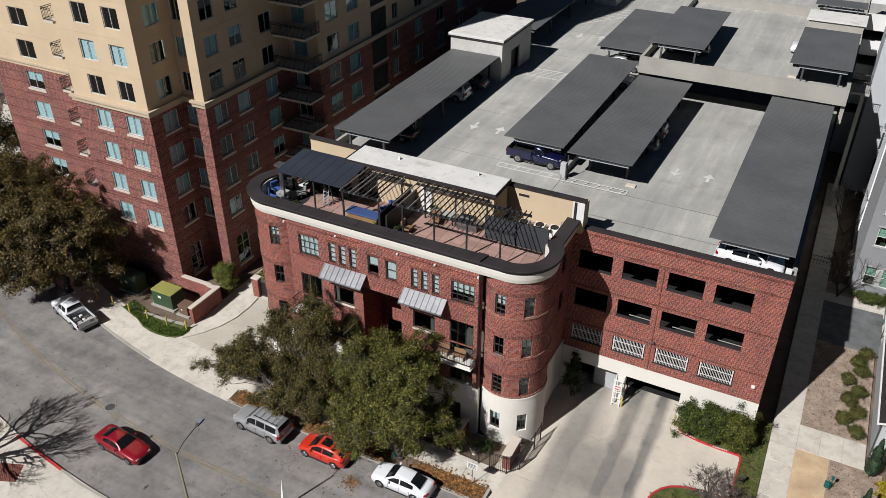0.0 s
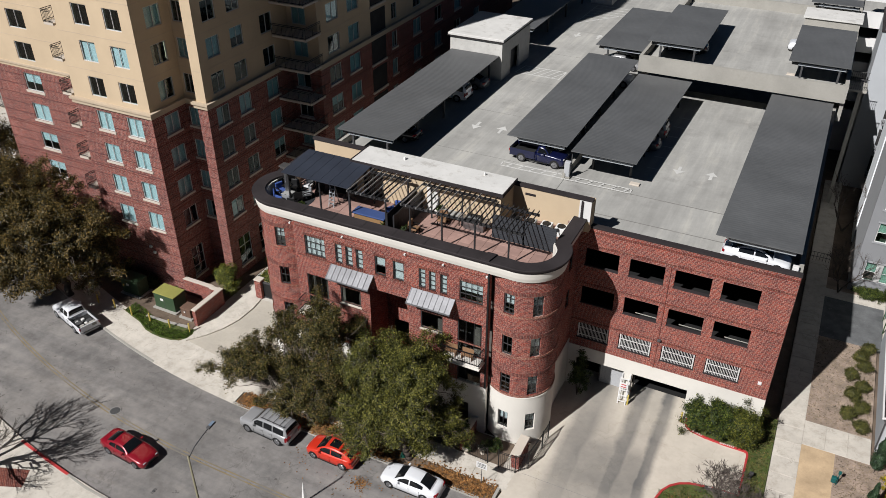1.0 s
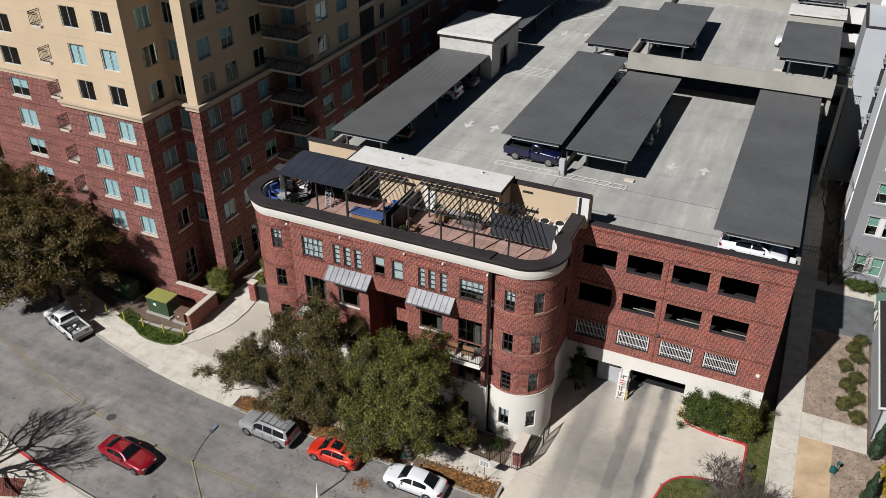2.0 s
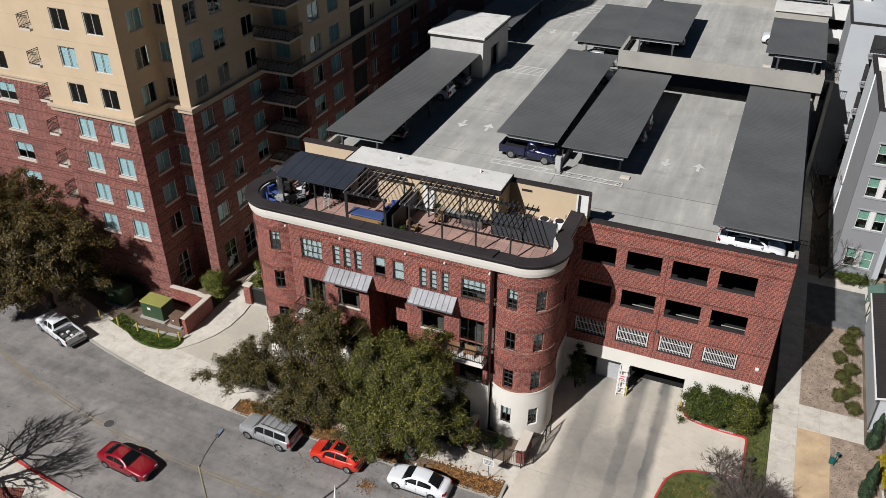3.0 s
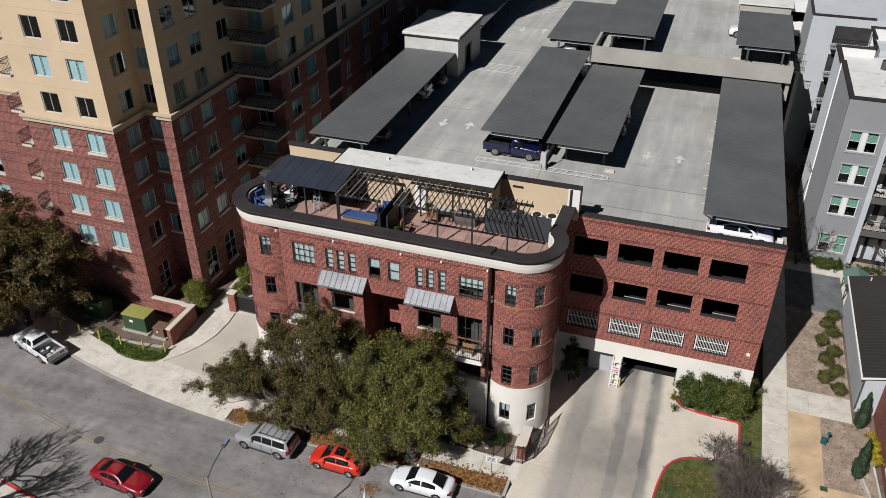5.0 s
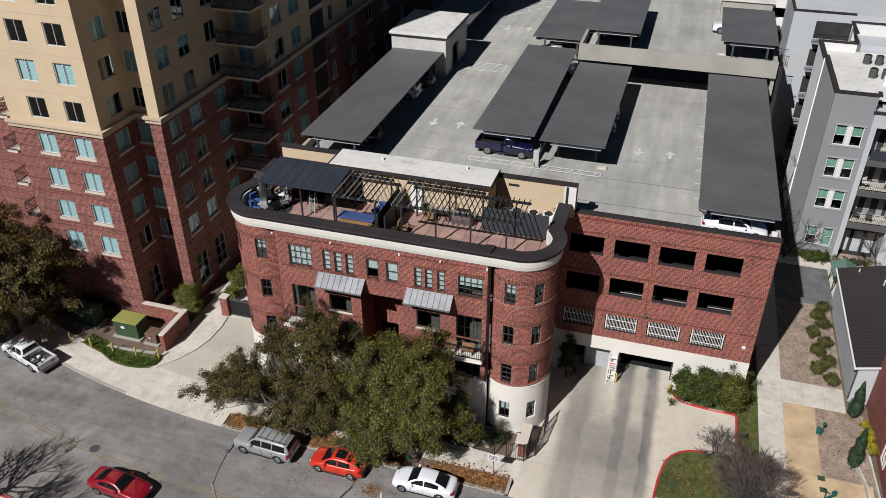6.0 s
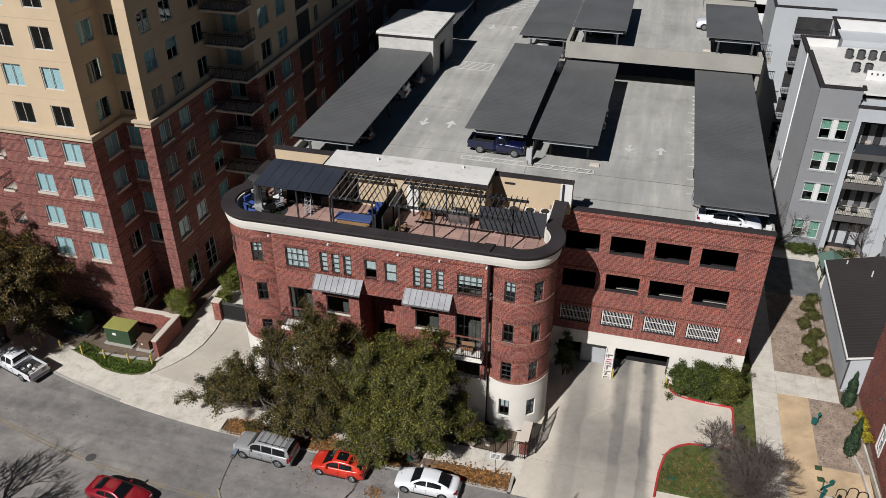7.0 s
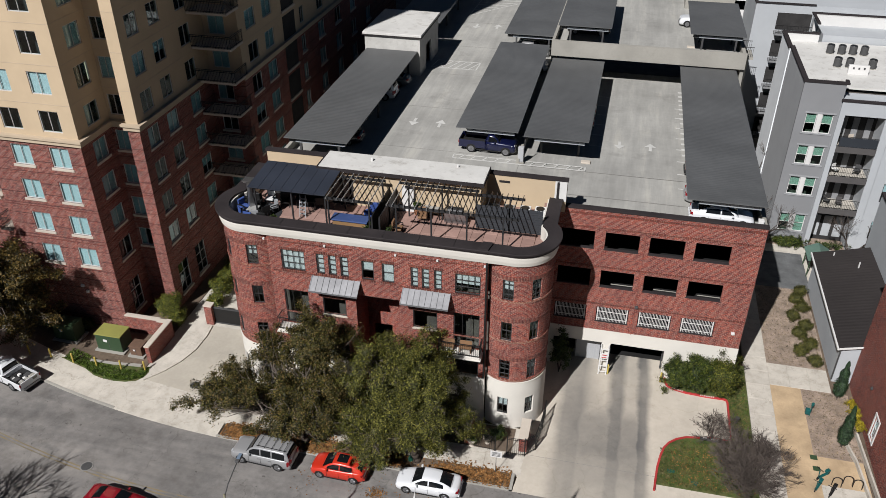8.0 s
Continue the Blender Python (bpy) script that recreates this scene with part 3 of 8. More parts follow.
# yard to the right of the garage
bm = bmesh.new()
box(bm, 3.65, 5.55, -11.6, 48.0, -0.3, -0.02)
box(bm, 5.55, 10.3, 1.2, 4.0, -0.3, -0.02)
box(bm, 5.4, 30.0, 22.4, 23.9, -0.3, 0.01)
box(bm, 10.7, 11.4, 15.8, 22.4, -0.3, 0.01)
footpath = structure("footpath", bm, M_PAVE, "pale concrete footpath beside the garage", "pavement")
bm = bmesh.new()
box(bm, 5.4, 7.9, -11.6, 1.2, -0.3, 0.0)
box(bm, 7.9, 11.3, -11.6, -6.2, -0.3, 0.0)
structure("granite_bed", bm, M_TAN, "tan decomposed granite bed", "ground")
bm = bmesh.new()
box(bm, 7.9, 11.5, -6.2, 1.2, -0.3, -0.004)
box(bm, 5.4, 10.3, 4.0, 15.8, -0.3, -0.004)
box(bm, 5.4, 60.0, 23.9, 26.0, -0.3, -0.004)
structure("mulch_bed", bm, M_BED, "brown mulched planting bed", "ground")
bm = bmesh.new()
box(bm, 5.4, 10.7, 15.8, 22.4, -0.3, 0.0)
structure("gravel_bed", bm, M_GRAVEL, "dark grey gravel bed", "ground")
bm = bmesh.new()
prism(bm, [(2.0, -1.6), (2.0, -6.15), (0.4, -6.25), (-0.5, -6.4), (-1.3, -6.55), (-2.0, -6.9), (-2.5, -7.4), (-2.9, -8.05), (-3.15, -8.95), (-3.35, -10.0), (-3.5, -11.6), (3.6, -11.6), (3.6, 3.0), (2.3, 3.0), (2.3, -0.02), (-2.9, -0.02), (-2.9, -0.7), (-2.3, -1.2), (-1.2, -1.45), (0.3, -1.55)], -0.3, 0.06)
structure("lawn", bm, M_GRASS, "patchy green lawn inside a red kerb", "lawn")
bm = bmesh.new()
box(bm, -12.0, 60.0, -40.0, -14.5, -0.4, -0.125)
structure("street_far", bm, M_ASPH, "grey asphalt street", "road")
bm = bmesh.new()
strip(bm, steps(-110, -36, 24), lambda x: centre_y(x) - 12, lambda x: centre_y(x) - 5.8, -0.3, 0.02)
structure("pavement_near", bm, M_PAVE, "pale concrete street corner with a paved inset", "pavement")

# ---- parking garage ----
GX0, GX1, GY0 = -37.0, 2.2, 0.0
garage = thing("parking_garage", "red brick parking garage with a concrete roof deck", "parking garage")
COLS = [(-12.45, -9.9), (-9.1, -6.55), (-5.8, -3.25), (-2.5, 0.05)]
OPEN = [(a, b, c, d) for c, d in ((11.85, 13.35), (8.4, 9.9), (5.0, 6.4)) for a, b in COLS]
bm = bmesh.new()
wall_x(bm, -13.0, GX1, 4.1, 15.15, 0.0, 0.2, OPEN)
part("front_wall", bm, M_BRICK, garage)
bm = bmesh.new()
wall_x(bm, -13.0, GX1 + 0.02, 0.0, 4.1, -0.03, 0.35, [(-12.3, -8.3, 0.0, 2.85), (-7.6, -3.3, 0.0, 2.85)])
part("base_wall", bm, M_CREAM, garage, "cream stucco base with two vehicle entrances")
boxes("opening_sill", [(a - 0.04, b + 0.04, -0.03, 0.22, z + 0.07, z + 0.16) for z in (11.7, 8.25, 4.85) for a, b in COLS], M_CAP, garage)
boxes("brick_course", [(-13.0, GX1 + 0.02, -0.025, 0.1, z, z + 0.12) for z in (14.75, 13.62, 10.15, 6.65)], M_BRICK_DK, garage, "darker projecting brick band")
bm = bmesh.new()
box(bm, -13.0, GX1 + 0.05, -0.06, 0.42, 15.15, 15.3)
part("coping", bm, M_CAP, garage, "dark metal coping")
boxes("side_wall", [(GX1 - 0.3, GX1, 0.2, 72, 4.1, 15.0), (GX1 - 0.3, GX1, 0.35, 72, 0.0, 4.1), (GX0, GX0 + 0.3, 1.2, 72, 0.0, 15.0), (GX0, -13.0, 1.0, 1.2, 0.0, 15.0)], M_CONC, garage)
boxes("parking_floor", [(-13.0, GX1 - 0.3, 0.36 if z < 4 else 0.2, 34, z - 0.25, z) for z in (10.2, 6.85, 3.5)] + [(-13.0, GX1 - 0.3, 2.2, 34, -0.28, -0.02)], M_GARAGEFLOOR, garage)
boxes("guard_rail", [(a + 0.85, b + 0.1, 0.5, 0.54, z, z + 0.05) for z in (8.34,) for a, b in COLS[1:]], M_CONC, garage, "pale guard rail behind the opening")
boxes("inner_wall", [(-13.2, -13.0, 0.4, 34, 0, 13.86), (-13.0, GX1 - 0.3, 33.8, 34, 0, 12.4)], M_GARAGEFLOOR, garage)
boxes("column", [(x - 0.25, x + 0.25, y, y + 0.5, -0.02, 12.4) for x in (-9.5, -6.2, -2.85) for y in (9.5, 18.5, 27.5)], M_CONC, garage)
# roof deck: a level side, and a side that ramps down under the upper deck
boxes("roof_deck", [(GX0 + 0.3, -17.0, 1.2, 72, 13.9, 14.3), (-17.0, GX1 - 0.3, 0.2, 8.0, 13.86, 14.26)], M_DECK, garage, "weathered concrete parking deck")
bm = bmesh.new()
slab(bm, [(-17.0, 8.0, 14.26), (GX1 - 0.3, 8.0, 14.26), (GX1 - 0.3, 36, 12.8), (-17.0, 36, 12.8)], 0.4)
part("ramp", bm, M_DECK, garage, "concrete ramp lane sloping under the upper deck")
bm = bmesh.new()
box(bm, -17.0, 2.7, 31.4, 72, 16.2, 16.75)
part("upper_deck", bm, M_DECK, garage)
boxes("deck_parapet", [(-17.1, 2.75, 31.0, 31.4, 15.95, 17.6), (-17.1, -16.8, 31.4, 72, 14.3, 17.6), (2.4, 2.75, 31.4, 72, 14.0, 17.4), (-17.0, 2.6, 56.5, 56.8, 16.75, 17.9), (GX0 + 0.3, -17.1, 71, 71.3, 14.3, 15.6)], M_CONC, garage, "bare concrete spandrel of the upper deck")
boxes("deck_kerb", [(-17.25, -17.0, 8.0, 31.0, 14.3, 14.75), (GX1 - 0.3, GX1, 0.42, 31.0, 15.0, 15.12)], M_CONC, garage)


def carport(x0, x1, ya, za, yb, zb, deck_z, n, label, inset=0.5):
    """A flat sheet roof on a row of steel posts; za and zb are its heights at ya and yb, deck_z the floor's as a function of y."""
    c = thing("carport", label, "carport", "carports on the roof deck")
    bm = bmesh.new()
    slab(bm, [(x0, ya, za), (x1, ya, za), (x1, yb, zb), (x0, yb, zb)], 0.07)
    part("roof_sheet", bm, M_CARPORT, c, bevel=0.01)
    hz = lambda y: za + (zb - za) * (y - ya) / (yb - ya)
    for x in (x0 + 0.9, (x0 + x1) / 2, x1 - 0.9):
        bm = bmesh.new()
        slab(bm, [(x - 0.06, ya + 0.25, hz(ya + 0.25) - 0.08), (x + 0.06, ya + 0.25, hz(ya + 0.25) - 0.08), (x + 0.06, yb - 0.25, hz(yb - 0.25) - 0.08), (x - 0.06, yb - 0.25, hz(yb - 0.25) - 0.08)], 0.18)
        part("purlin", bm, M_STEEL, c)
    bm = bmesh.new()
    box(bm, x0 + 0.9, x1 - 0.35, ya + 0.35, ya + 0.5, hz(ya) - 0.5, hz(ya) - 0.28)
    part("end_beam", bm, M_FASCIA, c, "pale grey steel end beam")
    for i in range(n):
        y = ya + inset + (yb - ya - 0.5 - inset) * i / (n - 1)
        bm = bmesh.new()
        box(bm, x0 + 0.3, x1 - 0.3, y - 0.1, y + 0.1, hz(y) - 0.5, hz(y) - 0.27)
        part("beam", bm, M_STEEL, c)
        for x in (x0 + 1.3, x1 - 0.9):
            bm = bmesh.new()
            box(bm, x - 0.09, x + 0.09, y - 0.09, y + 0.09, deck_z(y), hz(y) - 0.5)
            part("post", bm, M_STEEL, c)
    return c


level = lambda y: 14.3
ramp = lambda y: 14.26 if y < 8 else 14.26 - 1.46 * (y - 8) / 28
upper = lambda y: 16.75
carport(-36.1, -30.55, 3.3, 16.9, 26.0, 17.0, level, 5, "dark grey ribbed metal carport over parked cars")
carport(-22.75, -17.35, 9.2, 16.6, 32.2, 16.65, level, 5, "dark grey metal carport sheltering a blue pickup", 2.8)
carport(-16.8, -11.35, 8.5, 16.65, 30.6, 15.85, ramp, 5, "dark grey metal carport beside the ramp lane", 2.6)
carport(-3.7, 1.85, 0.15, 16.85, 29.9, 16.2, ramp, 6, "long dark grey metal carport over a white car", 3.4)
carport(-22.75, -16.9, 34.6, 16.85, 50.0, 16.85, level, 4, "dark grey metal carport at the far end of the deck")
carport(-16.6, -11.0, 31.8, 19.05, 46.0, 19.05, upper, 4, "dark grey metal carport on the upper deck")
carport(-3.0, 2.55, 32.2, 18.95, 44.6, 18.95, upper, 4, "dark grey metal carport on the upper deck")

# stair hut on the deck
hut = thing("stair_hut", "white painted stair hut with a flat roof and dark doorway", "stair hut", at=(0, 0, 0))
bm = bmesh.new()
wall_x(bm, -36.3, -30.3, 14.3, 18.5, 26.1, 26.3)
wall_x(bm, -36.3, -30.3, 14.3, 18.5, 34.0, 34.2)
wall_y(bm, 26.3, 34.0, 14.3, 18.5, -30.5, -30.3, [(28.6, 31.0, 14.3, 16.9)])
wall_y(bm, 26.3, 34.0, 14.3, 18.5, -36.3, -36.1)
part("wall", bm, M_HUT, hut)
bm = bmesh.new()
box(bm, -36.5, -30.1, 25.9, 34.4, 18.5, 18.75)
part("roof", bm, M_TPO, hut, "white membrane roof", bevel=0.03)
bm = bmesh.new()
box(bm, -36.55, -30.05, 25.85, 34.45, 18.42, 18.5)
part("eaves_trim", bm, M_CAP, hut)
bm = bmesh.new()
box(bm, -30.9, -30.8, 28.6, 31.0, 14.3, 16.9)
part("door", bm, M_STEEL, hut)


# ---- brick condominium in front of the garage ----
CR, CY = 2.57, -5.9
BAY_R, BAY_L, FY = -14.93, -34.5, -8.45
BASE_Z = 4.6
condo = thing("condominium", "red brick condominium with round corner bays and a roof terrace", "building")


def arc(cx, cy, r, a0, a1, n=24):
    return [(cx + r * math.cos(radians(a0 + (a1 - a0) * i / n)), cy + r * math.sin(radians(a0 + (a1 - a0) * i / n))) for i in range(n + 1)]


def bay_wall(bm, cx, r, a0, a1, z0, z1, holes, t=0.3, n=60):
    """A curved wall about (cx, CY) from angle a0 to a1, with holes (angle, angle, z, z) and UVs in metres."""
    us = sorted({a0 + (a1 - a0) * i / n for i in range(n + 1)} | {h[0] for h in holes} | {h[1] for h in holes})
    pierced(bm, us, cuts(z0, z1, 0, 0, holes, 2, 3), outside(holes), lambda a, k, z: (cx + (r - t * k) * math.cos(radians(a)), CY + (r - t * k) * math.sin(radians(a)), z))
    uv = bm.loops.layers.uv.verify()
    for face in bm.faces:
        for lo in face.loops:
            p = lo.vert.co
            lo[uv].uv = (radians(math.degrees(math.atan2(p.y - CY, p.x - cx)) % 360) * r if a0 > 180 or p.y < CY - 0.01 else (2 * math.pi if cx > -20 else math.pi) * r + (p.y - CY), p.z)


def ring(bm, pts_out, pts_in, z0, z1):
    """A closed-ended band between two rows of plan points."""
    rows = [[bm.verts.new((*p, z)) for p in pts] for pts, z in ((pts_out, z1), (pts_in, z1), (pts_in, z0), (pts_out, z0))]
    n = len(pts_out)
    for k in range(4):
        a, b = rows[k], rows[(k + 1) % 4]
        for i in range(n - 1):
            bm.faces.new((a[i], a[i + 1], b[i + 1], b[i]))
    for i in (0, n - 1):
        bm.faces.new([r[i] for r in rows])


# windows of the front: x, width, z, height, columns, rows, cover
TOPW = [(-31.8, 1.8, 12.2, 1.7, 4, 3, "blind"), (-29.1, 0.6, 12.2, 1.7, 1, 4, "blind"), (-28.2, 0.6, 12.2, 1.7, 1, 4, "blind"), (-27.3, 0.6, 12.2, 1.7, 1, 4, "blind"),
        (-25.7, 0.9, 12.2, 1.6, 1, 2, "half"), (-24.2, 0.9, 12.2, 1.6, 1, 2, "blind"), (-22.1, 0.55, 12.15, 1.65, 1, 4, "blind"), (-21.3, 0.55, 12.15, 1.65, 1, 4, "blind"),
        (-20.4, 0.55, 12.15, 1.65, 1, 4, "blind"), (-18.9, 1.8, 12.1, 1.65, 4, 3, "half")]
MIDW = [(-28.9, 1.8, 8.5, 1.6, 1, 1, "none"), (-22.0, 1.8, 8.45, 1.65, 1, 1, "none"), (-28.9, 1.8, 5.0, 1.6, 1, 2, "none"), (-22.0, 1.8, 5.0, 1.6, 1, 2, "none"),
        (-24.2, 0.7, 9.2, 0.8, 1, 1, "none")]
DOORS = [(-31.9, 1.9, 7.35, 3.0), (-19.0, 1.9, 7.35, 3.0), (-31.9, 1.9, 3.9, 2.7), (-19.0, 1.9, 3.9, 2.7)]
holes = [(x, x + w, z, z + h) for x, w, z, h, *_ in TOPW] + [(x, x + w, z, z + h) for x, w, z, h, *_ in MIDW[:4]] + [(x, x + w, z, z + h) for x, w, z, h in DOORS]
ENTRY = (-26.3, -23.0, 0.2, 10.75)
bm = bmesh.new()
wall_x(bm, -32.75, -16.62, BASE_Z, 15.0, FY, FY + 0.3, holes + [ENTRY])
part("front_wall", bm, M_BRICK, condo)
bm = bmesh.new()
wall_y(bm, -4.35, -0.03, BASE_Z, 15.0, -13.3, -13.0, [(-2.2, -1.3, 12.2, 13.8), (-2.2, -1.3, 8.8, 10.4)])
part("side_wall", bm, M_BRICK, condo)
boxes("side_wall", [(-36.4, -36.1, -4.35, 1.0, BASE_Z, 15.0)], M_BRICK, condo)
boxes("entry_wall", [(-26.6, -26.3, FY + 0.3, -5.6, 0.2, 10.75), (-23.0, -22.7, FY + 0.3, -5.6, 0.2, 10.75), (-26.3, -23.0, FY + 0.3, -5.9, 10.75, 11.0)], M_BRICK, condo)
bm = bmesh.new()
wall_x(bm, -26.3, -23.0, 0.2, 10.75, -5.9, -5.6, [(-24.2, -23.5, 9.0, 9.9), (-25.9, -24.4, 3.9, 6.3)])
part("entry_wall", bm, M_BRICK, condo)
bm = bmesh.new()
wall_x(bm, -32.75, -16.62, 0.0, BASE_Z, FY - 0.04, FY + 0.3, [ENTRY, (-31.2, -29.8, 0.3, 2.6), (-19.4, -18.0, 0.3, 2.6)])
part("base", bm, M_CREAM, condo, "cream stucco base")
boxes("base", [(-13.3, -12.96, -4.35, -0.04, 0.0, BASE_Z), (-36.44, -36.1, -4.35, 1.0, 0.0, BASE_Z)], M_CREAM, condo)
# bay windows: sill height and height; angles of the right bay's and the left bay's
BAYW = [(12.02, 1.72), (8.45, 1.68), (4.83, 1.82)]
BASEW = (1.35, 1.65)
for cx, a0, a1, angs, dz in ((BAY_R, 231, 397, ((255.5, 273.5), (302.5, 319.5)), 0.0), (BAY_L, 143, 309, ((270, 288.5), (218, 235)), 0.16)):
    bm = bmesh.new()
    bay_wall(bm, cx, CR, a0, a1, BASE_Z, 15.0, [(p, q, z + dz, z + dz + h) for z, h in BAYW for p, q in angs])
    part("bay_wall", bm, M_BRICK_UV, condo)
    bm = bmesh.new()
    bay_wall(bm, cx, CR + 0.04, a0, a1, 0.0, BASE_Z, [(p, q, BASEW[0], BASEW[0] + BASEW[1]) for p, q in angs])
    part("bay_base", bm, M_CREAM, condo)
    bm = bmesh.new()
    bay_wall(bm, cx, CR + 0.07, a0, a1, BASE_Z - 0.1, BASE_Z + 0.02, [], 0.12)
    part("base_moulding", bm, M_CREAM, condo)
    # a soldier course over the windows and a rowlock sill under them run right round the bay
    for z, h in BAYW:
        for name, z0, z1, out, m in (("soldier_course", z + h, z + h + 0.3, 0.03, M_SOLDIER_UV), ("sill_course", z - 0.13, z, 0.05, M_ROWLOCK_UV)):
            if z1 > BASE_Z + 0.2:
                bm = bmesh.new()
                bay_wall(bm, cx, CR + out, a0, a1, z0 + dz, z1 + dz, [], out + 0.02)
                part(name, bm, m, condo)
    for z, h in BAYW + [BASEW]:
        for p, q in angs:
            am, w = (p + q) / 2, 2 * (CR - 0.06) * math.sin(radians((q - p) / 2))
            ux, uy = math.cos(radians(am)), math.sin(radians(am))
            ox, oy = cx + ux * (CR - 0.06) + uy * w / 2, CY + uy * (CR - 0.06) - ux * w / 2
            add_window(condo, ox, oy, z + (dz if z > 2 else 0), w, h, am + 90, 2, 4 if z > 10 or 4 < z < 6 else 2, False, random.choice(("none", "half", "none")), M_DARKFRAME, M_GLASS_C)
for x, w, z, h, c, r, cover in TOPW + MIDW[:4]:
    add_window(condo, x, FY, z, w, h, 0, c, r, False, cover, M_DARKFRAME, M_GLASS_C)
for y, z in ((-2.2, 12.2), (-2.2, 8.8)):
    add_window(condo, -13.0, y, z, 0.9, 1.6, 90, 1, 2, False, "none", M_DARKFRAME, M_GLASS_C)
for x, w, z, h in DOORS:
    add_window(condo, x, FY, z, w, h, 0, 3, 1, False, "none", M_DARKFRAME, M_GLASS_C)
boxes("brick_sill", [(x - 0.1, x + w + 0.1, FY - 0.05, FY + 0.05, z - 0.12, z) for x, w, z, h, *_ in TOPW + MIDW[:4]], M_BRICK_DK, condo)
boxes("brick_head", [(x - 0.1, x + w + 0.1, FY - 0.03, FY + 0.05, z + h, z + h + 0.2) for x, w, z, h, *_ in TOPW + MIDW[:4]], M_BRICK_DK, condo)
boxes("brick_course", [(a, b, FY - 0.03, FY + 0.05, z, z + 0.09) for z in (14.55, 11.95, 8.3) for a, b in ((-32.55, -26.35), (-22.95, -16.8))], M_BRICK_DK, condo, "darker projecting brick band")
boxes("stone_sill", [(x - 0.06, x + w + 0.06, FY - 0.09, FY + 0.06, z - 0.02, z + 0.06) for x, w, z, h, *_ in MIDW[:4]], M_SILL, condo, "pale cast stone sill")
# inner core behind the windows
bm = bmesh.new()
box(bm, -35.6, -26.7, -6.9, -1.0, 0.0, 14.7)
box(bm, -22.6, -13.9, -6.9, -1.0, 0.0, 14.7)
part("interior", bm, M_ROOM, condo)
# cornice and cap follow the front and the bays
def outline(r, fy, side):
    """Plan of the roof edge: round each bay at radius r, along the front at fy, and back along the sides, side metres out from the bays' centres."""
    turn = math.degrees(math.acos(min(1, (CY - fy) / r)))
    back = math.degrees(math.acos(min(1, side / r)))
    R = arc(BAY_R, CY, r, back, -90 - turn, 36)
    Lq = [(BAY_L - (x - BAY_R), y) for x, y in R][::-1]
    return [(BAY_R + side, -0.02)] + R + Lq + [(BAY_L - side, -0.02)]


def edge_band(name, rows, material):
    """A moulded band: rows of (outset of the outer face, height) from the bottom up, closed by an inner face."""
    bm = bmesh.new()
    rings = [[bm.verts.new((*p, z)) for p in outline(CR + o, FY - o, 2.05 + o)] for o, z in rows]
    rings += [[bm.verts.new((*p, z)) for p in outline(CR - 0.62, FY + 0.66, 1.45)] for z in (rows[-1][1], rows[0][1])]
    for k in range(len(rings)):
        a, b = rings[k], rings[(k + 1) % len(rings)]
        for i in range(len(a) - 1):
            bm.faces.new((a[i], a[i + 1], b[i + 1], b[i]))
    for i in (0, -1):
        bm.faces.new([q[i] for q in rings])
    part(name, bm, material, condo)


edge_band("cornice", [(0.05, 14.95), (0.12, 15.0), (0.2, 15.3), (0.24, 15.62), (0.24, 15.8)], M_CREAM)
edge_band("fascia", [(0.3, 15.8), (0.33, 15.95)], M_CAP)
edge_band("parapet_cap", [(0.39, 15.95), (0.41, 16.08), (0.39, 16.12)], M_CAP)
bm = bmesh.new()
ring(bm, outline(1.95, -7.79, 1.45), outline(1.83, -7.67, 1.35), 15.0, 15.96)
part("parapet_inside", bm, M_CREAM, condo)
bm = bmesh.new()
prism(bm, outline(1.95, -7.79, 1.45)[::-1], 14.7, 15.0)
part("roof_slab", bm, M_PAVER, condo)
# rear walls of the terrace
bm = bmesh.new()
box(bm, -35.8, -12.3, -0.55, -0.25, 15.0, 17.55)
box(bm, -12.75, -12.3, -0.25, 0.6, 15.0, 17.3)
part("rear_wall", bm, M_YELLOW, condo, "yellow stucco wall behind the terrace")
bm = bmesh.new()
box(bm, -35.9, -12.2, -0.62, -0.18, 17.55, 17.72)
box(bm, -13.0, -12.85, -0.7, -0.62, 15.2, 17.5)
part("rear_coping", bm, M_CAP, condo)
bm = bmesh.new()
box(bm, -30.3, -18.2, -3.1, -0.65, 15.0, 17.95)
part("penthouse", bm, M_YELLOW, condo, "yellow stucco penthouse with a white flat roof")
bm = bmesh.new()
box(bm, -30.5, -18.0, -3.4, -0.6, 17.95, 18.12)
part("penthouse_roof", bm, M_TPO, condo, "stained white membrane roof")
bm = bmesh.new()
box(bm, -30.56, -17.94, -3.46, -3.4, 17.9, 18.18)
box(bm, -18.0, -17.94, -3.4, -0.6, 17.9, 18.18)
box(bm, -30.56, -30.5, -3.4, -0.6, 17.9, 18.18)
part("roof_edge", bm, M_CAP, condo)
# expansion downpipe beside the right bay
bm = bmesh.new()
box(bm, -16.76, -16.64, FY - 0.1, FY, 4.65, 14.9)
part("downpipe", bm, M_BLACK, condo, "dark metal downpipe")


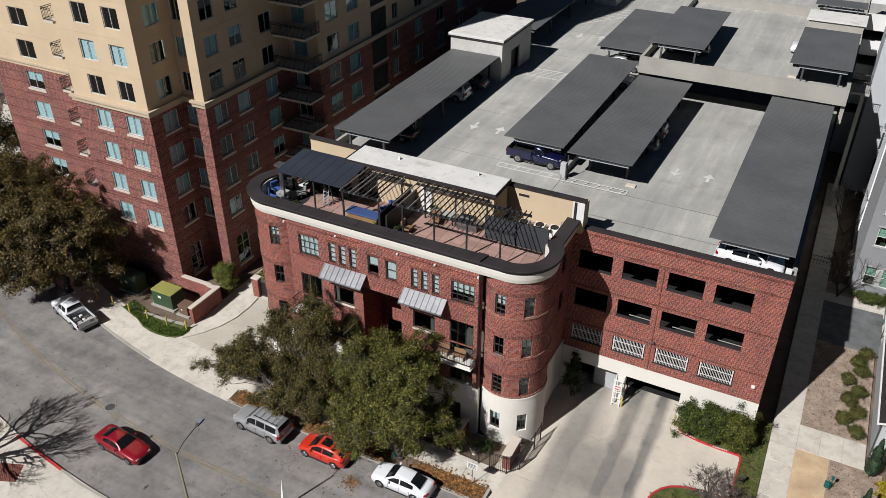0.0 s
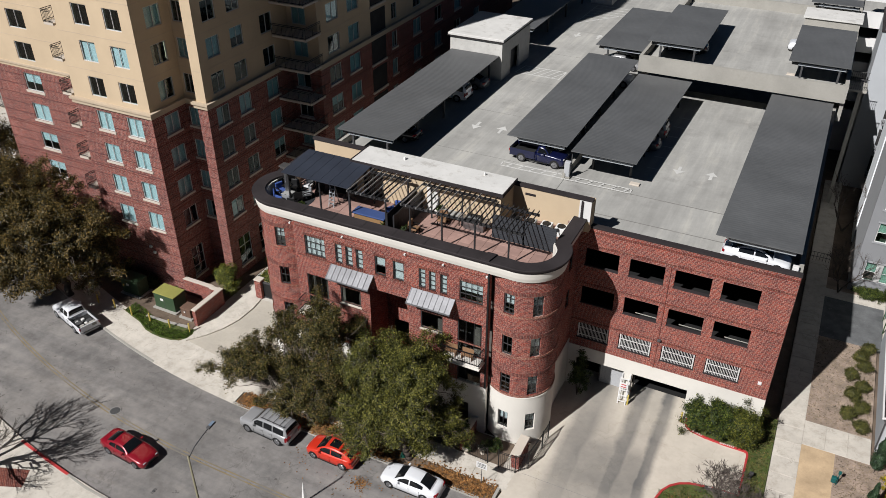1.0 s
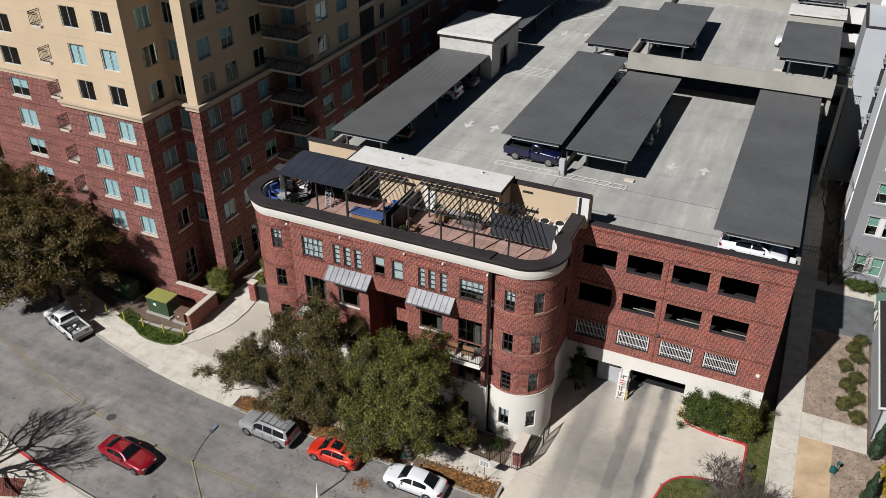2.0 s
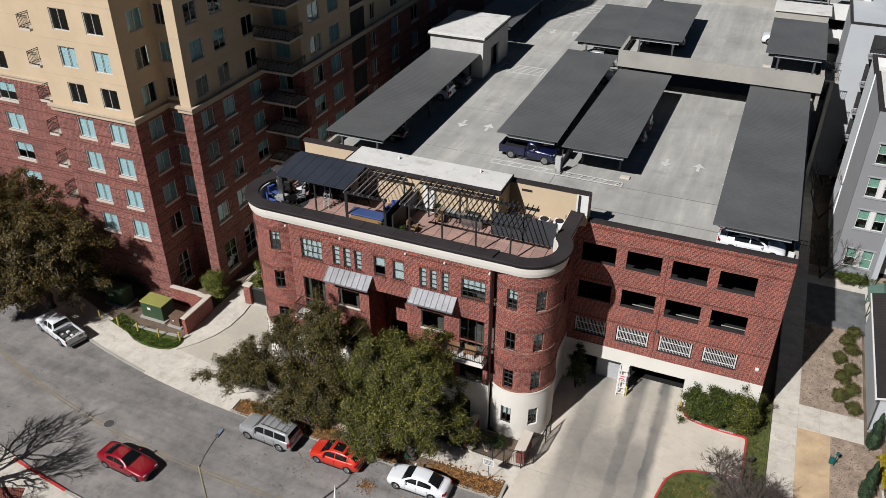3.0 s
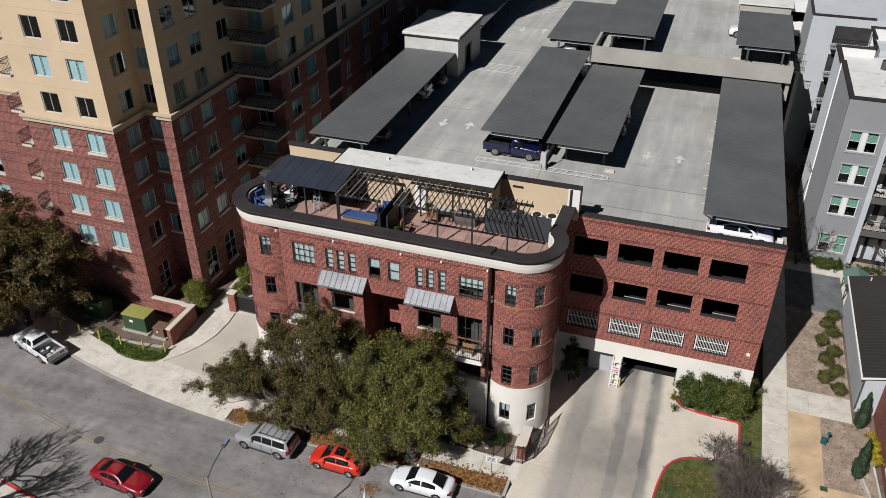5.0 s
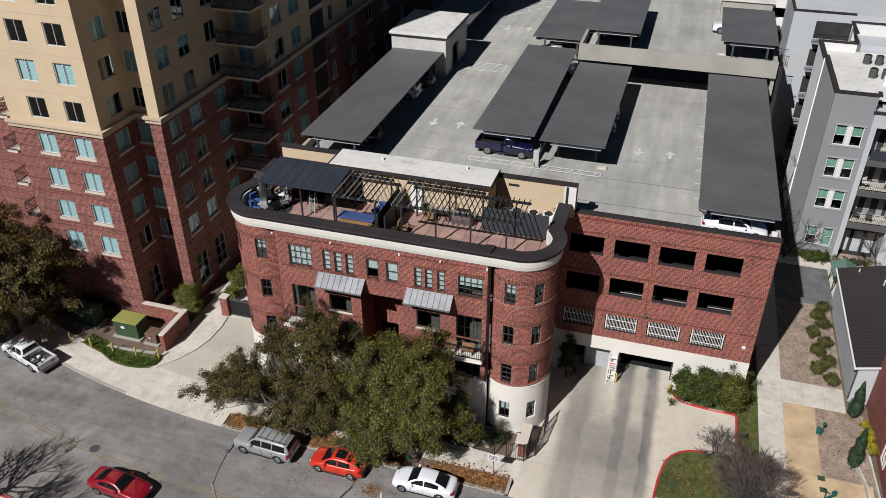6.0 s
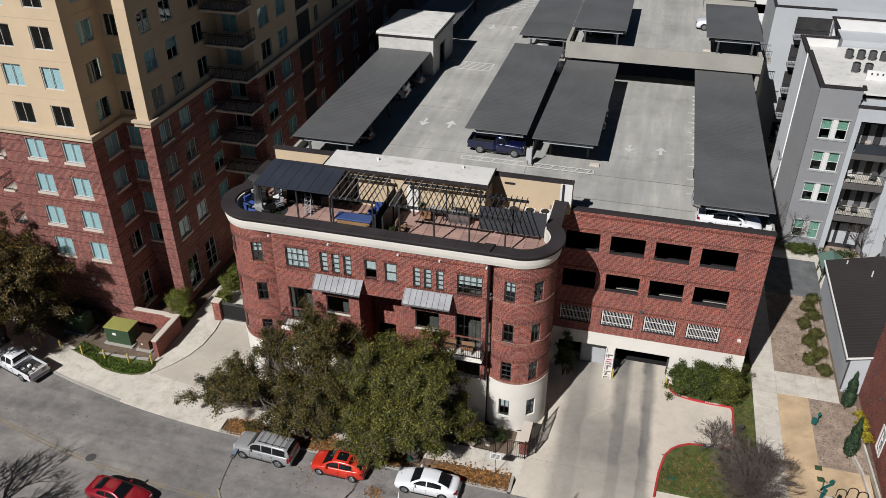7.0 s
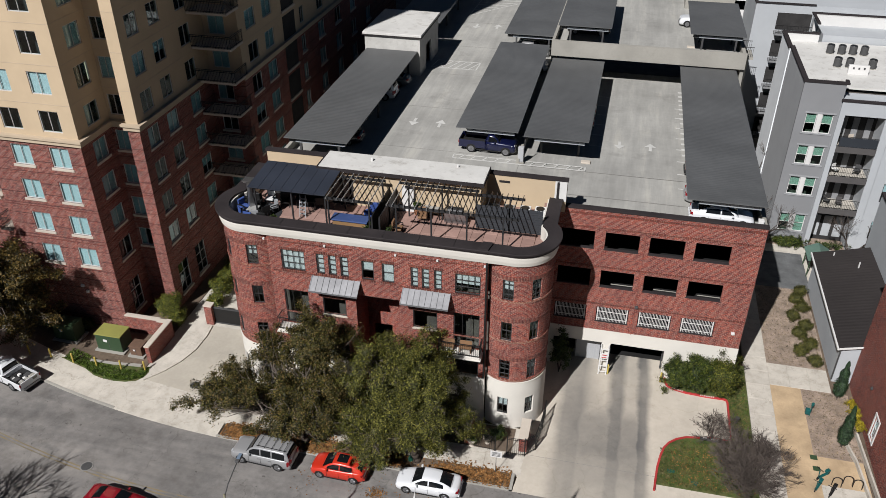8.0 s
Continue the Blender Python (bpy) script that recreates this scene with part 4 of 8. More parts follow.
def awning(x0, x1):
    a = thing("awning", "standing-seam metal awning over an upper window", "awning", "awnings on the brick front")
    bm = bmesh.new()
    slab(bm, [(x0, FY - 0.95, 11.2), (x1, FY - 0.95, 11.2), (x1, FY, 11.95), (x0, FY, 11.95)], 0.05)
    part("sheet", bm, M_AWN, a)
    n = 9
    for i in range(n):
        x = x0 + 0.02 + (x1 - x0 - 0.06) * i / (n - 1)
        bm = bmesh.new()
        slab(bm, [(x, FY - 0.96, 11.26), (x + 0.04, FY - 0.96, 11.26), (x + 0.04, FY - 0.01, 12.01), (x, FY - 0.01, 12.01)], 0.06)
        part("seam", bm, M_AWN, a)
    bm = bmesh.new()
    box(bm, x0, x1, FY - 0.98, FY - 0.94, 11.1, 11.21)
    part("front_lip", bm, M_AWN, a)
    bm = bmesh.new()
    for x in (x0 + 0.3, x1 - 0.34):
        slab(bm, [(x, FY - 0.9, 11.15), (x + 0.04, FY - 0.9, 11.15), (x + 0.04, FY, 11.2), (x, FY, 11.2)], 0.05)
    part("bracket", bm, M_DARKFRAME, a)


awning(-29.55, -25.85)
awning(-22.7, -19.2)


def balcony(x0, x1, z):
    b = thing("balcony", "cantilevered balcony with a dark steel railing", "balcony", "balconies on the brick front")
    bm = bmesh.new()
    box(bm, x0, x1, FY - 1.0, FY - 0.05, z - 0.16, z)
    box(bm, x0 - 0.08, x1 + 0.08, FY - 1.1, FY - 0.05, z - 0.26, z - 0.16)
    part("slab", bm, M_CREAM, b, "cream balcony slab", bevel=0.02)
    bm = bmesh.new()
    for p, q in (((x0 + 0.05, FY - 0.95), (x1 - 0.05, FY - 0.95)), ((x0 + 0.05, FY - 0.95), (x0 + 0.05, FY - 0.06)), ((x1 - 0.05, FY - 0.95), (x1 - 0.05, FY - 0.06))):
        n = 22 if p[1] == q[1] else 6
        for zz in (z + 0.1, z + 1.05):
            bar(bm, (*p, zz), (*q, zz), 0.035, 4)
        for i in range(n + 1):
            x, y = p[0] + (q[0] - p[0]) * i / n, p[1] + (q[1] - p[1]) * i / n
            bar(bm, (x, y, z), (x, y, z + 1.05), 0.014, 4)
    part("railing", bm, M_BLACK, b, "dark steel balusters and rails")
    for x in (x0 + 0.3, x1 - 0.3):
        bm = bmesh.new()
        bar(bm, (x, FY - 0.02, z - 1.0), (x, FY - 0.9, z - 0.26), 0.05, 4)
        part("bracket", bm, M_BLACK, b)
    return b


balcony(-19.95, -16.85, 7.3)
balcony(-32.3, -29.6, 7.3)


# ---- apartment tower ----
TOP = 60.0
tower = thing("apartment_tower", "tall apartment tower, red brick below yellow stucco", "building")
ROWS_Z = [6.55 + 3.12 * k for k in range(-1, 16)]
BAND = 18.1


def tower_face(axis, u0, u1, at, inward, wins, low=(), skip_first=True, left_out=()):
    """One face of the tower: brick up to the band, stucco above. wins: (u, width); low: tall ground-floor windows."""
    rz = {'y': 0, 'x': 90, '-x': -90}[axis]
    holes = []
    for u, w in wins:
        for k, z in enumerate(ROWS_Z):
            if k == 0 and skip_first:
                continue
            holes.append((u, u + w, z, z + 1.78))
    for u, w in low:
        holes.append((u, u + w, 1.0, 4.1))
    for z0, z1, m, nm in ((-0.3, BAND, M_BRICK_T, "brick_wall"), (BAND, TOP, M_YELLOW, "stucco_wall")):
        bm = bmesh.new()
        if axis == 'y':
            wall_x(bm, u0, u1, z0, z1, at, at + inward, [h for h in holes if z0 < h[2] < z1])
        else:
            wall_y(bm, u0, u1, z0, z1, at, at + inward, [h for h in holes if z0 < h[2] < z1])
        part(nm, bm, m, tower)
    for h in holes:
        w, hh, z = h[1] - h[0], h[3] - h[2], h[2]
        cover = random.choices(("blind", "half", "none", "side"), (0.45, 0.08, 0.4, 0.07) if z > BAND else (0.66, 0.1, 0.16, 0.08))[0]
        if at == -4.2:
            cover = {19: "none", 22: "blind", 25: "none"}.get(int(z), "blind" if z < BAND else cover)
        tall = hh > 2
        x, y = (h[0], at) if axis == 'y' else (at, h[0]) if axis == 'x' else (at, h[1])
        add_window(tower, x, y, z, w, hh, rz, 2, 3 if tall else 1, z < BAND, "none" if tall else cover)
    # thin joints at every floor
    js = [5.75 + 3.12 * k for k in range(0, 12)]
    for z in js:
        d = 0.012
        if axis == 'y':
            q = (u0, u1, at - d, at + 0.05, z, z + 0.05)
        elif axis == 'x':
            q = (at - 0.05, at + d, u0, u1, z, z + 0.05)
        else:
            q = (at - d, at + 0.05, u0, u1, z, z + 0.05)
        boxes("floor_joint", [q], M_BRICK_DK if z < BAND else M_TANBAND, tower)


tower_face('y', -58.4, -49.68, -4.2, 0.3, [(-56.15, 1.76), (-52.67, 1.75)])
tower_face('x', -3.9, 0.0, -49.68, -0.3, [(-2.75, 1.75)], [(-2.75, 1.6)])
tower_face('y', -49.68, -47.9, 0.0, 0.3, [(-49.45, 1.2)])
tower_face('y', -47.9, -46.82, -0.5, 0.8, [])
tower_face('x', 0.3, 10.6, -46.82, -0.3, [(0.6, 1.7), (3.72, 1.72), (7.9, 1.8)], [(0.7, 1.8), (3.9, 1.8)])
tower_face('y', -46.82, -43.4, 12.0, 0.3, [(-46.3, 1.6)])
tower_face('x', 12.3, 62.0, -43.4, -0.3, [(13.55, 2.1), (17.25, 2.1), (26.0, 1.2), (31.0, 1.9), (36.5, 1.9), (42.0, 1.9), (48.0, 1.9)], skip_first=True)
tower_face('y', -74.0, -58.4, -0.55, 0.3, [(-69.6, 2.3)])
boxes("side_wall", [(-58.7, -58.4, -3.9, -0.3, -0.3, BAND), (-47.12, -46.82, 10.6, 12.0, -0.3, BAND), (-74.3, -74.0, -0.3, 62, -0.3, BAND)], M_BRICK_T, tower)
boxes("side_wall", [(-58.7, -58.4, -3.9, -0.3, BAND, TOP), (-47.12, -46.82, 10.6, 12.0, BAND, TOP), (-74.3, -74.0, -0.3, 62, BAND, TOP)], M_YELLOW, tower)
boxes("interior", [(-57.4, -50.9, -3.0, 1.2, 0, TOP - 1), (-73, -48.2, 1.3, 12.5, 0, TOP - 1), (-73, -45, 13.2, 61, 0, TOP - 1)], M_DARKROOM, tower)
boxes("roof", [(-74.3, -43.4, 12.3, 62, TOP, TOP + 0.4), (-74.3, -46.82, -0.3, 12.3, TOP, TOP + 0.4), (-58.4, -49.68, -4.2, -0.3, TOP, TOP + 0.4)], M_TPO, tower)
# beige band between brick and stucco
e = 0.22
for z0, z1, q in ((BAND - 0.05, BAND + 0.3, e), (BAND + 0.3, BAND + 0.5, e + 0.14)):
    boxes("band", [(-58.4 - q, -49.68 + q, -4.2 - q, -4.2, z0, z1), (-49.68, -49.68 + q, -4.2, 0.0 - q, z0, z1), (-49.68, -47.9 - q, -q, 0.0, z0, z1), (-47.9 - q, -46.82 + q, -0.5 - q, -0.5, z0, z1),
                   (-46.82, -46.82 + q, -0.5, 10.6, z0, z1), (-43.4, -43.4 + q, 12.0 - q, 62, z0, z1), (-46.82, -43.4, 12.0 - q, 12.0, z0, z1), (-74.0, -58.4 - q, -0.3 - q, -0.3, z0, z1)], M_TANBAND, tower)


def tower_balcony(x0, x1, y0, y1, z, open_sides):
    b = thing("balcony", "small apartment balcony with a dark steel railing", "balcony", "tower balconies")
    bm = bmesh.new()
    box(bm, x0, x1, y0, y1, z - 0.22, z)
    part("slab", bm, M_SILL, b, bevel=0.02)
    bm = bmesh.new()
    ends = {'f': ((x0, y0), (x1, y0)), 'l': ((x0, y0), (x0, y1)), 'r': ((x1, y0), (x1, y1))}
    for s in open_sides:
        p, q = ends[s]
        for zz in (z + 0.12, z + 0.95, z + 1.1):
            bar(bm, (*p, zz), (*q, zz), 0.03, 4)
        n = int(math.dist(p, q) / 0.14)
        for i in range(n + 1):
            x, y = p[0] + (q[0] - p[0]) * i / n, p[1] + (q[1] - p[1]) * i / n
            bar(bm, (x, y, z), (x, y, z + 1.1), 0.03 if i % 8 == 0 else 0.014, 4)
    part("railing", bm, M_BLACK, b)
    return b


for k in range(0, 9):
    z = 6.25 + 3.12 * k
    tower_balcony(-59.8, -58.7, -4.25, -0.6, z, 'fl')
    tower_balcony(-46.82, -43.05, 9.5, 12.0, z - 0.12, 'fr')
    if 2 <= k < 7:
        tower_balcony(-76.3, -74.3, 0.4, 3.0, z, 'flr')
# flat dark sheets stand in for shaded loggias in the long side
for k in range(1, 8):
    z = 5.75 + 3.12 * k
    boxes("loggia_shade", [(-43.42, -43.36, 21.6, 24.6, z + 0.3, z + 2.8)], M_DARKROOM, tower)
    boxes("loggia_edge", [(-43.4, -43.25, 21.5, 24.7, z + 0.05, z + 0.28)], M_SILL, tower)

# ---- grey apartment building beyond the garage ----
grey = thing("grey_apartments", "grey and white apartment block with recessed balconies", "building")
GF = 24.6
GW = [(8.2, 2.6, z, 2.0) for z in (12.45, 9.1, 5.7, 1.45)]
bm = bmesh.new()
wall_x(bm, 7.4, 11.1, -0.3, 17.5, GF, GF + 0.3, [(x + 0.05 + k, x + 1.05 + k, z, z + h) for x, w, z, h in GW for k in (0, 1.45)])
part("front_wall", bm, M_GREYWALL, grey)
for x, w, z, h in GW:
    for k in (0, 1.45):
        add_window(grey, x + 0.05 + k, GF, z, 1.0, h, 0, 1, 2, False, random.choice(("half", "half", "half", "blind")), M_WHITE, M_GLASS_G)
boxes("window_panel", [(x + 1.06, x + 1.49, GF - 0.03, GF, z, z + h) for x, w, z, h in GW], M_WHITE, grey)
boxes("window_trim", [(x - 0.1, x + w + 0.1, GF - 0.06, GF, z + d, z + d + 0.14) for x, w, z, h in GW for d in (-0.14, h)], M_TRIMGREY, grey)
# long wall coloured lighter than the front, sunlight put into its colour
boxes("side_wall", [(7.4, 7.7, GF + 0.3, 34.7, -0.3, 17.5)], M_GREYPALE, grey, "grey long wall coloured paler as if sunlit")
boxes("side_wall", [(7.3, 7.6, 34.7, 40.5, -0.3, 17.3)], M_LITWHITE, grey, "white end of the long wall coloured brighter as if sunlit")
# white framed balcony bay
boxes("bay_frame", [(11.1, 11.6, GF - 0.25, GF + 2.2, -0.3, 15.95), (15.2, 15.9, GF - 0.25, GF + 2.2, -0.3, 15.95), (11.6, 15.2, GF - 0.25, GF + 2.2, 14.6, 15.95)], M_OFFWHITE, grey)
# back wall coloured near-black for the shade inside the balconies
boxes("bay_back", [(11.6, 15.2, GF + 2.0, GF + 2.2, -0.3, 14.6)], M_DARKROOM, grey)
for z in (11.4, 8.2, 4.6):
    boxes("balcony_floor", [(11.6, 15.2, GF - 0.35, GF + 2.0, z - 0.6, z)], M_SLABEDGE, grey)
    bm = bmesh.new()
    for zz in (z + 0.1, z + 1.05):
        bar(bm, (11.6, GF - 0.25, zz), (15.2, GF - 0.25, zz), 0.03, 4)
    for i in range(25):
        bar(bm, (11.6 + 0.15 * i, GF - 0.25, z), (11.6 + 0.15 * i, GF - 0.25, z + 1.05), 0.012, 4)
    part("railing", bm, M_BLACK, grey)
    boxes("french_window", [(12.0 + d, 12.55 + d, GF + 1.93, GF + 2.0, z, z + 2.2) for d in (0, 1.1, 2.3)], M_GREYWALL, grey)
    boxes("balcony_paving", [(11.62, 15.18, GF - 0.2, GF + 1.98, z, z + 0.03)], M_PAVE, grey, "pale balcony paving")
bm = bmesh.new()
hs = [(17.0, 18.0, z, z + 2.0) for z in (12.45, 9.1, 5.7, 1.45)]
wall_x(bm, 15.9, 30, -0.3, 16.2, GF + 0.1, GF + 0.4, hs)
part("front_wall", bm, M_OFFWHITE, grey)
for q in hs:
    add_window(grey, q[0], GF + 0.1, q[2], 1.0, 2.0, 0, 1, 2, False, "half", M_DARKFRAME)
boxes("interior", [(8.8, 10.4, GF + 1.2, 40, 0, 16), (16.2, 29, GF + 1.5, 40, 0, 15.8), (10.4, 16.2, GF + 2.3, 40, 0, 15.9)], M_ROOM, grey)
boxes("roof", [(7.6, 30, GF + 2.2, 40.4, 16.3, 16.5)], M_TPO, grey, "bright white membrane roof")
boxes("roof_cap", [(7.3, 11.35, GF - 0.08, GF + 0.4, 17.5, 17.66), (7.3, 7.75, GF + 0.4, 34.9, 17.5, 17.66), (7.2, 7.65, 34.9, 40.6, 17.3, 17.46), (11.0, 15.95, GF - 0.33, GF + 0.1, 15.95, 16.1), (11.1, 11.4, GF + 0.4, 25.6, 17.5, 17.66), (7.65, 11.0, 40.2, 40.6, 17.3, 17.46), (10.7, 11.0, 40.6, 45, 18.3, 18.46), (11.0, 30, 44.6, 45.0, 18.3, 18.46)], M_CAP, grey)
boxes("parapet", [(7.6, 11.0, 40.0, 40.4, 16.5, 17.3), (11.0, 30, 44.2, 44.6, 16.5, 18.3), (7.7, 11.1, GF + 0.3, GF + 0.5, 16.5, 17.5)], M_WHITE, grey)
boxes("rear_block", [(11.5, 30, 40.6, 48, -0.3, 17.2), (5.0, 30, 48, 57.9, -0.3, 18.3), (7.2, 30, 57.9, 75, -0.3, 18.3)], M_OFFWHITE, grey)
boxes("rear_cap", [(4.9, 11.6, 47.9, 48.2, 18.3, 18.45), (4.9, 5.2, 48.2, 57.9, 18.3, 18.45)], M_CAP, grey)
for z in (15.2, 11.9, 8.6, 5.3, 2.0):
    # thin dark sheet on the wall face paints the recess's shade
    boxes("recess_shade", [(7.6, 11.4, 47.93, 48, z + 0.15, z + 2.1)], M_DARKROOM, grey)
    boxes("recess_floor", [(7.5, 11.5, 46.6, 48, z - 0.2, z)], M_GREYWALL, grey)
    boxes("recess_rail", [(7.55, 11.45, 46.62, 46.66, z + 0.95, z + 1.0), (7.55, 11.45, 46.62, 46.66, z + 0.1, z + 0.15)] + [(7.55 + 0.3 * i, 7.58 + 0.3 * i, 46.62, 46.66, z, z + 0.95) for i in range(14)], M_BLACK, grey)


def condenser(x, y):
    a = thing("air_conditioner", "dark grey rooftop air conditioner condenser", "air conditioner", "rooftop condensers", at=(x, y, 16.5))
    bm = bmesh.new()
    bmesh.ops.create_cone(bm, cap_ends=True, segments=18, radius1=0.38, radius2=0.38, depth=0.85, matrix=pose(0, 0, 0.52))
    part("casing", bm, M_STEEL, a, bevel=0.03)
    bm = bmesh.new()
    bmesh.ops.create_cone(bm, cap_ends=True, segments=18, radius1=0.34, radius2=0.3, depth=0.06, matrix=pose(0, 0, 0.97))
    part("fan_guard", bm, M_BLACK, a)
    boxes("foot", [(-0.35, 0.35, d, d + 0.1, 0, 0.1) for d in (-0.3, 0.2)], M_CONC, a)
    return a


first = condenser(11.65, 36.6)
for x, y in ((12.78, 36.6), (13.9, 36.7), (15.0, 36.7), (11.7, 32.5), (12.85, 32.5), (15.0, 32.6)):
    copy_thing(first, pose(x, y, 16.5))
box_thing = thing("roof_curb", "white rooftop equipment curb with small vents", "roof equipment", at=(13.3, 30.6, 16.5))
boxes("body", [(-0.95, 0.95, -0.15, 0.15, 0, 0.95)], M_WHITE, box_thing, bevel=0.02)
boxes("vent", [(d - 0.08, d + 0.08, -0.17, -0.15, 0.55, 0.75) for d in (-0.5, 0, 0.5)], M_STEEL, box_thing)

def balcony_chair(x, y, z, rz, m):
    c = thing("balcony_chair", "small chair on a shaded apartment balcony", "chair", "balcony chairs", at=(x, y, z), rz=rz)
    boxes("leg", [(a, a + 0.04, b, b + 0.04, 0, 0.4) for a in (-0.25, 0.21) for b in (-0.25, 0.21)], M_BLACK, c)
    boxes("seat", [(-0.27, 0.27, -0.27, 0.27, 0.4, 0.48)], m, c, bevel=0.02)
    boxes("backrest", [(-0.27, 0.27, 0.22, 0.28, 0.48, 0.95)], m, c, bevel=0.02)


for x, y, z, r, m in ((12.3, GF + 0.5, 8.23, 40, M_WHITE), (14.3, GF + 0.6, 8.23, -30, M_STEEL), (12.4, GF + 0.7, 4.63, 60, M_STEEL), (13.5, GF + 0.4, 4.63, 0, M_SLABEDGE), (13.0, GF + 0.5, 11.43, 20, M_SILL)):
    balcony_chair(x, y, z, r, m)
boxes("balcony_screen", [(11.75, 15.15, GF - 0.3, GF - 0.27, 11.45, 12.4)], M_CARGLASS_DARK, grey, "dark tinted balustrade panel")
boxes("ground_window", [(11.9 + d, 12.7 + d, GF + 1.93, GF + 2.0, 0.2, 2.6) for d in (0, 1.15, 2.3)], M_OFFWHITE, grey)

# far end of the garage to the right, and a small white stair roof
panel = thing("garage_annex", "pale concrete garage wall with long dark openings", "parking garage")
bm = bmesh.new()
wall_x(bm, 2.8, 7.2, -0.3, 21.0, 58.0, 58.4, [(2.8, 6.4, z, z + 1.25) for z in (14.5, 11.5, 8.4, 5.3, 17.6)])
part("wall", bm, M_WHITE, panel)
boxes("floor", [(2.8, 7.2, 58.4, 75, z, z + 0.3) for z in (13.6, 10.6, 7.5, 4.4, 16.7)], M_DECK, panel)
boxes("back", [(2.8, 7.2, 75, 75.3, 0, 21)], M_CONC, panel)
far_hut = thing("stair_roof", "flat white stair enclosure at the far end of the upper deck", "stair hut")
boxes("wall", [(-3.0, 2.7, 49.2, 52.6, 16.75, 18.5)], M_CONC, far_hut)
boxes("roof", [(-3.2, 2.9, 49.0, 52.9, 18.5, 18.7)], M_TPO, far_hut)
carport(-2.9, 2.6, 53.5, 19.2, 56.4, 19.2, upper, 2, "dark grey metal carport at the far end of the upper deck")
carport(-36.1, -30.6, 36.5, 16.9, 58.0, 16.9, level, 4, "dark grey ribbed metal carport in the tower's shade")
core = thing("stair_core", "tall white stair core at the far end of the deck", "stair core")
boxes("wall", [(-30.5, -27.6, 58.5, 66, 14.3, 22)], M_WHITE, core)

# ---- low buildings to the right ----
shed = thing("shed", "low white shed with a brown metal roof", "shed")
boxes("wall", [(10.6, 14.9, 3.1, 17.0, -0.3, 3.3)], M_OFFWHITE, shed)
bm = bmesh.new()
slab(bm, [(10.3, 2.8, 3.45), (15.1, 2.8, 4.7), (15.1, 17.3, 4.7), (10.3, 17.3, 3.45)], 0.12)
part("roof", bm, M_SHEDROOF, shed, "dark brown ribbed metal roof")
boxes("gutter", [(10.18, 10.3, 2.75, 17.35, 3.25, 3.4)], M_WHITE, shed)
bm = bmesh.new()
slab(bm, [(10.3, 2.74, 3.44), (15.1, 2.74, 4.69), (15.1, 2.8, 4.69), (10.3, 2.8, 3.44)], 0.16)
part("barge_board", bm, M_WHITE, shed)
boxes("downpipe", [(10.5, 10.6, 3.0, 3.1, 0, 3.3)], M_STEEL, shed)
boxes("vent_pipe", [(13.5, 13.6, 14.0, 14.1, 4.0, 4.9), (11.9, 12.0, 16.4, 16.5, 3.6, 4.2)], M_LIGHTFRAME, shed)
white_b = thing("white_building", "tall plain white rendered building", "building")
boxes("wall", [(15.2, 30, 4.0, 19.0, -0.3, 9.5)], M_OFFWHITE, white_b)
boxes("roof_cap", [(15.1, 30.1, 3.9, 19.1, 9.5, 9.65)], M_CAP, white_b)
side = thing("brick_house", "red brick building with a white-framed window", "building")
bm = bmesh.new()
wall_y(bm, -18, 3.0, -0.3, 12.0, 12.0, 12.3, [(-4.65, -3.75, 0.7, 2.7), (-13.5, -11.0, 3.6, 6.4)])
part("wall", bm, M_BRICK, side)
boxes("wall", [(12.3, 24, 2.7, 3.0, -0.3, 12.0), (12.3, 24, -18, -17.7, -0.3, 12.0)], M_BRICK, side)
boxes("roof", [(11.8, 24.2, -18.2, 3.2, 12.0, 12.3)], M_CAP, side)
boxes("interior", [(13.2, 23.5, -17, 2.0, 0, 11.5)], M_ROOM, side)
add_window(side, 12.0, -3.75, 0.7, 0.9, 2.0, -90, 1, 2, False, "half", M_WHITE)
add_window(side, 12.0, -11.0, 3.6, 2.5, 2.8, -90, 2, 1, False, "none", M_WHITE)
boxes("window_trim", [(11.93, 12.0, -4.8, -3.6, 0.55, 0.7), (11.93, 12.0, -4.8, -3.6, 2.7, 2.85), (11.93, 12.0, -4.8, -4.65, 0.7, 2.7), (11.93, 12.0, -3.75, -3.6, 0.7, 2.7)], M_WHITE, side)


# ---- vehicles ----
def paint(name, col):
    return mat(name, col, 0.3, metal=0.15, var=0.04, bump=0, spec=0.5, coat=0.8)


PAINTS = {k: paint(k + "_car_paint", c) for k, c in dict(silver=(0.25, 0.25, 0.25), orange_red=(0.5, 0.028, 0.012), white=(0.68, 0.69, 0.7), dark_red=(0.2, 0.004, 0.012), blue=(0.004, 0.006, 0.034), black=(0.014, 0.014, 0.0154), grey=(0.091, 0.098, 0.105)).items()}
M_CARGLASS = mat("car_glass", (0.006, 0.007, 0.008), 0.08, var=0.0, bump=0, spec=0.35)
M_LAMP_R = mat("red_lamp_lens", (0.2, 0.006, 0.01), 0.2, var=0.0, bump=0)
M_LAMP_W = mat("clear_lamp_lens", (0.36, 0.37, 0.38), 0.15, var=0.0, bump=0)


def loft(bm, rows):
    """Skin over rows of points of equal count, closed at both ends."""
    vs = [[bm.verts.new(p) for p in r] for r in rows]
    n = len(rows[0])
    for a, b in zip(vs, vs[1:]):
        for i in range(n):
            bm.faces.new((a[i], a[(i + 1) % n], b[(i + 1) % n], b[i]))
    bm.faces.new(vs[0][::-1])
    bm.faces.new(vs[-1])


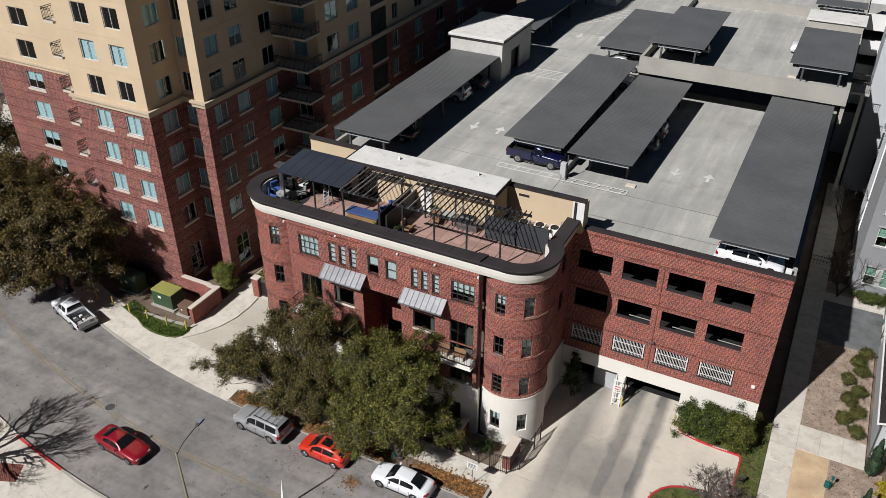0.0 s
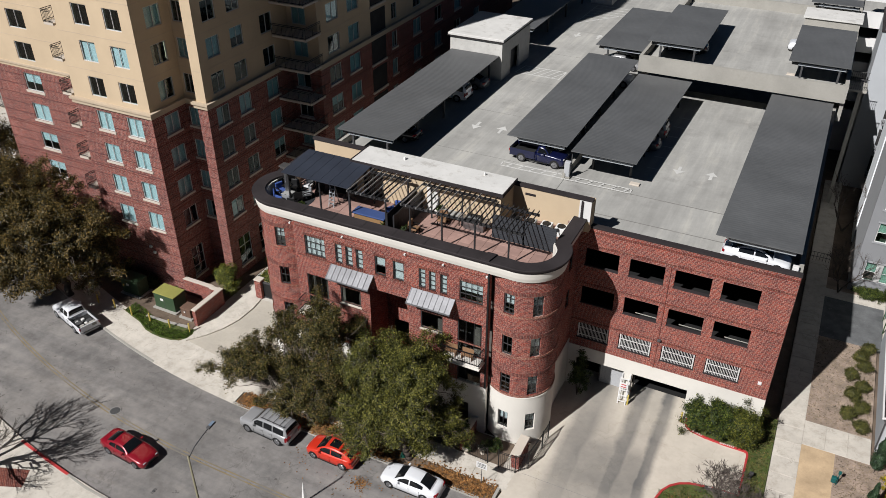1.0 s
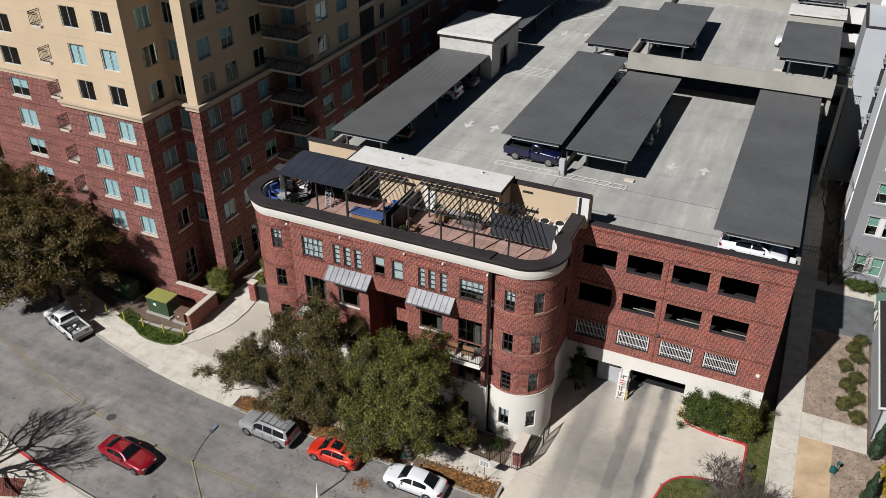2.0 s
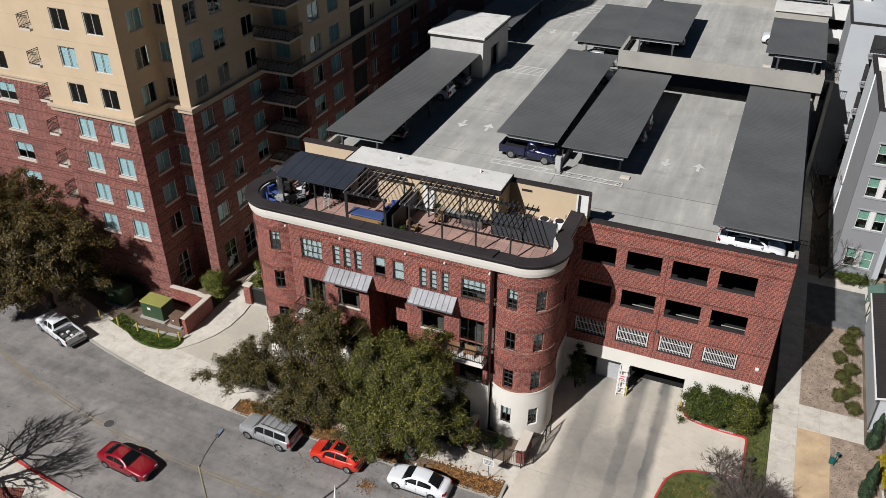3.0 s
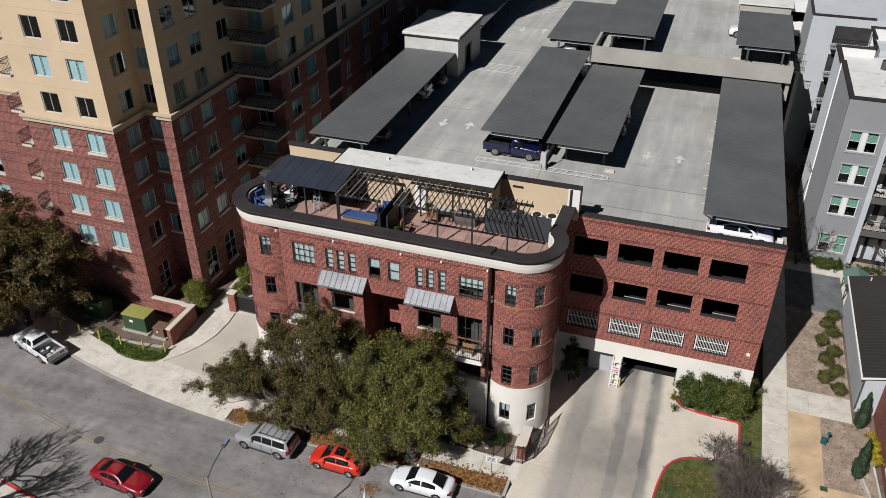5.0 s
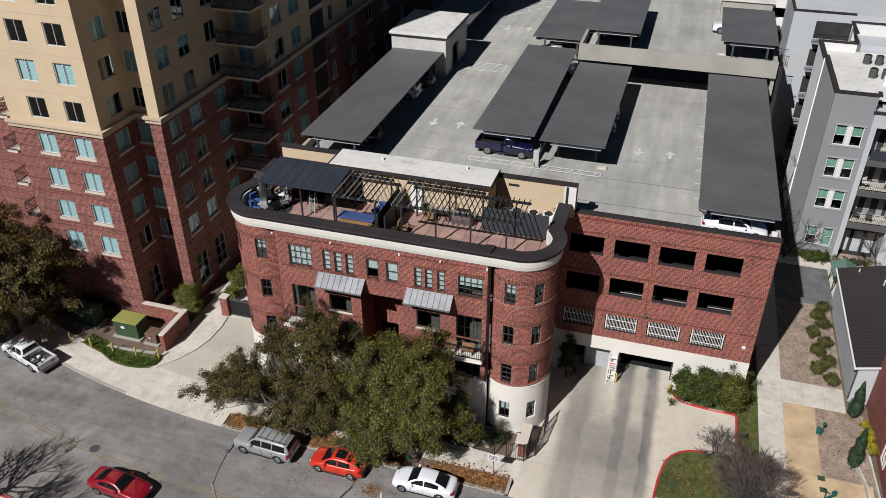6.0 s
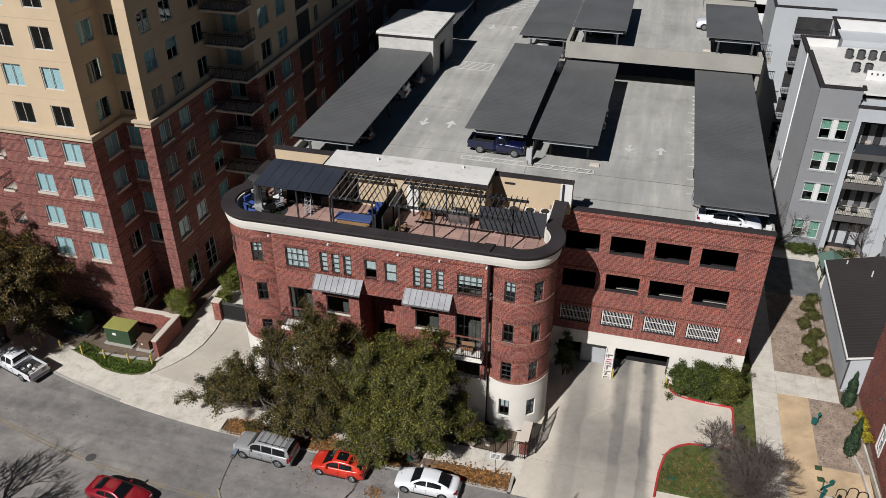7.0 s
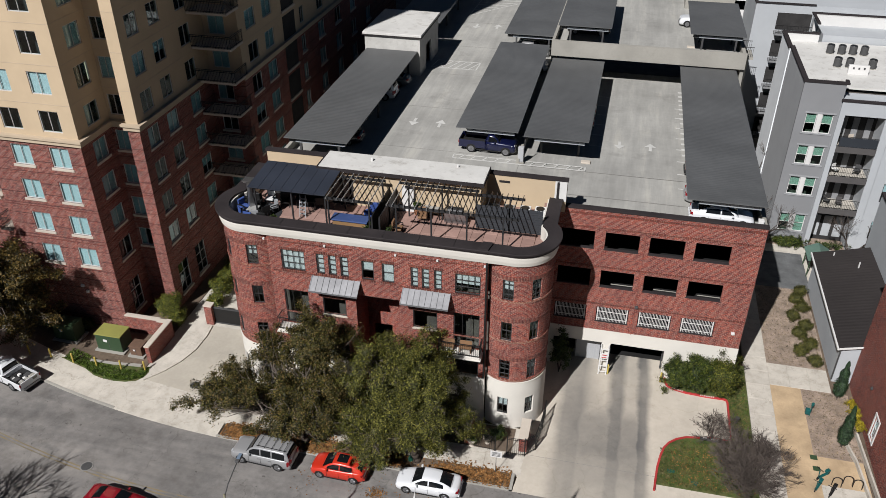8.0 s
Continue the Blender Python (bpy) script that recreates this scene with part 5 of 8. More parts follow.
# body stations from nose to tail: share of length, top height, share of half width, underside height;
# cabin stations: share of length, height, share of half width at the roof; glazing: windscreen, rear window, and the side windows' ends
BODIES = {
    "sedan": dict(doors=(0.335, 0.53, 0.71), L=4.62, W=1.8, belt=0.93,
                  st=[(0, 0.5, 0.56, 0.36), (0.008, 0.6, 0.72, 0.26), (0.03, 0.68, 0.86, 0.2), (0.07, 0.74, 0.94, 0.18), (0.13, 0.8, 0.98, 0.18), (0.2, 0.86, 1, 0.18), (0.28, 0.92, 1, 0.18), (0.4, 0.94, 0.99, 0.18), (0.6, 0.95, 1, 0.18), (0.78, 0.98, 1, 0.18), (0.88, 1.0, 0.97, 0.2), (0.95, 0.99, 0.91, 0.24), (0.985, 0.9, 0.82, 0.3), (1, 0.68, 0.74, 0.38)],
                  cab=[(0.25, 0.93, 0.84), (0.31, 1.1, 0.78), (0.37, 1.27, 0.72), (0.43, 1.4, 0.67), (0.5, 1.45, 0.655), (0.58, 1.455, 0.65), (0.66, 1.43, 0.645), (0.74, 1.34, 0.64), (0.82, 1.17, 0.66), (0.9, 0.99, 0.72)],
                  screen=(0.27, 0.42), rear=(0.7, 0.87), sides=((0.33, 0.52), (0.54, 0.76)), wheels=(0.185, 0.785), r=0.335),
    "coupe": dict(doors=(0.36, 0.64), L=4.65, W=1.82, belt=0.93,
                  st=[(0, 0.5, 0.58, 0.36), (0.008, 0.6, 0.74, 0.26), (0.03, 0.68, 0.88, 0.2), (0.07, 0.74, 0.95, 0.18), (0.15, 0.81, 0.99, 0.18), (0.25, 0.88, 1, 0.18), (0.34, 0.93, 0.99, 0.18), (0.5, 0.94, 0.98, 0.18), (0.68, 0.97, 1, 0.18), (0.82, 1.0, 1, 0.19), (0.91, 1.0, 0.95, 0.22), (0.965, 0.97, 0.87, 0.27), (0.99, 0.86, 0.79, 0.32), (1, 0.66, 0.72, 0.4)],
                  cab=[(0.31, 0.92, 0.84), (0.36, 1.07, 0.78), (0.42, 1.24, 0.71), (0.48, 1.34, 0.665), (0.55, 1.38, 0.65), (0.63, 1.375, 0.645), (0.71, 1.32, 0.64), (0.79, 1.19, 0.64), (0.87, 1.0, 0.7)],
                  screen=(0.33, 0.47), rear=(0.69, 0.845), sides=((0.39, 0.6), (0.615, 0.76)), wheels=(0.18, 0.79), r=0.34),
    "hatch": dict(doors=(0.33, 0.55, 0.74), L=4.1, W=1.76, belt=0.96,
                  st=[(0, 0.52, 0.58, 0.36), (0.01, 0.64, 0.74, 0.26), (0.035, 0.73, 0.88, 0.2), (0.08, 0.8, 0.95, 0.18), (0.16, 0.88, 0.99, 0.18), (0.26, 0.96, 1, 0.18), (0.45, 0.98, 0.99, 0.18), (0.7, 1.02, 1, 0.18), (0.88, 1.06, 0.97, 0.2), (0.96, 1.05, 0.9, 0.26), (0.99, 0.94, 0.84, 0.32), (1, 0.7, 0.78, 0.4)],
                  cab=[(0.22, 0.95, 0.84), (0.3, 1.16, 0.77), (0.37, 1.35, 0.7), (0.44, 1.47, 0.665), (0.54, 1.5, 0.655), (0.66, 1.49, 0.65), (0.78, 1.44, 0.645), (0.87, 1.34, 0.64), (0.935, 1.18, 0.67), (0.975, 1.04, 0.72)],
                  screen=(0.245, 0.42), rear=(0.88, 0.96), sides=((0.33, 0.55), (0.57, 0.79)), wheels=(0.19, 0.81), r=0.33),
    "suv": dict(doors=(0.32, 0.52, 0.7), L=4.8, W=1.86, belt=1.1,
                st=[(0, 0.62, 0.74, 0.42), (0.01, 0.8, 0.86, 0.32), (0.035, 0.94, 0.94, 0.28), (0.08, 1.0, 0.98, 0.27), (0.18, 1.05, 1, 0.26), (0.27, 1.09, 1, 0.26), (0.5, 1.11, 0.99, 0.26), (0.8, 1.13, 1, 0.27), (0.95, 1.14, 0.97, 0.3), (0.985, 1.08, 0.93, 0.36), (1, 0.74, 0.9, 0.42)],
                cab=[(0.25, 1.09, 0.86), (0.3, 1.32, 0.81), (0.35, 1.56, 0.765), (0.4, 1.7, 0.745), (0.5, 1.77, 0.74), (0.7, 1.78, 0.74), (0.88, 1.76, 0.735), (0.94, 1.7, 0.735), (0.965, 1.46, 0.77), (0.985, 1.14, 0.83)],
                screen=(0.268, 0.385), rear=(0.945, 0.975), sides=((0.33, 0.505), (0.525, 0.69), (0.71, 0.915)), wheels=(0.185, 0.79), r=0.38),
    "pickup": dict(doors=(0.3, 0.44, 0.585), L=5.5, W=1.95, belt=1.12,
                   st=[(0, 0.64, 0.78, 0.44), (0.01, 0.86, 0.9, 0.34), (0.03, 0.98, 0.96, 0.31), (0.08, 1.05, 0.99, 0.3), (0.18, 1.09, 1, 0.3), (0.28, 1.12, 1, 0.3), (0.45, 1.13, 0.99, 0.3), (0.6, 1.13, 0.99, 0.3)],
                   cab=[(0.25, 1.11, 0.86), (0.29, 1.34, 0.8), (0.33, 1.58, 0.75), (0.37, 1.72, 0.73), (0.44, 1.79, 0.72), (0.52, 1.79, 0.72), (0.57, 1.72, 0.72), (0.585, 1.45, 0.76), (0.598, 1.14, 0.82)],
                   screen=(0.265, 0.36), rear=(0.573, 0.593), sides=((0.31, 0.43), (0.445, 0.56)), wheels=(0.165, 0.775), r=0.39, cab_end=0.6),
}
BODIES["short_pickup"] = dict(BODIES["pickup"], doors=(0.31, 0.5), L=5.0, W=1.78, sides=((0.32, 0.475),), cab_end=0.52,
                              st=BODIES["pickup"]["st"][:-2] + [(0.4, 1.13, 0.99, 0.3), (0.52, 1.13, 0.99, 0.3)],
                              cab=[(0.27, 1.11, 0.86), (0.31, 1.34, 0.8), (0.35, 1.55, 0.75), (0.39, 1.66, 0.73), (0.44, 1.69, 0.72), (0.49, 1.64, 0.72), (0.505, 1.4, 0.76), (0.518, 1.14, 0.82)],
                              screen=(0.285, 0.375), rear=(0.493, 0.513))


def sheet(bm, rows):
    """An open skin over rows of points."""
    vs = [[bm.verts.new(p) for p in r] for r in rows]
    for a, b in zip(vs, vs[1:]):
        for i in range(len(a) - 1):
            bm.faces.new((a[i], a[i + 1], b[i + 1], b[i]))


def vehicle(kind, colour, label, at, rz, name="car", load=False):
    """A vehicle whose nose points along -x before it is turned by rz."""
    s = BODIES[kind]
    truck_bed = "cab_end" in s
    L, hw, r, belt, cab = s["L"], s["W"] / 2, s["r"], s["belt"], s["cab"]
    car = thing(name, label, "pickup truck" if truck_bed else "car", at=at, rz=rz)
    col = PAINTS[colour]
    X = lambda f: (f - 0.5) * L
    rows = []
    for f, zt, w, zb in s["st"]:
        y, half = hw * w, [(0.9, zb), (0.985, zb + 0.1), (1.0, zb + (zt - zb) * 0.5), (0.985, zb + (zt - zb) * 0.72), (0.955, zt - 0.075), (0.88, zt - 0.012), (0.55, zt + 0.022)]
        rows.append([(X(f), -y * k, z) for k, z in half] + [(X(f), 0, zt + 0.03)] + [(X(f), y * k, z) for k, z in half[::-1]])
    bm = bmesh.new()
    loft(bm, rows)
    part("body", bm, col, car, smooth=True)
    zr = lambda f: float(np.interp(f, [c[0] for c in cab], [c[1] for c in cab]))
    wr = lambda f: hw * float(np.interp(f, [c[0] for c in cab], [c[2] for c in cab]))
    # side of the cabin: k = 0 at the belt, 1 at the roof rail
    flank = lambda f, k, out: (hw * 0.89 + (wr(f) - hw * 0.89) * k + out, belt - 0.04 + (zr(f) - 0.07 - belt + 0.04) * k)
    rows = []
    for f, zt, w in cab:
        half = [flank(f, 0, 0), flank(f, 0.5, 0.012), flank(f, 1, 0), (wr(f) * 0.9, zr(f) - 0.022), (wr(f) * 0.5, zr(f) + 0.005)]
        rows.append([(X(f), -y, z) for y, z in half] + [(X(f), 0, zr(f) + 0.012)] + [(X(f), y, z) for y, z in half[::-1]])
    bm = bmesh.new()
    loft(bm, rows)
    part("cabin", bm, col, car, smooth=True)
    for nm, (f0, f1) in (("windscreen", s["screen"]), ("rear_window", s["rear"])):
        bm = bmesh.new()
        out = 0.012 if nm == "windscreen" else 0.015
        rows = []
        for i in range(6):
            f = f0 + (f1 - f0) * i / 5
            y = wr(f)
            rows.append([(X(f), k * y, zr(f) + q + out) for k, q in ((-0.9, -0.022), (-0.5, 0.005), (0, 0.012), (0.5, 0.005), (0.9, -0.022))])
        sheet(bm, rows)
        part(nm, bm, M_CARGLASS, car, smooth=True)
    for sy in (-1, 1):
        for f0, f1 in s["sides"]:
            bm = bmesh.new()
            rows = []
            for i in range(9):
                f = f0 + (f1 - f0) * i / 8
                span = zr(f) - 0.07 - belt + 0.04
                lo, hi = min(0.09 / max(span, 0.1), 0.4), 1 - min(0.05 / max(span, 0.1), 0.3)
                rows.append([(X(f), sy * flank(f, k, 0.014 + 0.012 * (1 - abs(2 * k - 1)))[0], flank(f, k, 0)[1]) for k in (lo, (lo + hi) / 2, hi)])
            sheet(bm, rows)
            part("side_window", bm, M_CARGLASS, car, smooth=True)
        bm = bmesh.new()
        box(bm, X(s["screen"][0]) + 0.3, X(s["screen"][0]) + 0.45, sy * (hw + 0.06) - 0.1, sy * (hw + 0.06) + 0.1, belt + 0.0, belt + 0.13)
        part("mirror", bm, col, car, bevel=0.04)
        zf, wf = s["st"][2][1], hw * s["st"][2][2]
        bm = bmesh.new()
        slab(bm, [(X(0.012), sy * wf * 0.5, zf - 0.03), (X(0.012), sy * wf * 0.82, zf - 0.03), (X(0.07), sy * wf * 1.0, zf + 0.0), (X(0.055), sy * wf * 0.72, zf + 0.025)][::-sy], 0.12)
        part("headlight", bm, M_LAMP_W, car, bevel=0.015)
        bm = bmesh.new()
        if truck_bed:
            box(bm, X(0.985), X(1.0) + 0.012, sy * hw * 0.93 - 0.05, sy * hw * 0.93 + 0.05, 0.8, 1.06)
        else:
            zt, wt = s["st"][-2][1], hw * s["st"][-2][2]
            slab(bm, [(X(0.999), sy * wt * 0.5, zt - 0.01), (X(0.995), sy * wt * 0.95, zt - 0.01), (X(0.955), sy * wt * 1.1, zt + 0.01), (X(0.97), sy * wt * 0.7, zt + 0.03)][::sy], 0.2 if kind != "suv" else 0.4)
        part("tail_light", bm, M_LAMP_R, car, bevel=0.015)
        for fw in s["wheels"]:
            bm = bmesh.new()
            arch = [(X(fw) + r * 1.13 * math.cos(math.pi * i / 14), r * 0.95 + r * 1.13 * math.sin(math.pi * i / 14)) for i in range(15)]
            near, far = [[bm.verts.new((x, sy * (hw - d), z)) for x, z in arch] for d in (-0.004, 0.2)]
            bm.faces.new(near)
            bm.faces.new(far[::-1])
            for i in range(15):
                bm.faces.new((near[i], far[i], far[(i + 1) % 15], near[(i + 1) % 15]))
            part("wheel_arch", bm, M_RUBBER, car)
            bm = bmesh.new()
            bmesh.ops.create_cone(bm, cap_ends=True, segments=24, radius1=r, radius2=r, depth=0.22, matrix=pose(X(fw), sy * (hw - 0.1), r, 90))
            tyre = part("wheel", bm, M_RUBBER, car, bevel=0.03)
            bm = bmesh.new()
            bmesh.ops.create_cone(bm, cap_ends=True, segments=18, radius1=r * 0.66, radius2=r * 0.62, depth=0.016, matrix=pose(X(fw), sy * (hw + 0.01), r, 90))
            for i in range(5):
                a = 2 * math.pi * i / 5
                bar(bm, (X(fw), sy * (hw + 0.02), r), (X(fw) + r * 0.58 * math.cos(a), sy * (hw + 0.02), r + r * 0.58 * math.sin(a)), 0.03, 4)
            part("rim", bm, M_RIM, tyre)
    boxes("door_seam", [(X(f) - 0.006, X(f) + 0.006, sy * hw * 0.992 - 0.012, sy * hw * 0.992 + 0.004, 0.36, belt - 0.14) for f in s["doors"] for sy in (-1, 1)], M_RUBBER, car)
    boxes("door_handle", [(X(f) - 0.24, X(f) - 0.08, sy * hw - 0.012, sy * hw + 0.016, belt - 0.24, belt - 0.2) for f in s["doors"][1:] for sy in (-1, 1)], M_RIM if truck_bed or kind == "suv" else col, car)
    trim = M_RIM if truck_bed else M_RUBBER
    z0 = s["st"][0][1]
    boxes("grille", [(X(0.0) - 0.012, X(0.02), -hw * 0.4, hw * 0.4, z0 - 0.1, z0 + 0.06)], M_RUBBER, car, bevel=0.01)
    boxes("front_bumper", [(X(0.0) - 0.04, X(0.03), -hw * 0.62, hw * 0.62, 0.3, 0.44)], trim, car, bevel=0.04)
    boxes("rear_bumper", [(X(0.975), X(1.0) + 0.06, -hw * 0.8, hw * 0.8, 0.36, 0.54)], trim if truck_bed or kind == "suv" else col, car, bevel=0.04)
    boxes("side_skirt", [(X(0.29), X(0.68), sy * hw * 0.975 - 0.03, sy * hw * 0.975 + 0.02, s["st"][5][3] - 0.01, s["st"][5][3] + 0.09) for sy in (-1, 1)], M_RUBBER, car, bevel=0.01)
    if kind == "suv":
        bm = bmesh.new()
        for sy in (-1, 1):
            bar(bm, (X(0.44), sy * hw * 0.6, 1.87), (X(0.92), sy * hw * 0.6, 1.86), 0.022, 4)
        for f in (0.47, 0.58, 0.7, 0.82, 0.9):
            bar(bm, (X(f), -hw * 0.6, 1.86), (X(f), hw * 0.6, 1.86), 0.018, 4)
            for sy in (-1, 1):
                bar(bm, (X(f), sy * hw * 0.6, 1.76), (X(f), sy * hw * 0.6, 1.87), 0.018, 4)
        part("roof_rack", bm, M_BLACK, car)
    if kind == "hatch":
        boxes("sunroof", [(X(0.49), X(0.68), -hw * 0.42, hw * 0.42, zr(0.58) - 0.02, zr(0.58) + 0.022)], M_CARGLASS, car, bevel=0.01)
    if truck_bed:
        f0 = s["cab_end"] + 0.008
        bm = bmesh.new()
        box(bm, X(f0), X(0.985), -hw * 0.86, hw * 0.86, 0.5, 0.78)
        part("bed_floor", bm, M_RUBBER, car, "dark ribbed truck bed")
        boxes("bed_side", [(X(f0), X(0.995), min(a, b), max(a, b), 0.46, 1.14) for sy in (-1, 1) for a, b in ((sy * hw * 0.86, sy * hw * 0.99),)], col, car, bevel=0.04)
        boxes("bed_cap", [(X(f0), X(0.995), min(a, b), max(a, b), 1.14, 1.165) for sy in (-1, 1) for a, b in ((sy * hw * 0.855, sy * hw * 0.97),)], M_RUBBER, car)
        boxes("headboard", [(X(f0), X(f0) + 0.05, -hw * 0.86, hw * 0.86, 0.78, 1.14)], col, car)
        boxes("tailgate", [(X(0.985), X(0.999), -hw * 0.86, hw * 0.86, 0.56, 1.15)], col, car, bevel=0.02)
        if load:
            rng = random.Random(4)
            for i in range(12):
                x, y, d = X(f0 + 0.05 + 0.28 * rng.random()), hw * 0.7 * (2 * rng.random() - 1), 0.1 + 0.16 * rng.random()
                boxes("package", [(x, x + d * 2, y - d, y + d, 0.78, 0.8 + d * 1.3)], (M_WHITE, M_STEEL, M_CONC)[i % 3], car, bevel=0.05)
    return car


R0 = -0.12
vehicle("suv", "silver", "silver sport utility car parked at the kerb", (-31.6, -15.5, R0), -3)
vehicle("hatch", "orange_red", "bright red hatchback parked under a tree", (-25.8, -15.5, R0), -1)
vehicle("sedan", "white", "white sedan with dark windows parked at the kerb", (-19.2, -15.4, R0), 0)
vehicle("coupe", "dark_red", "dark red coupe in the street", (-39.7, -22.0, R0), 176)
vehicle("pickup", "white", "white crew-cab pickup parked in dappled shade", (-55.9, -12.1, R0), -16, "pickup_truck", load=True)
vehicle("sedan", "white", "white sedan half hidden under a tree", (-63.6, -9.6, R0), -20)
vehicle("short_pickup", "blue", "dark blue single-cab pickup on the roof deck", (-20.0, 10.1, 14.3), 178, "pickup_truck")
vehicle("sedan", "white", "white sedan parked under the long carport", (-0.9, 2.05, 14.26), 180)
vehicle("sedan", "silver", "silver sedan parked under the long carport", (-1.2, 4.9, 14.26), 180)
vehicle("suv", "black", "black sport utility car under the long carport", (-1.0, 9.6, 14.14), 180)
vehicle("suv", "white", "white sport utility car in the shade of a carport", (-33.4, 19.6, 14.3), 0)
vehicle("sedan", "black", "black sedan in the shade of a carport", (-33.5, 9.0, 14.3), 0)
vehicle("sedan", "grey", "grey sedan in the shade of a carport", (-33.0, 23.3, 14.3), 0)
vehicle("suv", "white", "white sport utility car under a carport", (-19.6, 30.6, 14.3), 180)
vehicle("sedan", "silver", "silver sedan at the end of a carport", (-19.9, 35.8, 14.3), 180)
vehicle("sedan", "grey", "grey sedan under the carport by the ramp", (-13.7, 18.0, 13.68), 0)
vehicle("suv", "silver", "silver sport utility car under the carport by the ramp", (-13.8, 21.3, 13.5), 0)
vehicle("suv", "white", "white sport utility car on the upper deck", (-1.4, 42.4, 16.75), 0)
vehicle("sedan", "black", "black sedan under the upper deck carport", (-13.6, 37.0, 16.75), 0)


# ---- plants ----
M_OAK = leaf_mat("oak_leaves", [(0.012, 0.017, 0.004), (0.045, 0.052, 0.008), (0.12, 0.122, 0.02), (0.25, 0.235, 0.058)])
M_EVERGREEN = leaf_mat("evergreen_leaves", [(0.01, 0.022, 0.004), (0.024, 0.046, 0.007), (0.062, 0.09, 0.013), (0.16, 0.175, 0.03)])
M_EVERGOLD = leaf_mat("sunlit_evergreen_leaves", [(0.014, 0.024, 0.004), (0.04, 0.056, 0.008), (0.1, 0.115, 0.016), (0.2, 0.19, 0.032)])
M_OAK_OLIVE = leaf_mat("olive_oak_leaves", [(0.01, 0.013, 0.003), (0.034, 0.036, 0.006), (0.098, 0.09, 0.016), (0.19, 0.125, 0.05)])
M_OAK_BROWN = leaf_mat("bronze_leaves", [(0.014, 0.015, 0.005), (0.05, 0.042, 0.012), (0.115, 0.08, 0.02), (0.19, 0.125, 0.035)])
M_SHRUB = leaf_mat("shrub_leaves", [(0.013, 0.03, 0.007), (0.026, 0.052, 0.011), (0.05, 0.08, 0.016), (0.1, 0.115, 0.026)])
M_YSHRUB = leaf_mat("yellow_shrub_leaves", [(0.156, 0.133, 0.0117), (0.328, 0.257, 0.0156), (0.39, 0.328, 0.0234)])
M_YGREEN = leaf_mat("yellow_green_leaves", [(0.03, 0.05, 0.01), (0.085, 0.11, 0.018), (0.15, 0.16, 0.025), (0.21, 0.19, 0.03)])
M_BEDSHRUB = leaf_mat("olive_shrub_leaves", [(0.03, 0.04, 0.01), (0.06, 0.068, 0.016), (0.1, 0.1, 0.024), (0.14, 0.12, 0.035)])
M_CYP = leaf_mat("cypress_leaves", [(0.00936, 0.0273, 0.0125), (0.0234, 0.0507, 0.0234), (0.039, 0.0702, 0.0312)])
M_LITTER = leaf_mat("fallen_leaves", [(0.156, 0.0702, 0.0234), (0.25, 0.117, 0.039), (0.328, 0.172, 0.0624), (0.187, 0.101, 0.0468)], 0.8)
M_TWIG_PALE = mat("grey_brown_bark", (0.13, 0.108, 0.09), 0.9, var=0.3, big=2.0, bump=0)
M_TWIG = mat("grey_twigs", (0.075, 0.06, 0.05), 0.9, var=0.25, bump=0)
RNG = np.random.default_rng(7)


def quads(name, centres, normals, length, width, material, parent=None, label=""):
    """Small bent leaves, one for each centre."""
    n = len(centres)
    nrm = normals / np.linalg.norm(normals, axis=1)[:, None]
    t = np.cross(nrm, RNG.normal(size=(n, 3)))
    t /= np.linalg.norm(t, axis=1)[:, None]
    b = np.cross(nrm, t)
    l = length * RNG.uniform(0.7, 1.3, (n, 1))
    w = width * RNG.uniform(0.7, 1.3, (n, 1))
    v = np.empty((n, 4, 3))
    v[:, 0], v[:, 1], v[:, 2], v[:, 3] = centres - t * l / 2, centres + b * w / 2 + nrm * w * 0.2, centres + t * l / 2, centres - b * w / 2 + nrm * w * 0.2
    me = bpy.data.meshes.new(name)
    me.vertices.add(4 * n)
    me.vertices.foreach_set("co", v.reshape(-1))
    me.loops.add(4 * n)
    me.loops.foreach_set("vertex_index", np.arange(4 * n, dtype=np.int32))
    me.polygons.add(n)
    me.polygons.foreach_set("loop_start", np.arange(0, 4 * n, 4, dtype=np.int32))
    me.polygons.foreach_set("loop_total", np.full(n, 4, dtype=np.int32))
    me.update()
    me.materials.append(material)
    return part(name, me, None, parent, label)


def clumps_in(lobes, n, shell=0.45):
    """n clump centres inside ellipsoid lobes (centre, radii), thicker towards the outside."""
    vol = np.array([r[0] * r[1] * r[2] for _, r in lobes])
    which = RNG.choice(len(lobes), n, p=vol / vol.sum())
    u = RNG.normal(size=(n, 3))
    u /= np.linalg.norm(u, axis=1)[:, None]
    u[:, 2] = np.where(u[:, 2] < -0.55, -u[:, 2] * 0.6, u[:, 2])
    rad = RNG.uniform(shell ** 2, 1.0, n) ** 0.5 * (1 + 0.2 * RNG.normal(size=n))
    c = np.array([lobes[k][0] for k in which])
    r = np.array([lobes[k][1] for k in which])
    return c + u * r * rad[:, None], u


def sprays_in(lobes, n, each=7, reach=0.75):
    """Clump centres gathered along boughs: n / each bough ends, and a trail of clumps leading out of each."""
    m = n // each
    ends, out = clumps_in(lobes, m, 0.35)
    k = np.repeat(np.arange(m), each)
    along = RNG.normal(size=(m, 3)) * 0.5 + out * np.array([1, 1, 0.5])
    along /= np.linalg.norm(along, axis=1)[:, None]
    step = np.tile(np.linspace(-1, 1, each), m)[:, None]
    return ends[k] + along[k] * step * reach + RNG.normal(size=(m * each, 3)) * 0.2 * reach, out[k]


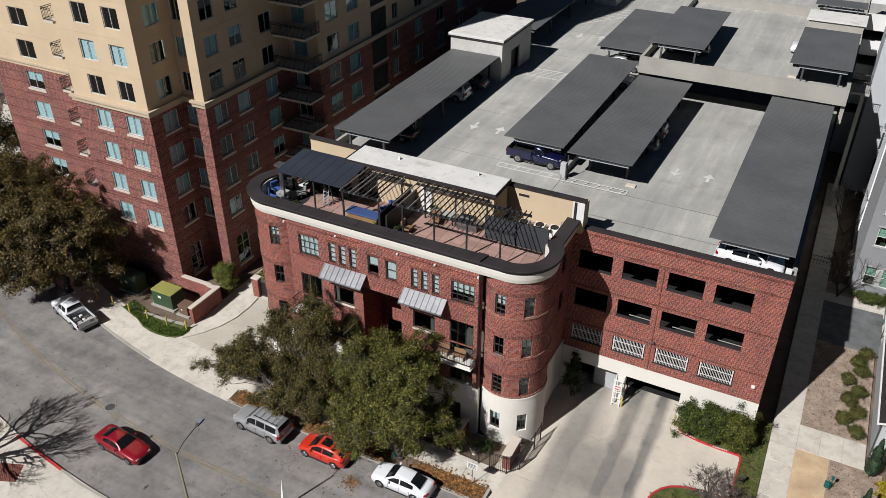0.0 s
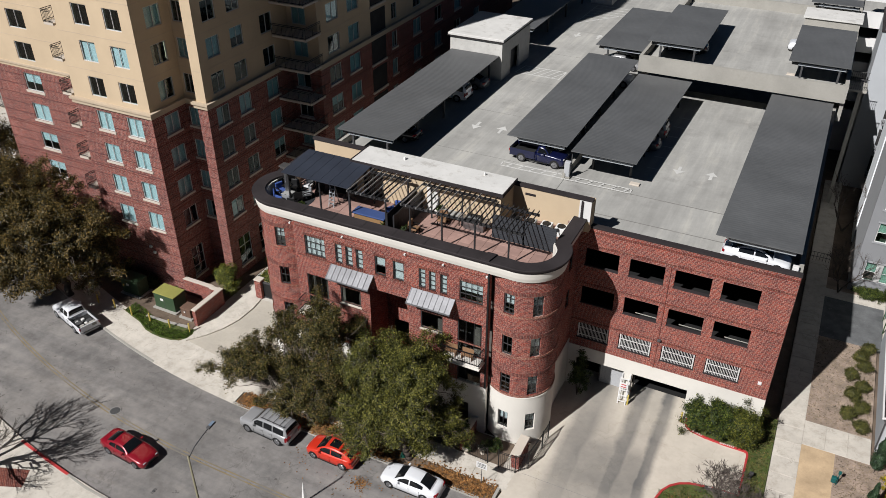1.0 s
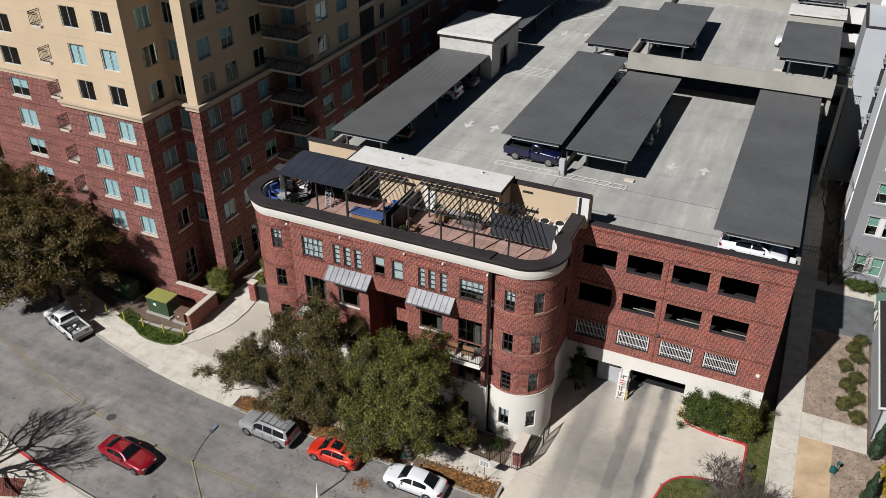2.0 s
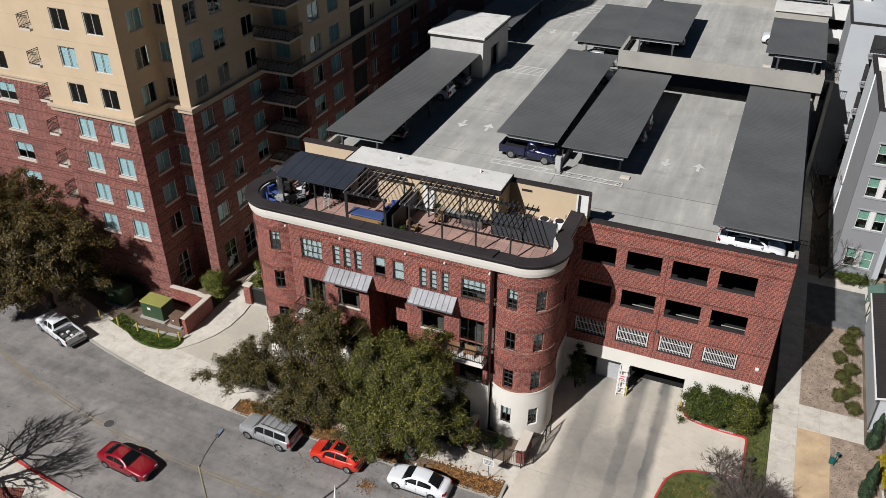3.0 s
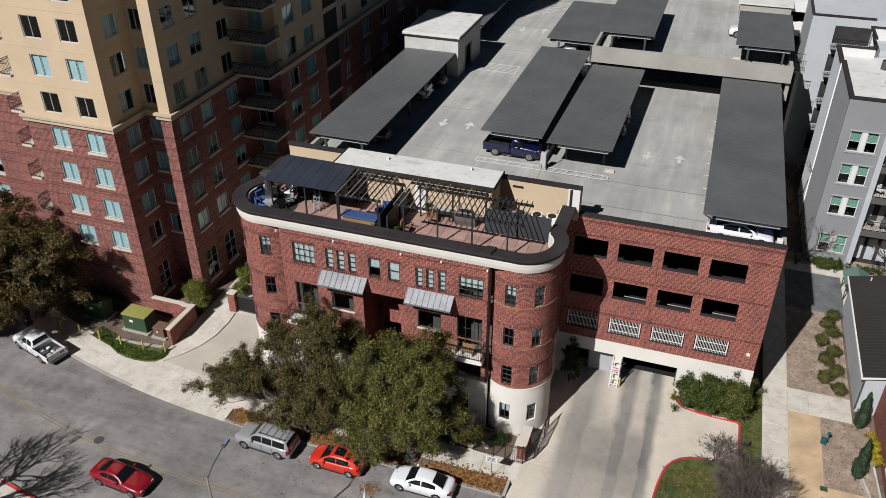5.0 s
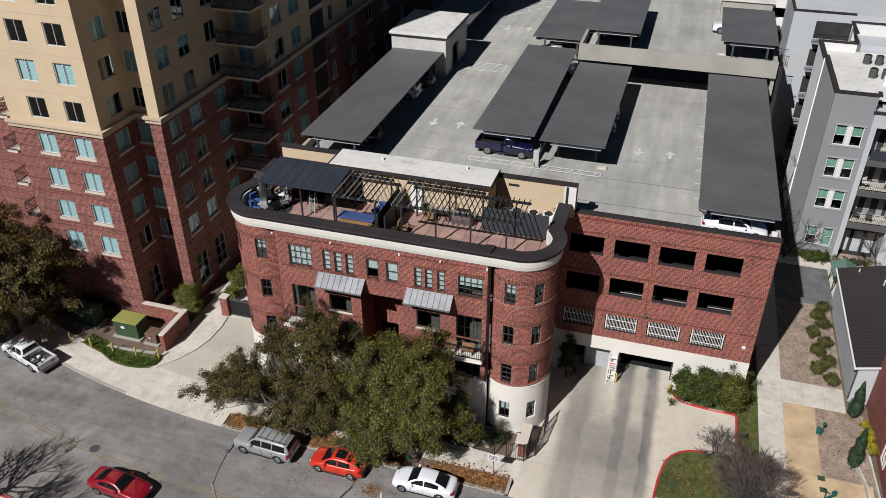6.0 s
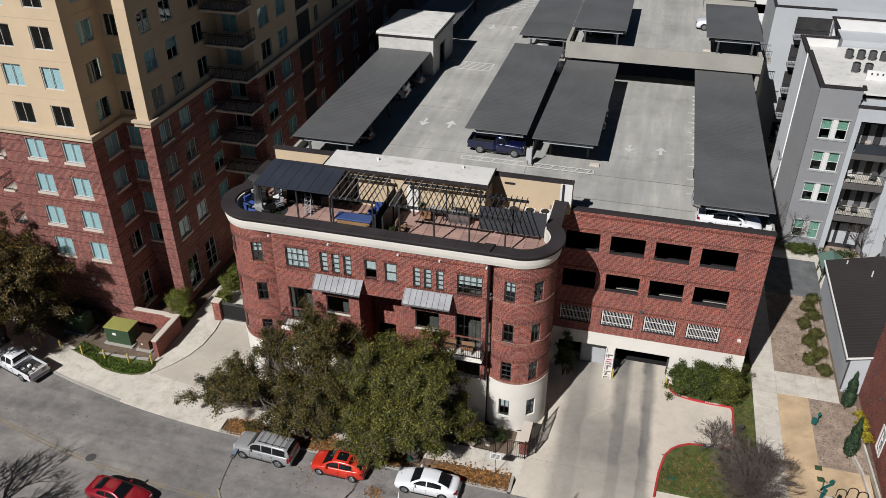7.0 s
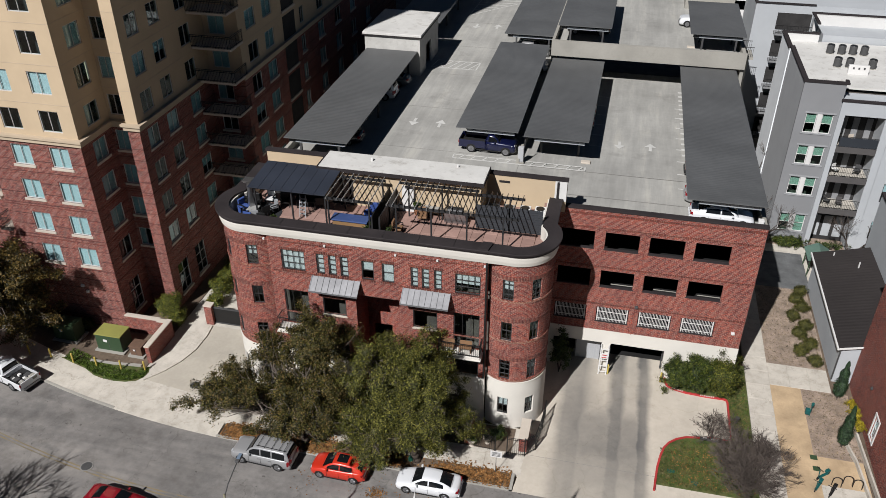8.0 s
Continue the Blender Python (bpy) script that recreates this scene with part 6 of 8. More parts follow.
def limb(bm, a, b, ra, rb, n=5, wob=0.18):
    a, b = Vector(a), Vector(b)
    pts = [a.lerp(b, i / n) + Vector(RNG.normal(size=3)) * wob * (0 < i < n) * (b - a).length / 6 for i in range(n + 1)]
    for i in range(n):
        bar(bm, pts[i], pts[i + 1], ra + (rb - ra) * i / n, 7, ra + (rb - ra) * (i + 1) / n)
    return pts


def leafy_tree(label, base, lobes, n_clumps, per, leaf_l, leaf_w, material, trunk_r, clump_r=0.55, name="tree", each=7, reach=0.75, twigs=70):
    t = thing(name, label, "tree", at=base)
    off = np.array(base)
    lobes = [(np.array(c) - off, np.array(r)) for c, r in lobes]
    mid = sum(c for c, _ in lobes) / len(lobes)
    bm = bmesh.new()
    fork = (mid[0] * 0.35, mid[1] * 0.35, max(1.6, mid[2] * 0.4))
    limb(bm, (0, 0, -0.1), fork, trunk_r, trunk_r * 0.75)
    part("trunk", bm, M_BARK, t, smooth=True)
    cs, us = sprays_in(lobes, n_clumps, each, reach)
    n_clumps = len(cs)
    bm = bmesh.new()
    for c, r in lobes:
        tip = c + np.array([0, 0, r[2] * 0.3])
        pts = limb(bm, fork, tuple(tip), trunk_r * 0.6, trunk_r * 0.22)
        near = [p for p in cs if np.linalg.norm((p - c) / r) < 1.3]
        for p in near[:: max(1, len(near) // twigs)]:
            q = pts[RNG.integers(2, len(pts))]
            out = (p - c) / np.linalg.norm(p - c)
            limb(bm, tuple(q), tuple(p + out * RNG.uniform(0.1, 0.7)), trunk_r * 0.16, 0.012, 4, 0.3)
    part("bough", bm, M_TWIG_PALE, t, smooth=True)
    k = np.repeat(np.arange(n_clumps), per)
    size = clump_r * RNG.uniform(0.6, 1.35, n_clumps)
    d = RNG.normal(size=(len(k), 3)) * np.array([1, 1, 0.75])
    centres = cs[k] + d * size[k][:, None] * 0.62
    # sprays point outwards and up
    normals = us[k] * 0.8 + RNG.normal(size=(len(k), 3)) * 0.75 + np.array([0, 0, 0.7])
    quads("crown", centres, normals, leaf_l, leaf_w, material, t)
    return t


def bare_tree(label, base, height, spread, seed, trunk_r=0.16, stems=1, depth=5, lean=(0, 0)):
    rng = np.random.default_rng(seed)
    t = thing("bare_tree", label, "tree", at=base)
    segs, trunks = [], []

    def grow(p, d, length, r, k):
        q = p + d * length
        m = (p + q) / 2 + rng.normal(size=3) * length * 0.05
        into = stem if k == depth else segs
        into.append((p, m, r, r * 0.85))
        into.append((m, q, r * 0.85, r * 0.68))
        if k == 0:
            return
        for _ in range(3 if k > 1 else 5):
            e = d + rng.normal(size=3) * spread
            e[2] = max(e[2], -0.05) + 0.12
            grow(p + (q - p) * rng.uniform(0.55, 1.0), e / np.linalg.norm(e), length * rng.uniform(0.6, 0.85), r * 0.58, k - 1)

    for i in range(stems):
        stem = []
        trunks.append(stem)
        a = 2 * math.pi * i / stems
        d = np.array([math.cos(a) * 0.5 * (stems > 1) + lean[0], math.sin(a) * 0.5 * (stems > 1) + lean[1], 1.0])
        grow(np.zeros(3), d / np.linalg.norm(d), height * 0.34, trunk_r, depth)
    for name, pieces in [("trunk" if stems == 1 else "stem", k) for k in trunks] + [("crown", segs)]:
        verts, faces = [], []
        for a, b, r1, r2 in pieces:
            d = (b - a) / (np.linalg.norm(b - a) + 1e-9)
            u = np.cross(d, (0.3, 0.5, 0.81))
            u /= np.linalg.norm(u)
            w = np.cross(d, u)
            n0 = len(verts)
            m = 5 if r1 > 0.03 else 3
            for c, r in ((a, r1), (b, r2)):
                for i in range(m):
                    g = 2 * math.pi * i / m
                    verts.append(c + (u * math.cos(g) + w * math.sin(g)) * max(r, 0.009))
            faces += [(n0 + i, n0 + (i + 1) % m, n0 + m + (i + 1) % m, n0 + m + i) for i in range(m)]
        me = bpy.data.meshes.new(name)
        me.from_pydata([tuple(v) for v in verts], [], faces)
        me.materials.append(M_TWIG)
        part(name, me, None, t)
    return t


def shrub(label, at, radii, material, n=60, per=60, leaf=(0.13, 0.07), name="shrub", group=""):
    s = thing(name, label, "shrub", group, at=at)
    bm = bmesh.new()
    for i in range(7):
        a = 2 * math.pi * i / 7
        bar(bm, (0, 0, -0.02), (math.cos(a) * radii[0] * 0.5, math.sin(a) * radii[1] * 0.5, radii[2] * 1.1), 0.03, 5, 0.012)
    part("stem", bm, M_BARK, s)
    cs, us = clumps_in([(np.array([0, 0, radii[2]]), np.array(radii))], n, 0.3)
    cs[:, 2] = np.maximum(cs[:, 2], 0.06)
    k = np.repeat(np.arange(n), per)
    centres = cs[k] + RNG.normal(size=(len(k), 3)) * min(radii) * 0.17
    centres[:, 2] = np.maximum(centres[:, 2], 0.02)
    quads("foliage", centres, us[k] + RNG.normal(size=(len(k), 3)) * 0.7 + np.array([0, 0, 0.5]), *leaf, material, s)
    return s


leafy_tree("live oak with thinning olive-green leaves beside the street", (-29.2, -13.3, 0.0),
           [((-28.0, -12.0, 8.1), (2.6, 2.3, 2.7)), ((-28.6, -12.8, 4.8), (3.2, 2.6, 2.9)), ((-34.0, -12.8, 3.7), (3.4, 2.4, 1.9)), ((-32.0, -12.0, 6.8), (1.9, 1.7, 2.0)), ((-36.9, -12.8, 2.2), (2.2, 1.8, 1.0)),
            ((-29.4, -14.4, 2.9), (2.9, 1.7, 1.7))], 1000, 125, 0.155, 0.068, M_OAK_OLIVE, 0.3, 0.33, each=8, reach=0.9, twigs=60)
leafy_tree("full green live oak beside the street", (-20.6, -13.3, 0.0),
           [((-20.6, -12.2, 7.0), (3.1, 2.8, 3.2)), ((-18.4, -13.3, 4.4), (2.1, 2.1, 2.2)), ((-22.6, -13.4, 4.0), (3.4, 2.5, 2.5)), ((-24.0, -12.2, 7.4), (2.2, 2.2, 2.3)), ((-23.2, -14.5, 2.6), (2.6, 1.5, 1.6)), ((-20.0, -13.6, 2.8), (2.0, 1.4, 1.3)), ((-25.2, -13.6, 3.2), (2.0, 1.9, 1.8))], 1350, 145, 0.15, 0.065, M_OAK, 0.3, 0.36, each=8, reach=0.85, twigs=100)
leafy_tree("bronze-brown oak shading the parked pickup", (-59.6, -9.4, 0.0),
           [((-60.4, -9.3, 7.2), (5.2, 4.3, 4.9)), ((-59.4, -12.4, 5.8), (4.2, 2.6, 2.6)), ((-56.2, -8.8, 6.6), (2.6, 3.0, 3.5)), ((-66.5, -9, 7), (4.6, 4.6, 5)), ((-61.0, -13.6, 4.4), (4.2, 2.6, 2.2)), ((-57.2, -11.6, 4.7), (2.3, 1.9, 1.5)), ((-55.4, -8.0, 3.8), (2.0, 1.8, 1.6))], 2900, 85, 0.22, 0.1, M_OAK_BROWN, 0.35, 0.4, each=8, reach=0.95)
leafy_tree("dark oak at the far end of the pavement", (-80, 0, 0.0), [((-80, 0, 7), (6, 6, 5.5)), ((-74, -3, 6), (4, 3, 4.5))], 420, 70, 0.26, 0.12, M_OAK_BROWN, 0.35, 0.9)
leafy_tree("dark green tree beyond the tower", (-84, 16, 0.0), [((-84, 16, 7), (7, 7, 6))], 320, 70, 0.28, 0.13, M_OAK_OLIVE, 0.35, 0.9)
leafy_tree("dark green tree beyond the tower", (-90, 34, 0.0), [((-90, 34, 7), (8, 8, 6))], 320, 70, 0.3, 0.14, M_OAK_OLIVE, 0.35, 0.9)
for k, (x, r, z, m) in enumerate(((-2.05, 0.95, 1.5, M_EVERGREEN), (-0.45, 1.15, 1.85, M_EVERGREEN), (1.35, 1.1, 1.8, M_EVERGOLD))):
    shrub("large dense evergreen shrub against the garage wall", (x, -1.2, 0.06), (r, 1.0, z), m, 120, 130, (0.15, 0.06), group="shrubs at the garage wall")
for x, y in ((8.4, 10.8), (9.4, 12.3), (8.6, 8.2), (9.3, 9.5), (8.4, 5.8), (9.35, 6.8), (9.4, 4.5), (9.0, 13.6), (9.6, 14.9)):
    shrub("clipped round green shrub in the mulch bed", (x, y, 0.0), (0.56, 0.56, 0.48), M_BEDSHRUB, 110, 60, (0.09, 0.05), group="round shrubs beside the footpath")
for x, y, r, z in ((-46.4, -1.9, 0.9, 1.4), (-47.4, -1.6, 0.8, 1.1), (-45.6, -2.6, 0.6, 0.8), (-43.7, 0.8, 0.8, 0.7), (-44.0, 2.6, 0.9, 0.9), (-44.1, 4.4, 0.9, 0.8), (-44.3, 6.4, 1.0, 0.9)):
    shrub("yellow-green garden shrub behind the driveway wall", (x, y, 0.0), (r, r, z), M_YGREEN, 70, 60, (0.16, 0.08), group="shrubs by the gate")
for y in (-0.2, -0.9, -1.6, -2.3, -3.0):
    shrub("bright yellow flowering shrub along the brick wall", (11.45 - 0.05 * y, y, 0.0), (0.4, 0.42, 0.42), M_YSHRUB, 22, 45, (0.1, 0.05), group="yellow shrubs")
for x, y, r in ((-21.8, -9.9, 0.9), (-20.2, -9.6, 0.8), (-18.6, -9.9, 0.8), (-15.2, -9.9, 0.55), (-33.8, -9.8, 0.9), (-31.6, -9.9, 0.9), (-29.4, -9.7, 0.8), (-27.6, -9.9, 0.7)):
    shrub("dark green shrub in the shaded bed", (x, y, 0.0), (r, r * 0.9, 0.65), M_SHRUB, 45, 50, (0.13, 0.07), group="shrubs in the shaded bed")
for x, y, r in ((-58.6, -5.2, 0.9), (-57.0, -5.0, 1.0), (-55.6, -5.3, 0.8), (-53.4, -5.0, 0.7), (-60.4, -5.4, 1.1), (-50.6, -4.9, 0.5)):
    shrub("dark green shrub in the oak's shade beside the tower", (x, y, 0.0), (r, r * 0.8, r * 0.8), M_SHRUB, 50, 50, (0.14, 0.07), group="shrubs below the oak")
shrub("tall dark climbing shrub in the driveway corner", (-11.55, -1.2, 0.0), (0.75, 0.7, 2.1), M_SHRUB, 90, 60, (0.16, 0.08))
shrub("low green hedge below the apartment windows", (9.5, 23.75, 0.0), (1.75, 0.62, 0.6), M_EVERGREEN, 170, 60, (0.11, 0.06), "hedge")
shrub("green undergrowth in the balcony garden", (13.6, 23.9, 0.0), (1.8, 0.5, 0.5), M_SHRUB, 40, 40, (0.12, 0.06), "hedge")


def cypress(at, h):
    c = thing("cypress", "slim dark green cypress", "tree", "cypresses", at=at)
    bm = bmesh.new()
    bar(bm, (0, 0, -0.02), (0, 0, h * 0.9), 0.06, 6, 0.02)
    part("trunk", bm, M_BARK, c)
    n = 5200
    z = RNG.uniform(0.05, 1.0, n) ** 0.85
    rad = 0.62 * np.clip(np.minimum(z * 5, 1.0), 0, 1) * (1 - z) ** 0.7 * RNG.uniform(0.5, 1.1, n) * (1 + 0.18 * np.sin(z * 21))
    a = RNG.uniform(0, 2 * math.pi, n)
    cs = np.stack([np.cos(a) * rad, np.sin(a) * rad, 0.15 + z * h], 1)
    quads("foliage", cs, np.stack([np.cos(a), np.sin(a), 0 * a + 0.4], 1) + RNG.normal(size=(n, 3)) * 0.4, 0.15, 0.06, M_CYP, c)


cypress((10.6, 0.7, 0.0), 3.7)
cypress((10.0, -4.8, 0.0), 4.0)
bare_tree("leafless many-stemmed tree on the lawn", (2.6, -10.9, 0.05), 5.2, 0.62, 3, 0.07, 15, 5)
bare_tree("small leafless shrub at the lawn's edge", (0.6, -6.5, 0.05), 3.2, 0.55, 4, 0.045, 6, 4)
bare_tree("leafless young tree at the street corner", (-49.0, -28.6, 0.0), 8.8, 0.42, 5, 0.17, 4, 5, (0.26, 0.2))
bare_tree("leafless small tree beside the grey apartments", (6.6, 23.6, 0.0), 6.0, 0.32, 8, 0.08, 3, 4)
bare_tree("leafless tree in the side alley", (6.2, 36.0, 0.0), 8.0, 0.34, 9, 0.1, 2, 4)
bare_tree("leafless tree in front of the balconies", (15.6, 22.8, 0.0), 6.5, 0.36, 11, 0.09, 2, 4)
# fallen leaves
n = 5200
spots = RNG.choice([-34.8, -33.9, -28.6, -27.5, -23.6, -22.6, -18.2, -17.0, -15.6, -14.5], n)
c = np.stack([np.clip(spots + RNG.normal(size=n) * 0.75, -35.9, -13.7), np.clip(-13.6 + RNG.normal(size=n) * 0.42, -14.4, -12.4), RNG.uniform(0.005, 0.05, n)], 1)
ob = quads("fallen_leaves", c, RNG.normal(size=(n, 3)) * 0.3 + np.array([0, 0, 1]), 0.17, 0.12, M_LITTER)
tagged(ob, "rust-brown fallen leaves along the kerb", "leaves", kind="stuff")
n = 110
c = np.stack([RNG.uniform(-29, -18, n), -16.9 + RNG.normal(size=n) * 0.9, np.full(n, -0.1)], 1)
k2 = RNG.normal(size=(160, 2)) * 0.35
c = np.concatenate([c, np.stack([-22.7 + k2[:, 0], -16.9 + k2[:, 1], np.full(160, -0.1)], 1)])
ob = quads("scattered_leaves", c, RNG.normal(size=(len(c), 3)) * 0.3 + np.array([0, 0, 1]), 0.13, 0.09, M_LITTER)
tagged(ob, "scattered brown leaves on the asphalt", "leaves", kind="stuff")
# grass blades
n = 16000
gx, gy = RNG.uniform(-3.4, 3.5, n), RNG.uniform(-11.5, 2.9, n)
keep = ((gx > 2.05) | ((gy < -8.0) & (gx > -3.2 + (gy < -9.8) * 0.0)) | ((gy < -6.9) & (gx > -1.8)))
c = np.stack([gx[keep], gy[keep], np.full(keep.sum(), 0.1)], 1)
M_BLADE = leaf_mat("grass_blades", [(0.045, 0.075, 0.014), (0.08, 0.115, 0.02), (0.15, 0.13, 0.045), (0.19, 0.14, 0.06)])
ob = quads("grass", c, RNG.normal(size=(len(c), 3)) * np.array([1, 1, 0.4]), 0.16, 0.05, M_BLADE)
tagged(ob, "short patchy grass on the lawn island", "grass", kind="stuff")
n = 3500
gx = RNG.uniform(-53, -45.1, n)
c = np.stack([gx, np.interp(gx, [-53, -51, -49.3, -47.5, -46, -45.1], [-8.95, -9.5, -10.2, -10.45, -10.3, -9.6]) + RNG.uniform(0, 1, n) ** 1.6 * 1.3, np.full(n, 0.08)], 1)
M_BLADE_GREEN = leaf_mat("green_grass_blades", [(0.05, 0.09, 0.014), (0.09, 0.15, 0.022), (0.14, 0.2, 0.035)])
ob = quads("grass", c, RNG.normal(size=(n, 3)) * np.array([1, 1, 0.4]), 0.2, 0.06, M_BLADE_GREEN)
tagged(ob, "rough green grass around the utility boxes", "grass", kind="stuff")

# dead leaves on the lawn and bark chips in the beds
n = 420
c = np.stack([RNG.uniform(-2.6, 3.4, n), RNG.uniform(-11.4, -7.6, n), np.full(n, 0.16)], 1)
ob = quads("lawn_leaves", c, RNG.normal(size=(n, 3)) * 0.4 + np.array([0, 0, 1]), 0.12, 0.08, M_LITTER)
tagged(ob, "dry brown leaves scattered over the lawn", "leaves", kind="stuff")
M_CHIP = leaf_mat("bark_chips", [(0.16, 0.12, 0.09), (0.22, 0.17, 0.125), (0.28, 0.22, 0.165), (0.34, 0.275, 0.21)], 0.9)
n = 2600
c = np.concatenate([np.stack([RNG.uniform(5.6, 10.2, n), RNG.uniform(4.1, 15.7, n), np.full(n, 0.012)], 1), np.stack([RNG.uniform(8.0, 11.3, n // 2), RNG.uniform(-6.1, 1.1, n // 2), np.full(n // 2, 0.012)], 1)])
ob = quads("bark_chips", c, RNG.normal(size=(len(c), 3)) * 0.35 + np.array([0, 0, 1]), 0.2, 0.06, M_CHIP)
tagged(ob, "brown and grey bark chips on the planting bed", "mulch", kind="stuff")


# ---- street furniture and markings ----
def flat(name, pts_list, z, material, label, category):
    bm = bmesh.new()
    for pts in pts_list:
        prism(bm, pts, z - 0.02, z)
    return tagged(part(name, bm, material), label, category, kind="structure")


def quad_line(x0, y0, x1, y1, w):
    d = Vector((x1 - x0, y1 - y0)).normalized()
    n = Vector((-d.y, d.x)) * w / 2
    return [(x0 - n.x, y0 - n.y), (x1 - n.x, y1 - n.y), (x1 + n.x, y1 + n.y), (x0 + n.x, y0 + n.y)]


xs = [-100 + 2.5 * i for i in range(56)]
lines = []
for a, b in zip(xs, xs[1:]):
    for o in (-0.13, 0.13):
        lines.append([(a, centre_y(a) + o - 0.05), (b, centre_y(b) + o - 0.05), (b, centre_y(b) + o + 0.05), (a, centre_y(a) + o + 0.05)])
flat("centre_line", lines, -0.112, M_YLINE, "worn double yellow centre line", "road marking")
# deck markings
hx = [(-22.75, 8.6, -17.35, 8.6), (-22.75, 7.9, -11.45, 7.9), (-16.5, 8.6, -11.45, 8.58), (-22.75, 7.9, -22.75, 8.6), (-11.45, 7.9, -11.45, 8.58)] + [(-22.2 + 1.02 * i, 7.93, -21.85 + 1.02 * i, 8.57) for i in range(11)]
flat("hatching", [quad_line(*q, 0.11) for q in hx], 14.308, M_MARK, "white painted hatching on the deck", "road marking")
hx = [(-29.9, 29.2, -24.9, 29.2), (-29.6, 31.5, -24.8, 31.5), (-29.9, 29.2, -29.6, 31.5), (-24.9, 29.2, -24.8, 31.5)] + [(-29.5 + 0.75 * i, 29.25, -28.6 + 0.75 * i, 31.45) for i in range(6)]
flat("hatching", [quad_line(*q, 0.11) for q in hx], 14.308, M_MARK, "white painted hatching on the deck", "road marking")


hx = [(-29.6, 48.6, -29.3, 57.6), (-25.6, 53.6, -22.2, 57.4), (-29.6, 48.6, -25.6, 53.6), (-29.3, 57.6, -22.2, 57.4)] + [(-29.5, 50.2 + 1.2 * i, -28.2 + 1.0 * i, 50.4 + 1.2 * i) for i in range(6)]
flat("hatching", [quad_line(*q, 0.12) for q in hx], 14.308, M_MARK, "white painted hatching at the far end of the deck", "road marking")


def arrow(x, y, z, up, slope=0.0):
    s = 1 if up else -1
    bm = bmesh.new()
    zz = lambda v: z + slope * v
    shaft = [(-0.13, -0.75 * s), (0.13, -0.75 * s), (0.13, 0.15 * s), (-0.13, 0.15 * s)]
    head = [(-0.5, 0.12 * s), (0.5, 0.12 * s), (0.0, 0.95 * s)]
    for pts in (shaft, head):
        if not up:
            pts = pts[::-1]
        slab(bm, [(x + a, y + b, zz(b)) for a, b in pts], 0.01)
    tagged(part("arrow_marking", bm, M_MARK), "white painted lane arrow on the deck", "road marking", "lane arrows", "structure")


arrow(-27.9, 14.6, 14.312, False)
arrow(-25.4, 14.5, 14.312, True)
arrow(-27.8, 44.5, 14.312, False)
arrow(-25.2, 44.7, 14.312, True)
arrow(-8.85, 14.5, 13.94, False, -0.052)
arrow(-6.15, 14.45, 13.945, True, -0.052)
bm = bmesh.new()
for i in range(8):
    y = 6.5 + 2.7 * i
    z = ramp(y) + 0.015
    slab(bm, [(-3.9, y - 0.05, z), (-3.1, y - 0.05, z), (-3.1, y + 0.05, z), (-3.9, y + 0.05, z)], 0.01)
    y = 11.0 + 2.7 * i if i < 7 else 11.0
    z = ramp(y) + 0.015
    slab(bm, [(-11.5, y - 0.05, z), (-10.4, y - 0.05, z), (-10.4, y + 0.05, z), (-11.5, y + 0.05, z)], 0.01)
for i in range(14):
    y = 13.4 + 1.32 * i
    z = ramp(y) + 0.015
    slab(bm, [(-3.45, y - 0.17, z), (-3.0, y - 0.17, z), (-3.0, y + 0.17, z), (-3.45, y + 0.17, z)], 0.01)
tagged(part("bay_markings", bm, M_MARK), "white parking bay ticks", "road marking", kind="structure")
# joints across the deck and the driveway
M_TEAL_DK = mat("green_cast_iron", (0.01, 0.07, 0.05), 0.5, var=0.1)
M_JOINT = mat("joint_sealant", (0.2, 0.193, 0.178), 0.9, var=0.2)
flat("deck_joint", [quad_line(-30, y, -17.3, y, 0.05) for y in (9.0, 18.2, 27.4, 36.6, 45.8)] + [quad_line(-16.9, y, 1.8, y, 0.05) for y in (3.6, 7.8)], 14.306, M_JOINT, "sealed joints in the concrete deck", "joint")
flat("drive_joint", [quad_line(-12.6, -10.9, 1.9, -10.9, 0.02)], 0.006, M_JOINT, "joints in the driveway concrete", "joint")


def manhole(x, y, z, r):
    m = thing("manhole_cover", "round iron manhole cover set in the paving", "manhole cover", "manhole covers", at=(x, y, z))
    bm = bmesh.new()
    bmesh.ops.create_cone(bm, cap_ends=True, segments=28, radius1=r, radius2=r, depth=0.03, matrix=pose(0, 0, 0))
    part("ring", bm, M_JOINT, m)
    bm = bmesh.new()
    bmesh.ops.create_cone(bm, cap_ends=True, segments=28, radius1=r * 0.84, radius2=r * 0.82, depth=0.03, matrix=pose(0, 0, 0.008))
    for i in range(-2, 3):
        box(bm, -r * 0.6, r * 0.6, i * 0.1 - 0.02, i * 0.1 + 0.02, 0.02, 0.03)
    part("lid", bm, M_STEEL, m)


manhole(-44.1, -19.2, -0.115, 0.48)
manhole(-40.45, -9.55, 0.016, 0.42)
manhole(-35.6, -24.0, -0.115, 0.14)

# red kerb round the lawn island
LOOP = [(-2.9, -0.02), (-2.88, -0.5), (-2.7, -0.9), (-2.3, -1.2), (-1.2, -1.45), (0.3, -1.55), (1.7, -1.55), (1.93, -1.65), (2.0, -1.95), (2.0, -6.1), (0.4, -6.2), (-0.5, -6.35), (-1.3, -6.5), (-2.0, -6.85), (-2.55, -7.35), (-2.95, -8.0), (-3.2, -8.9), (-3.4, -10.0), (-3.5, -11.0), (-3.6, -12.2)]


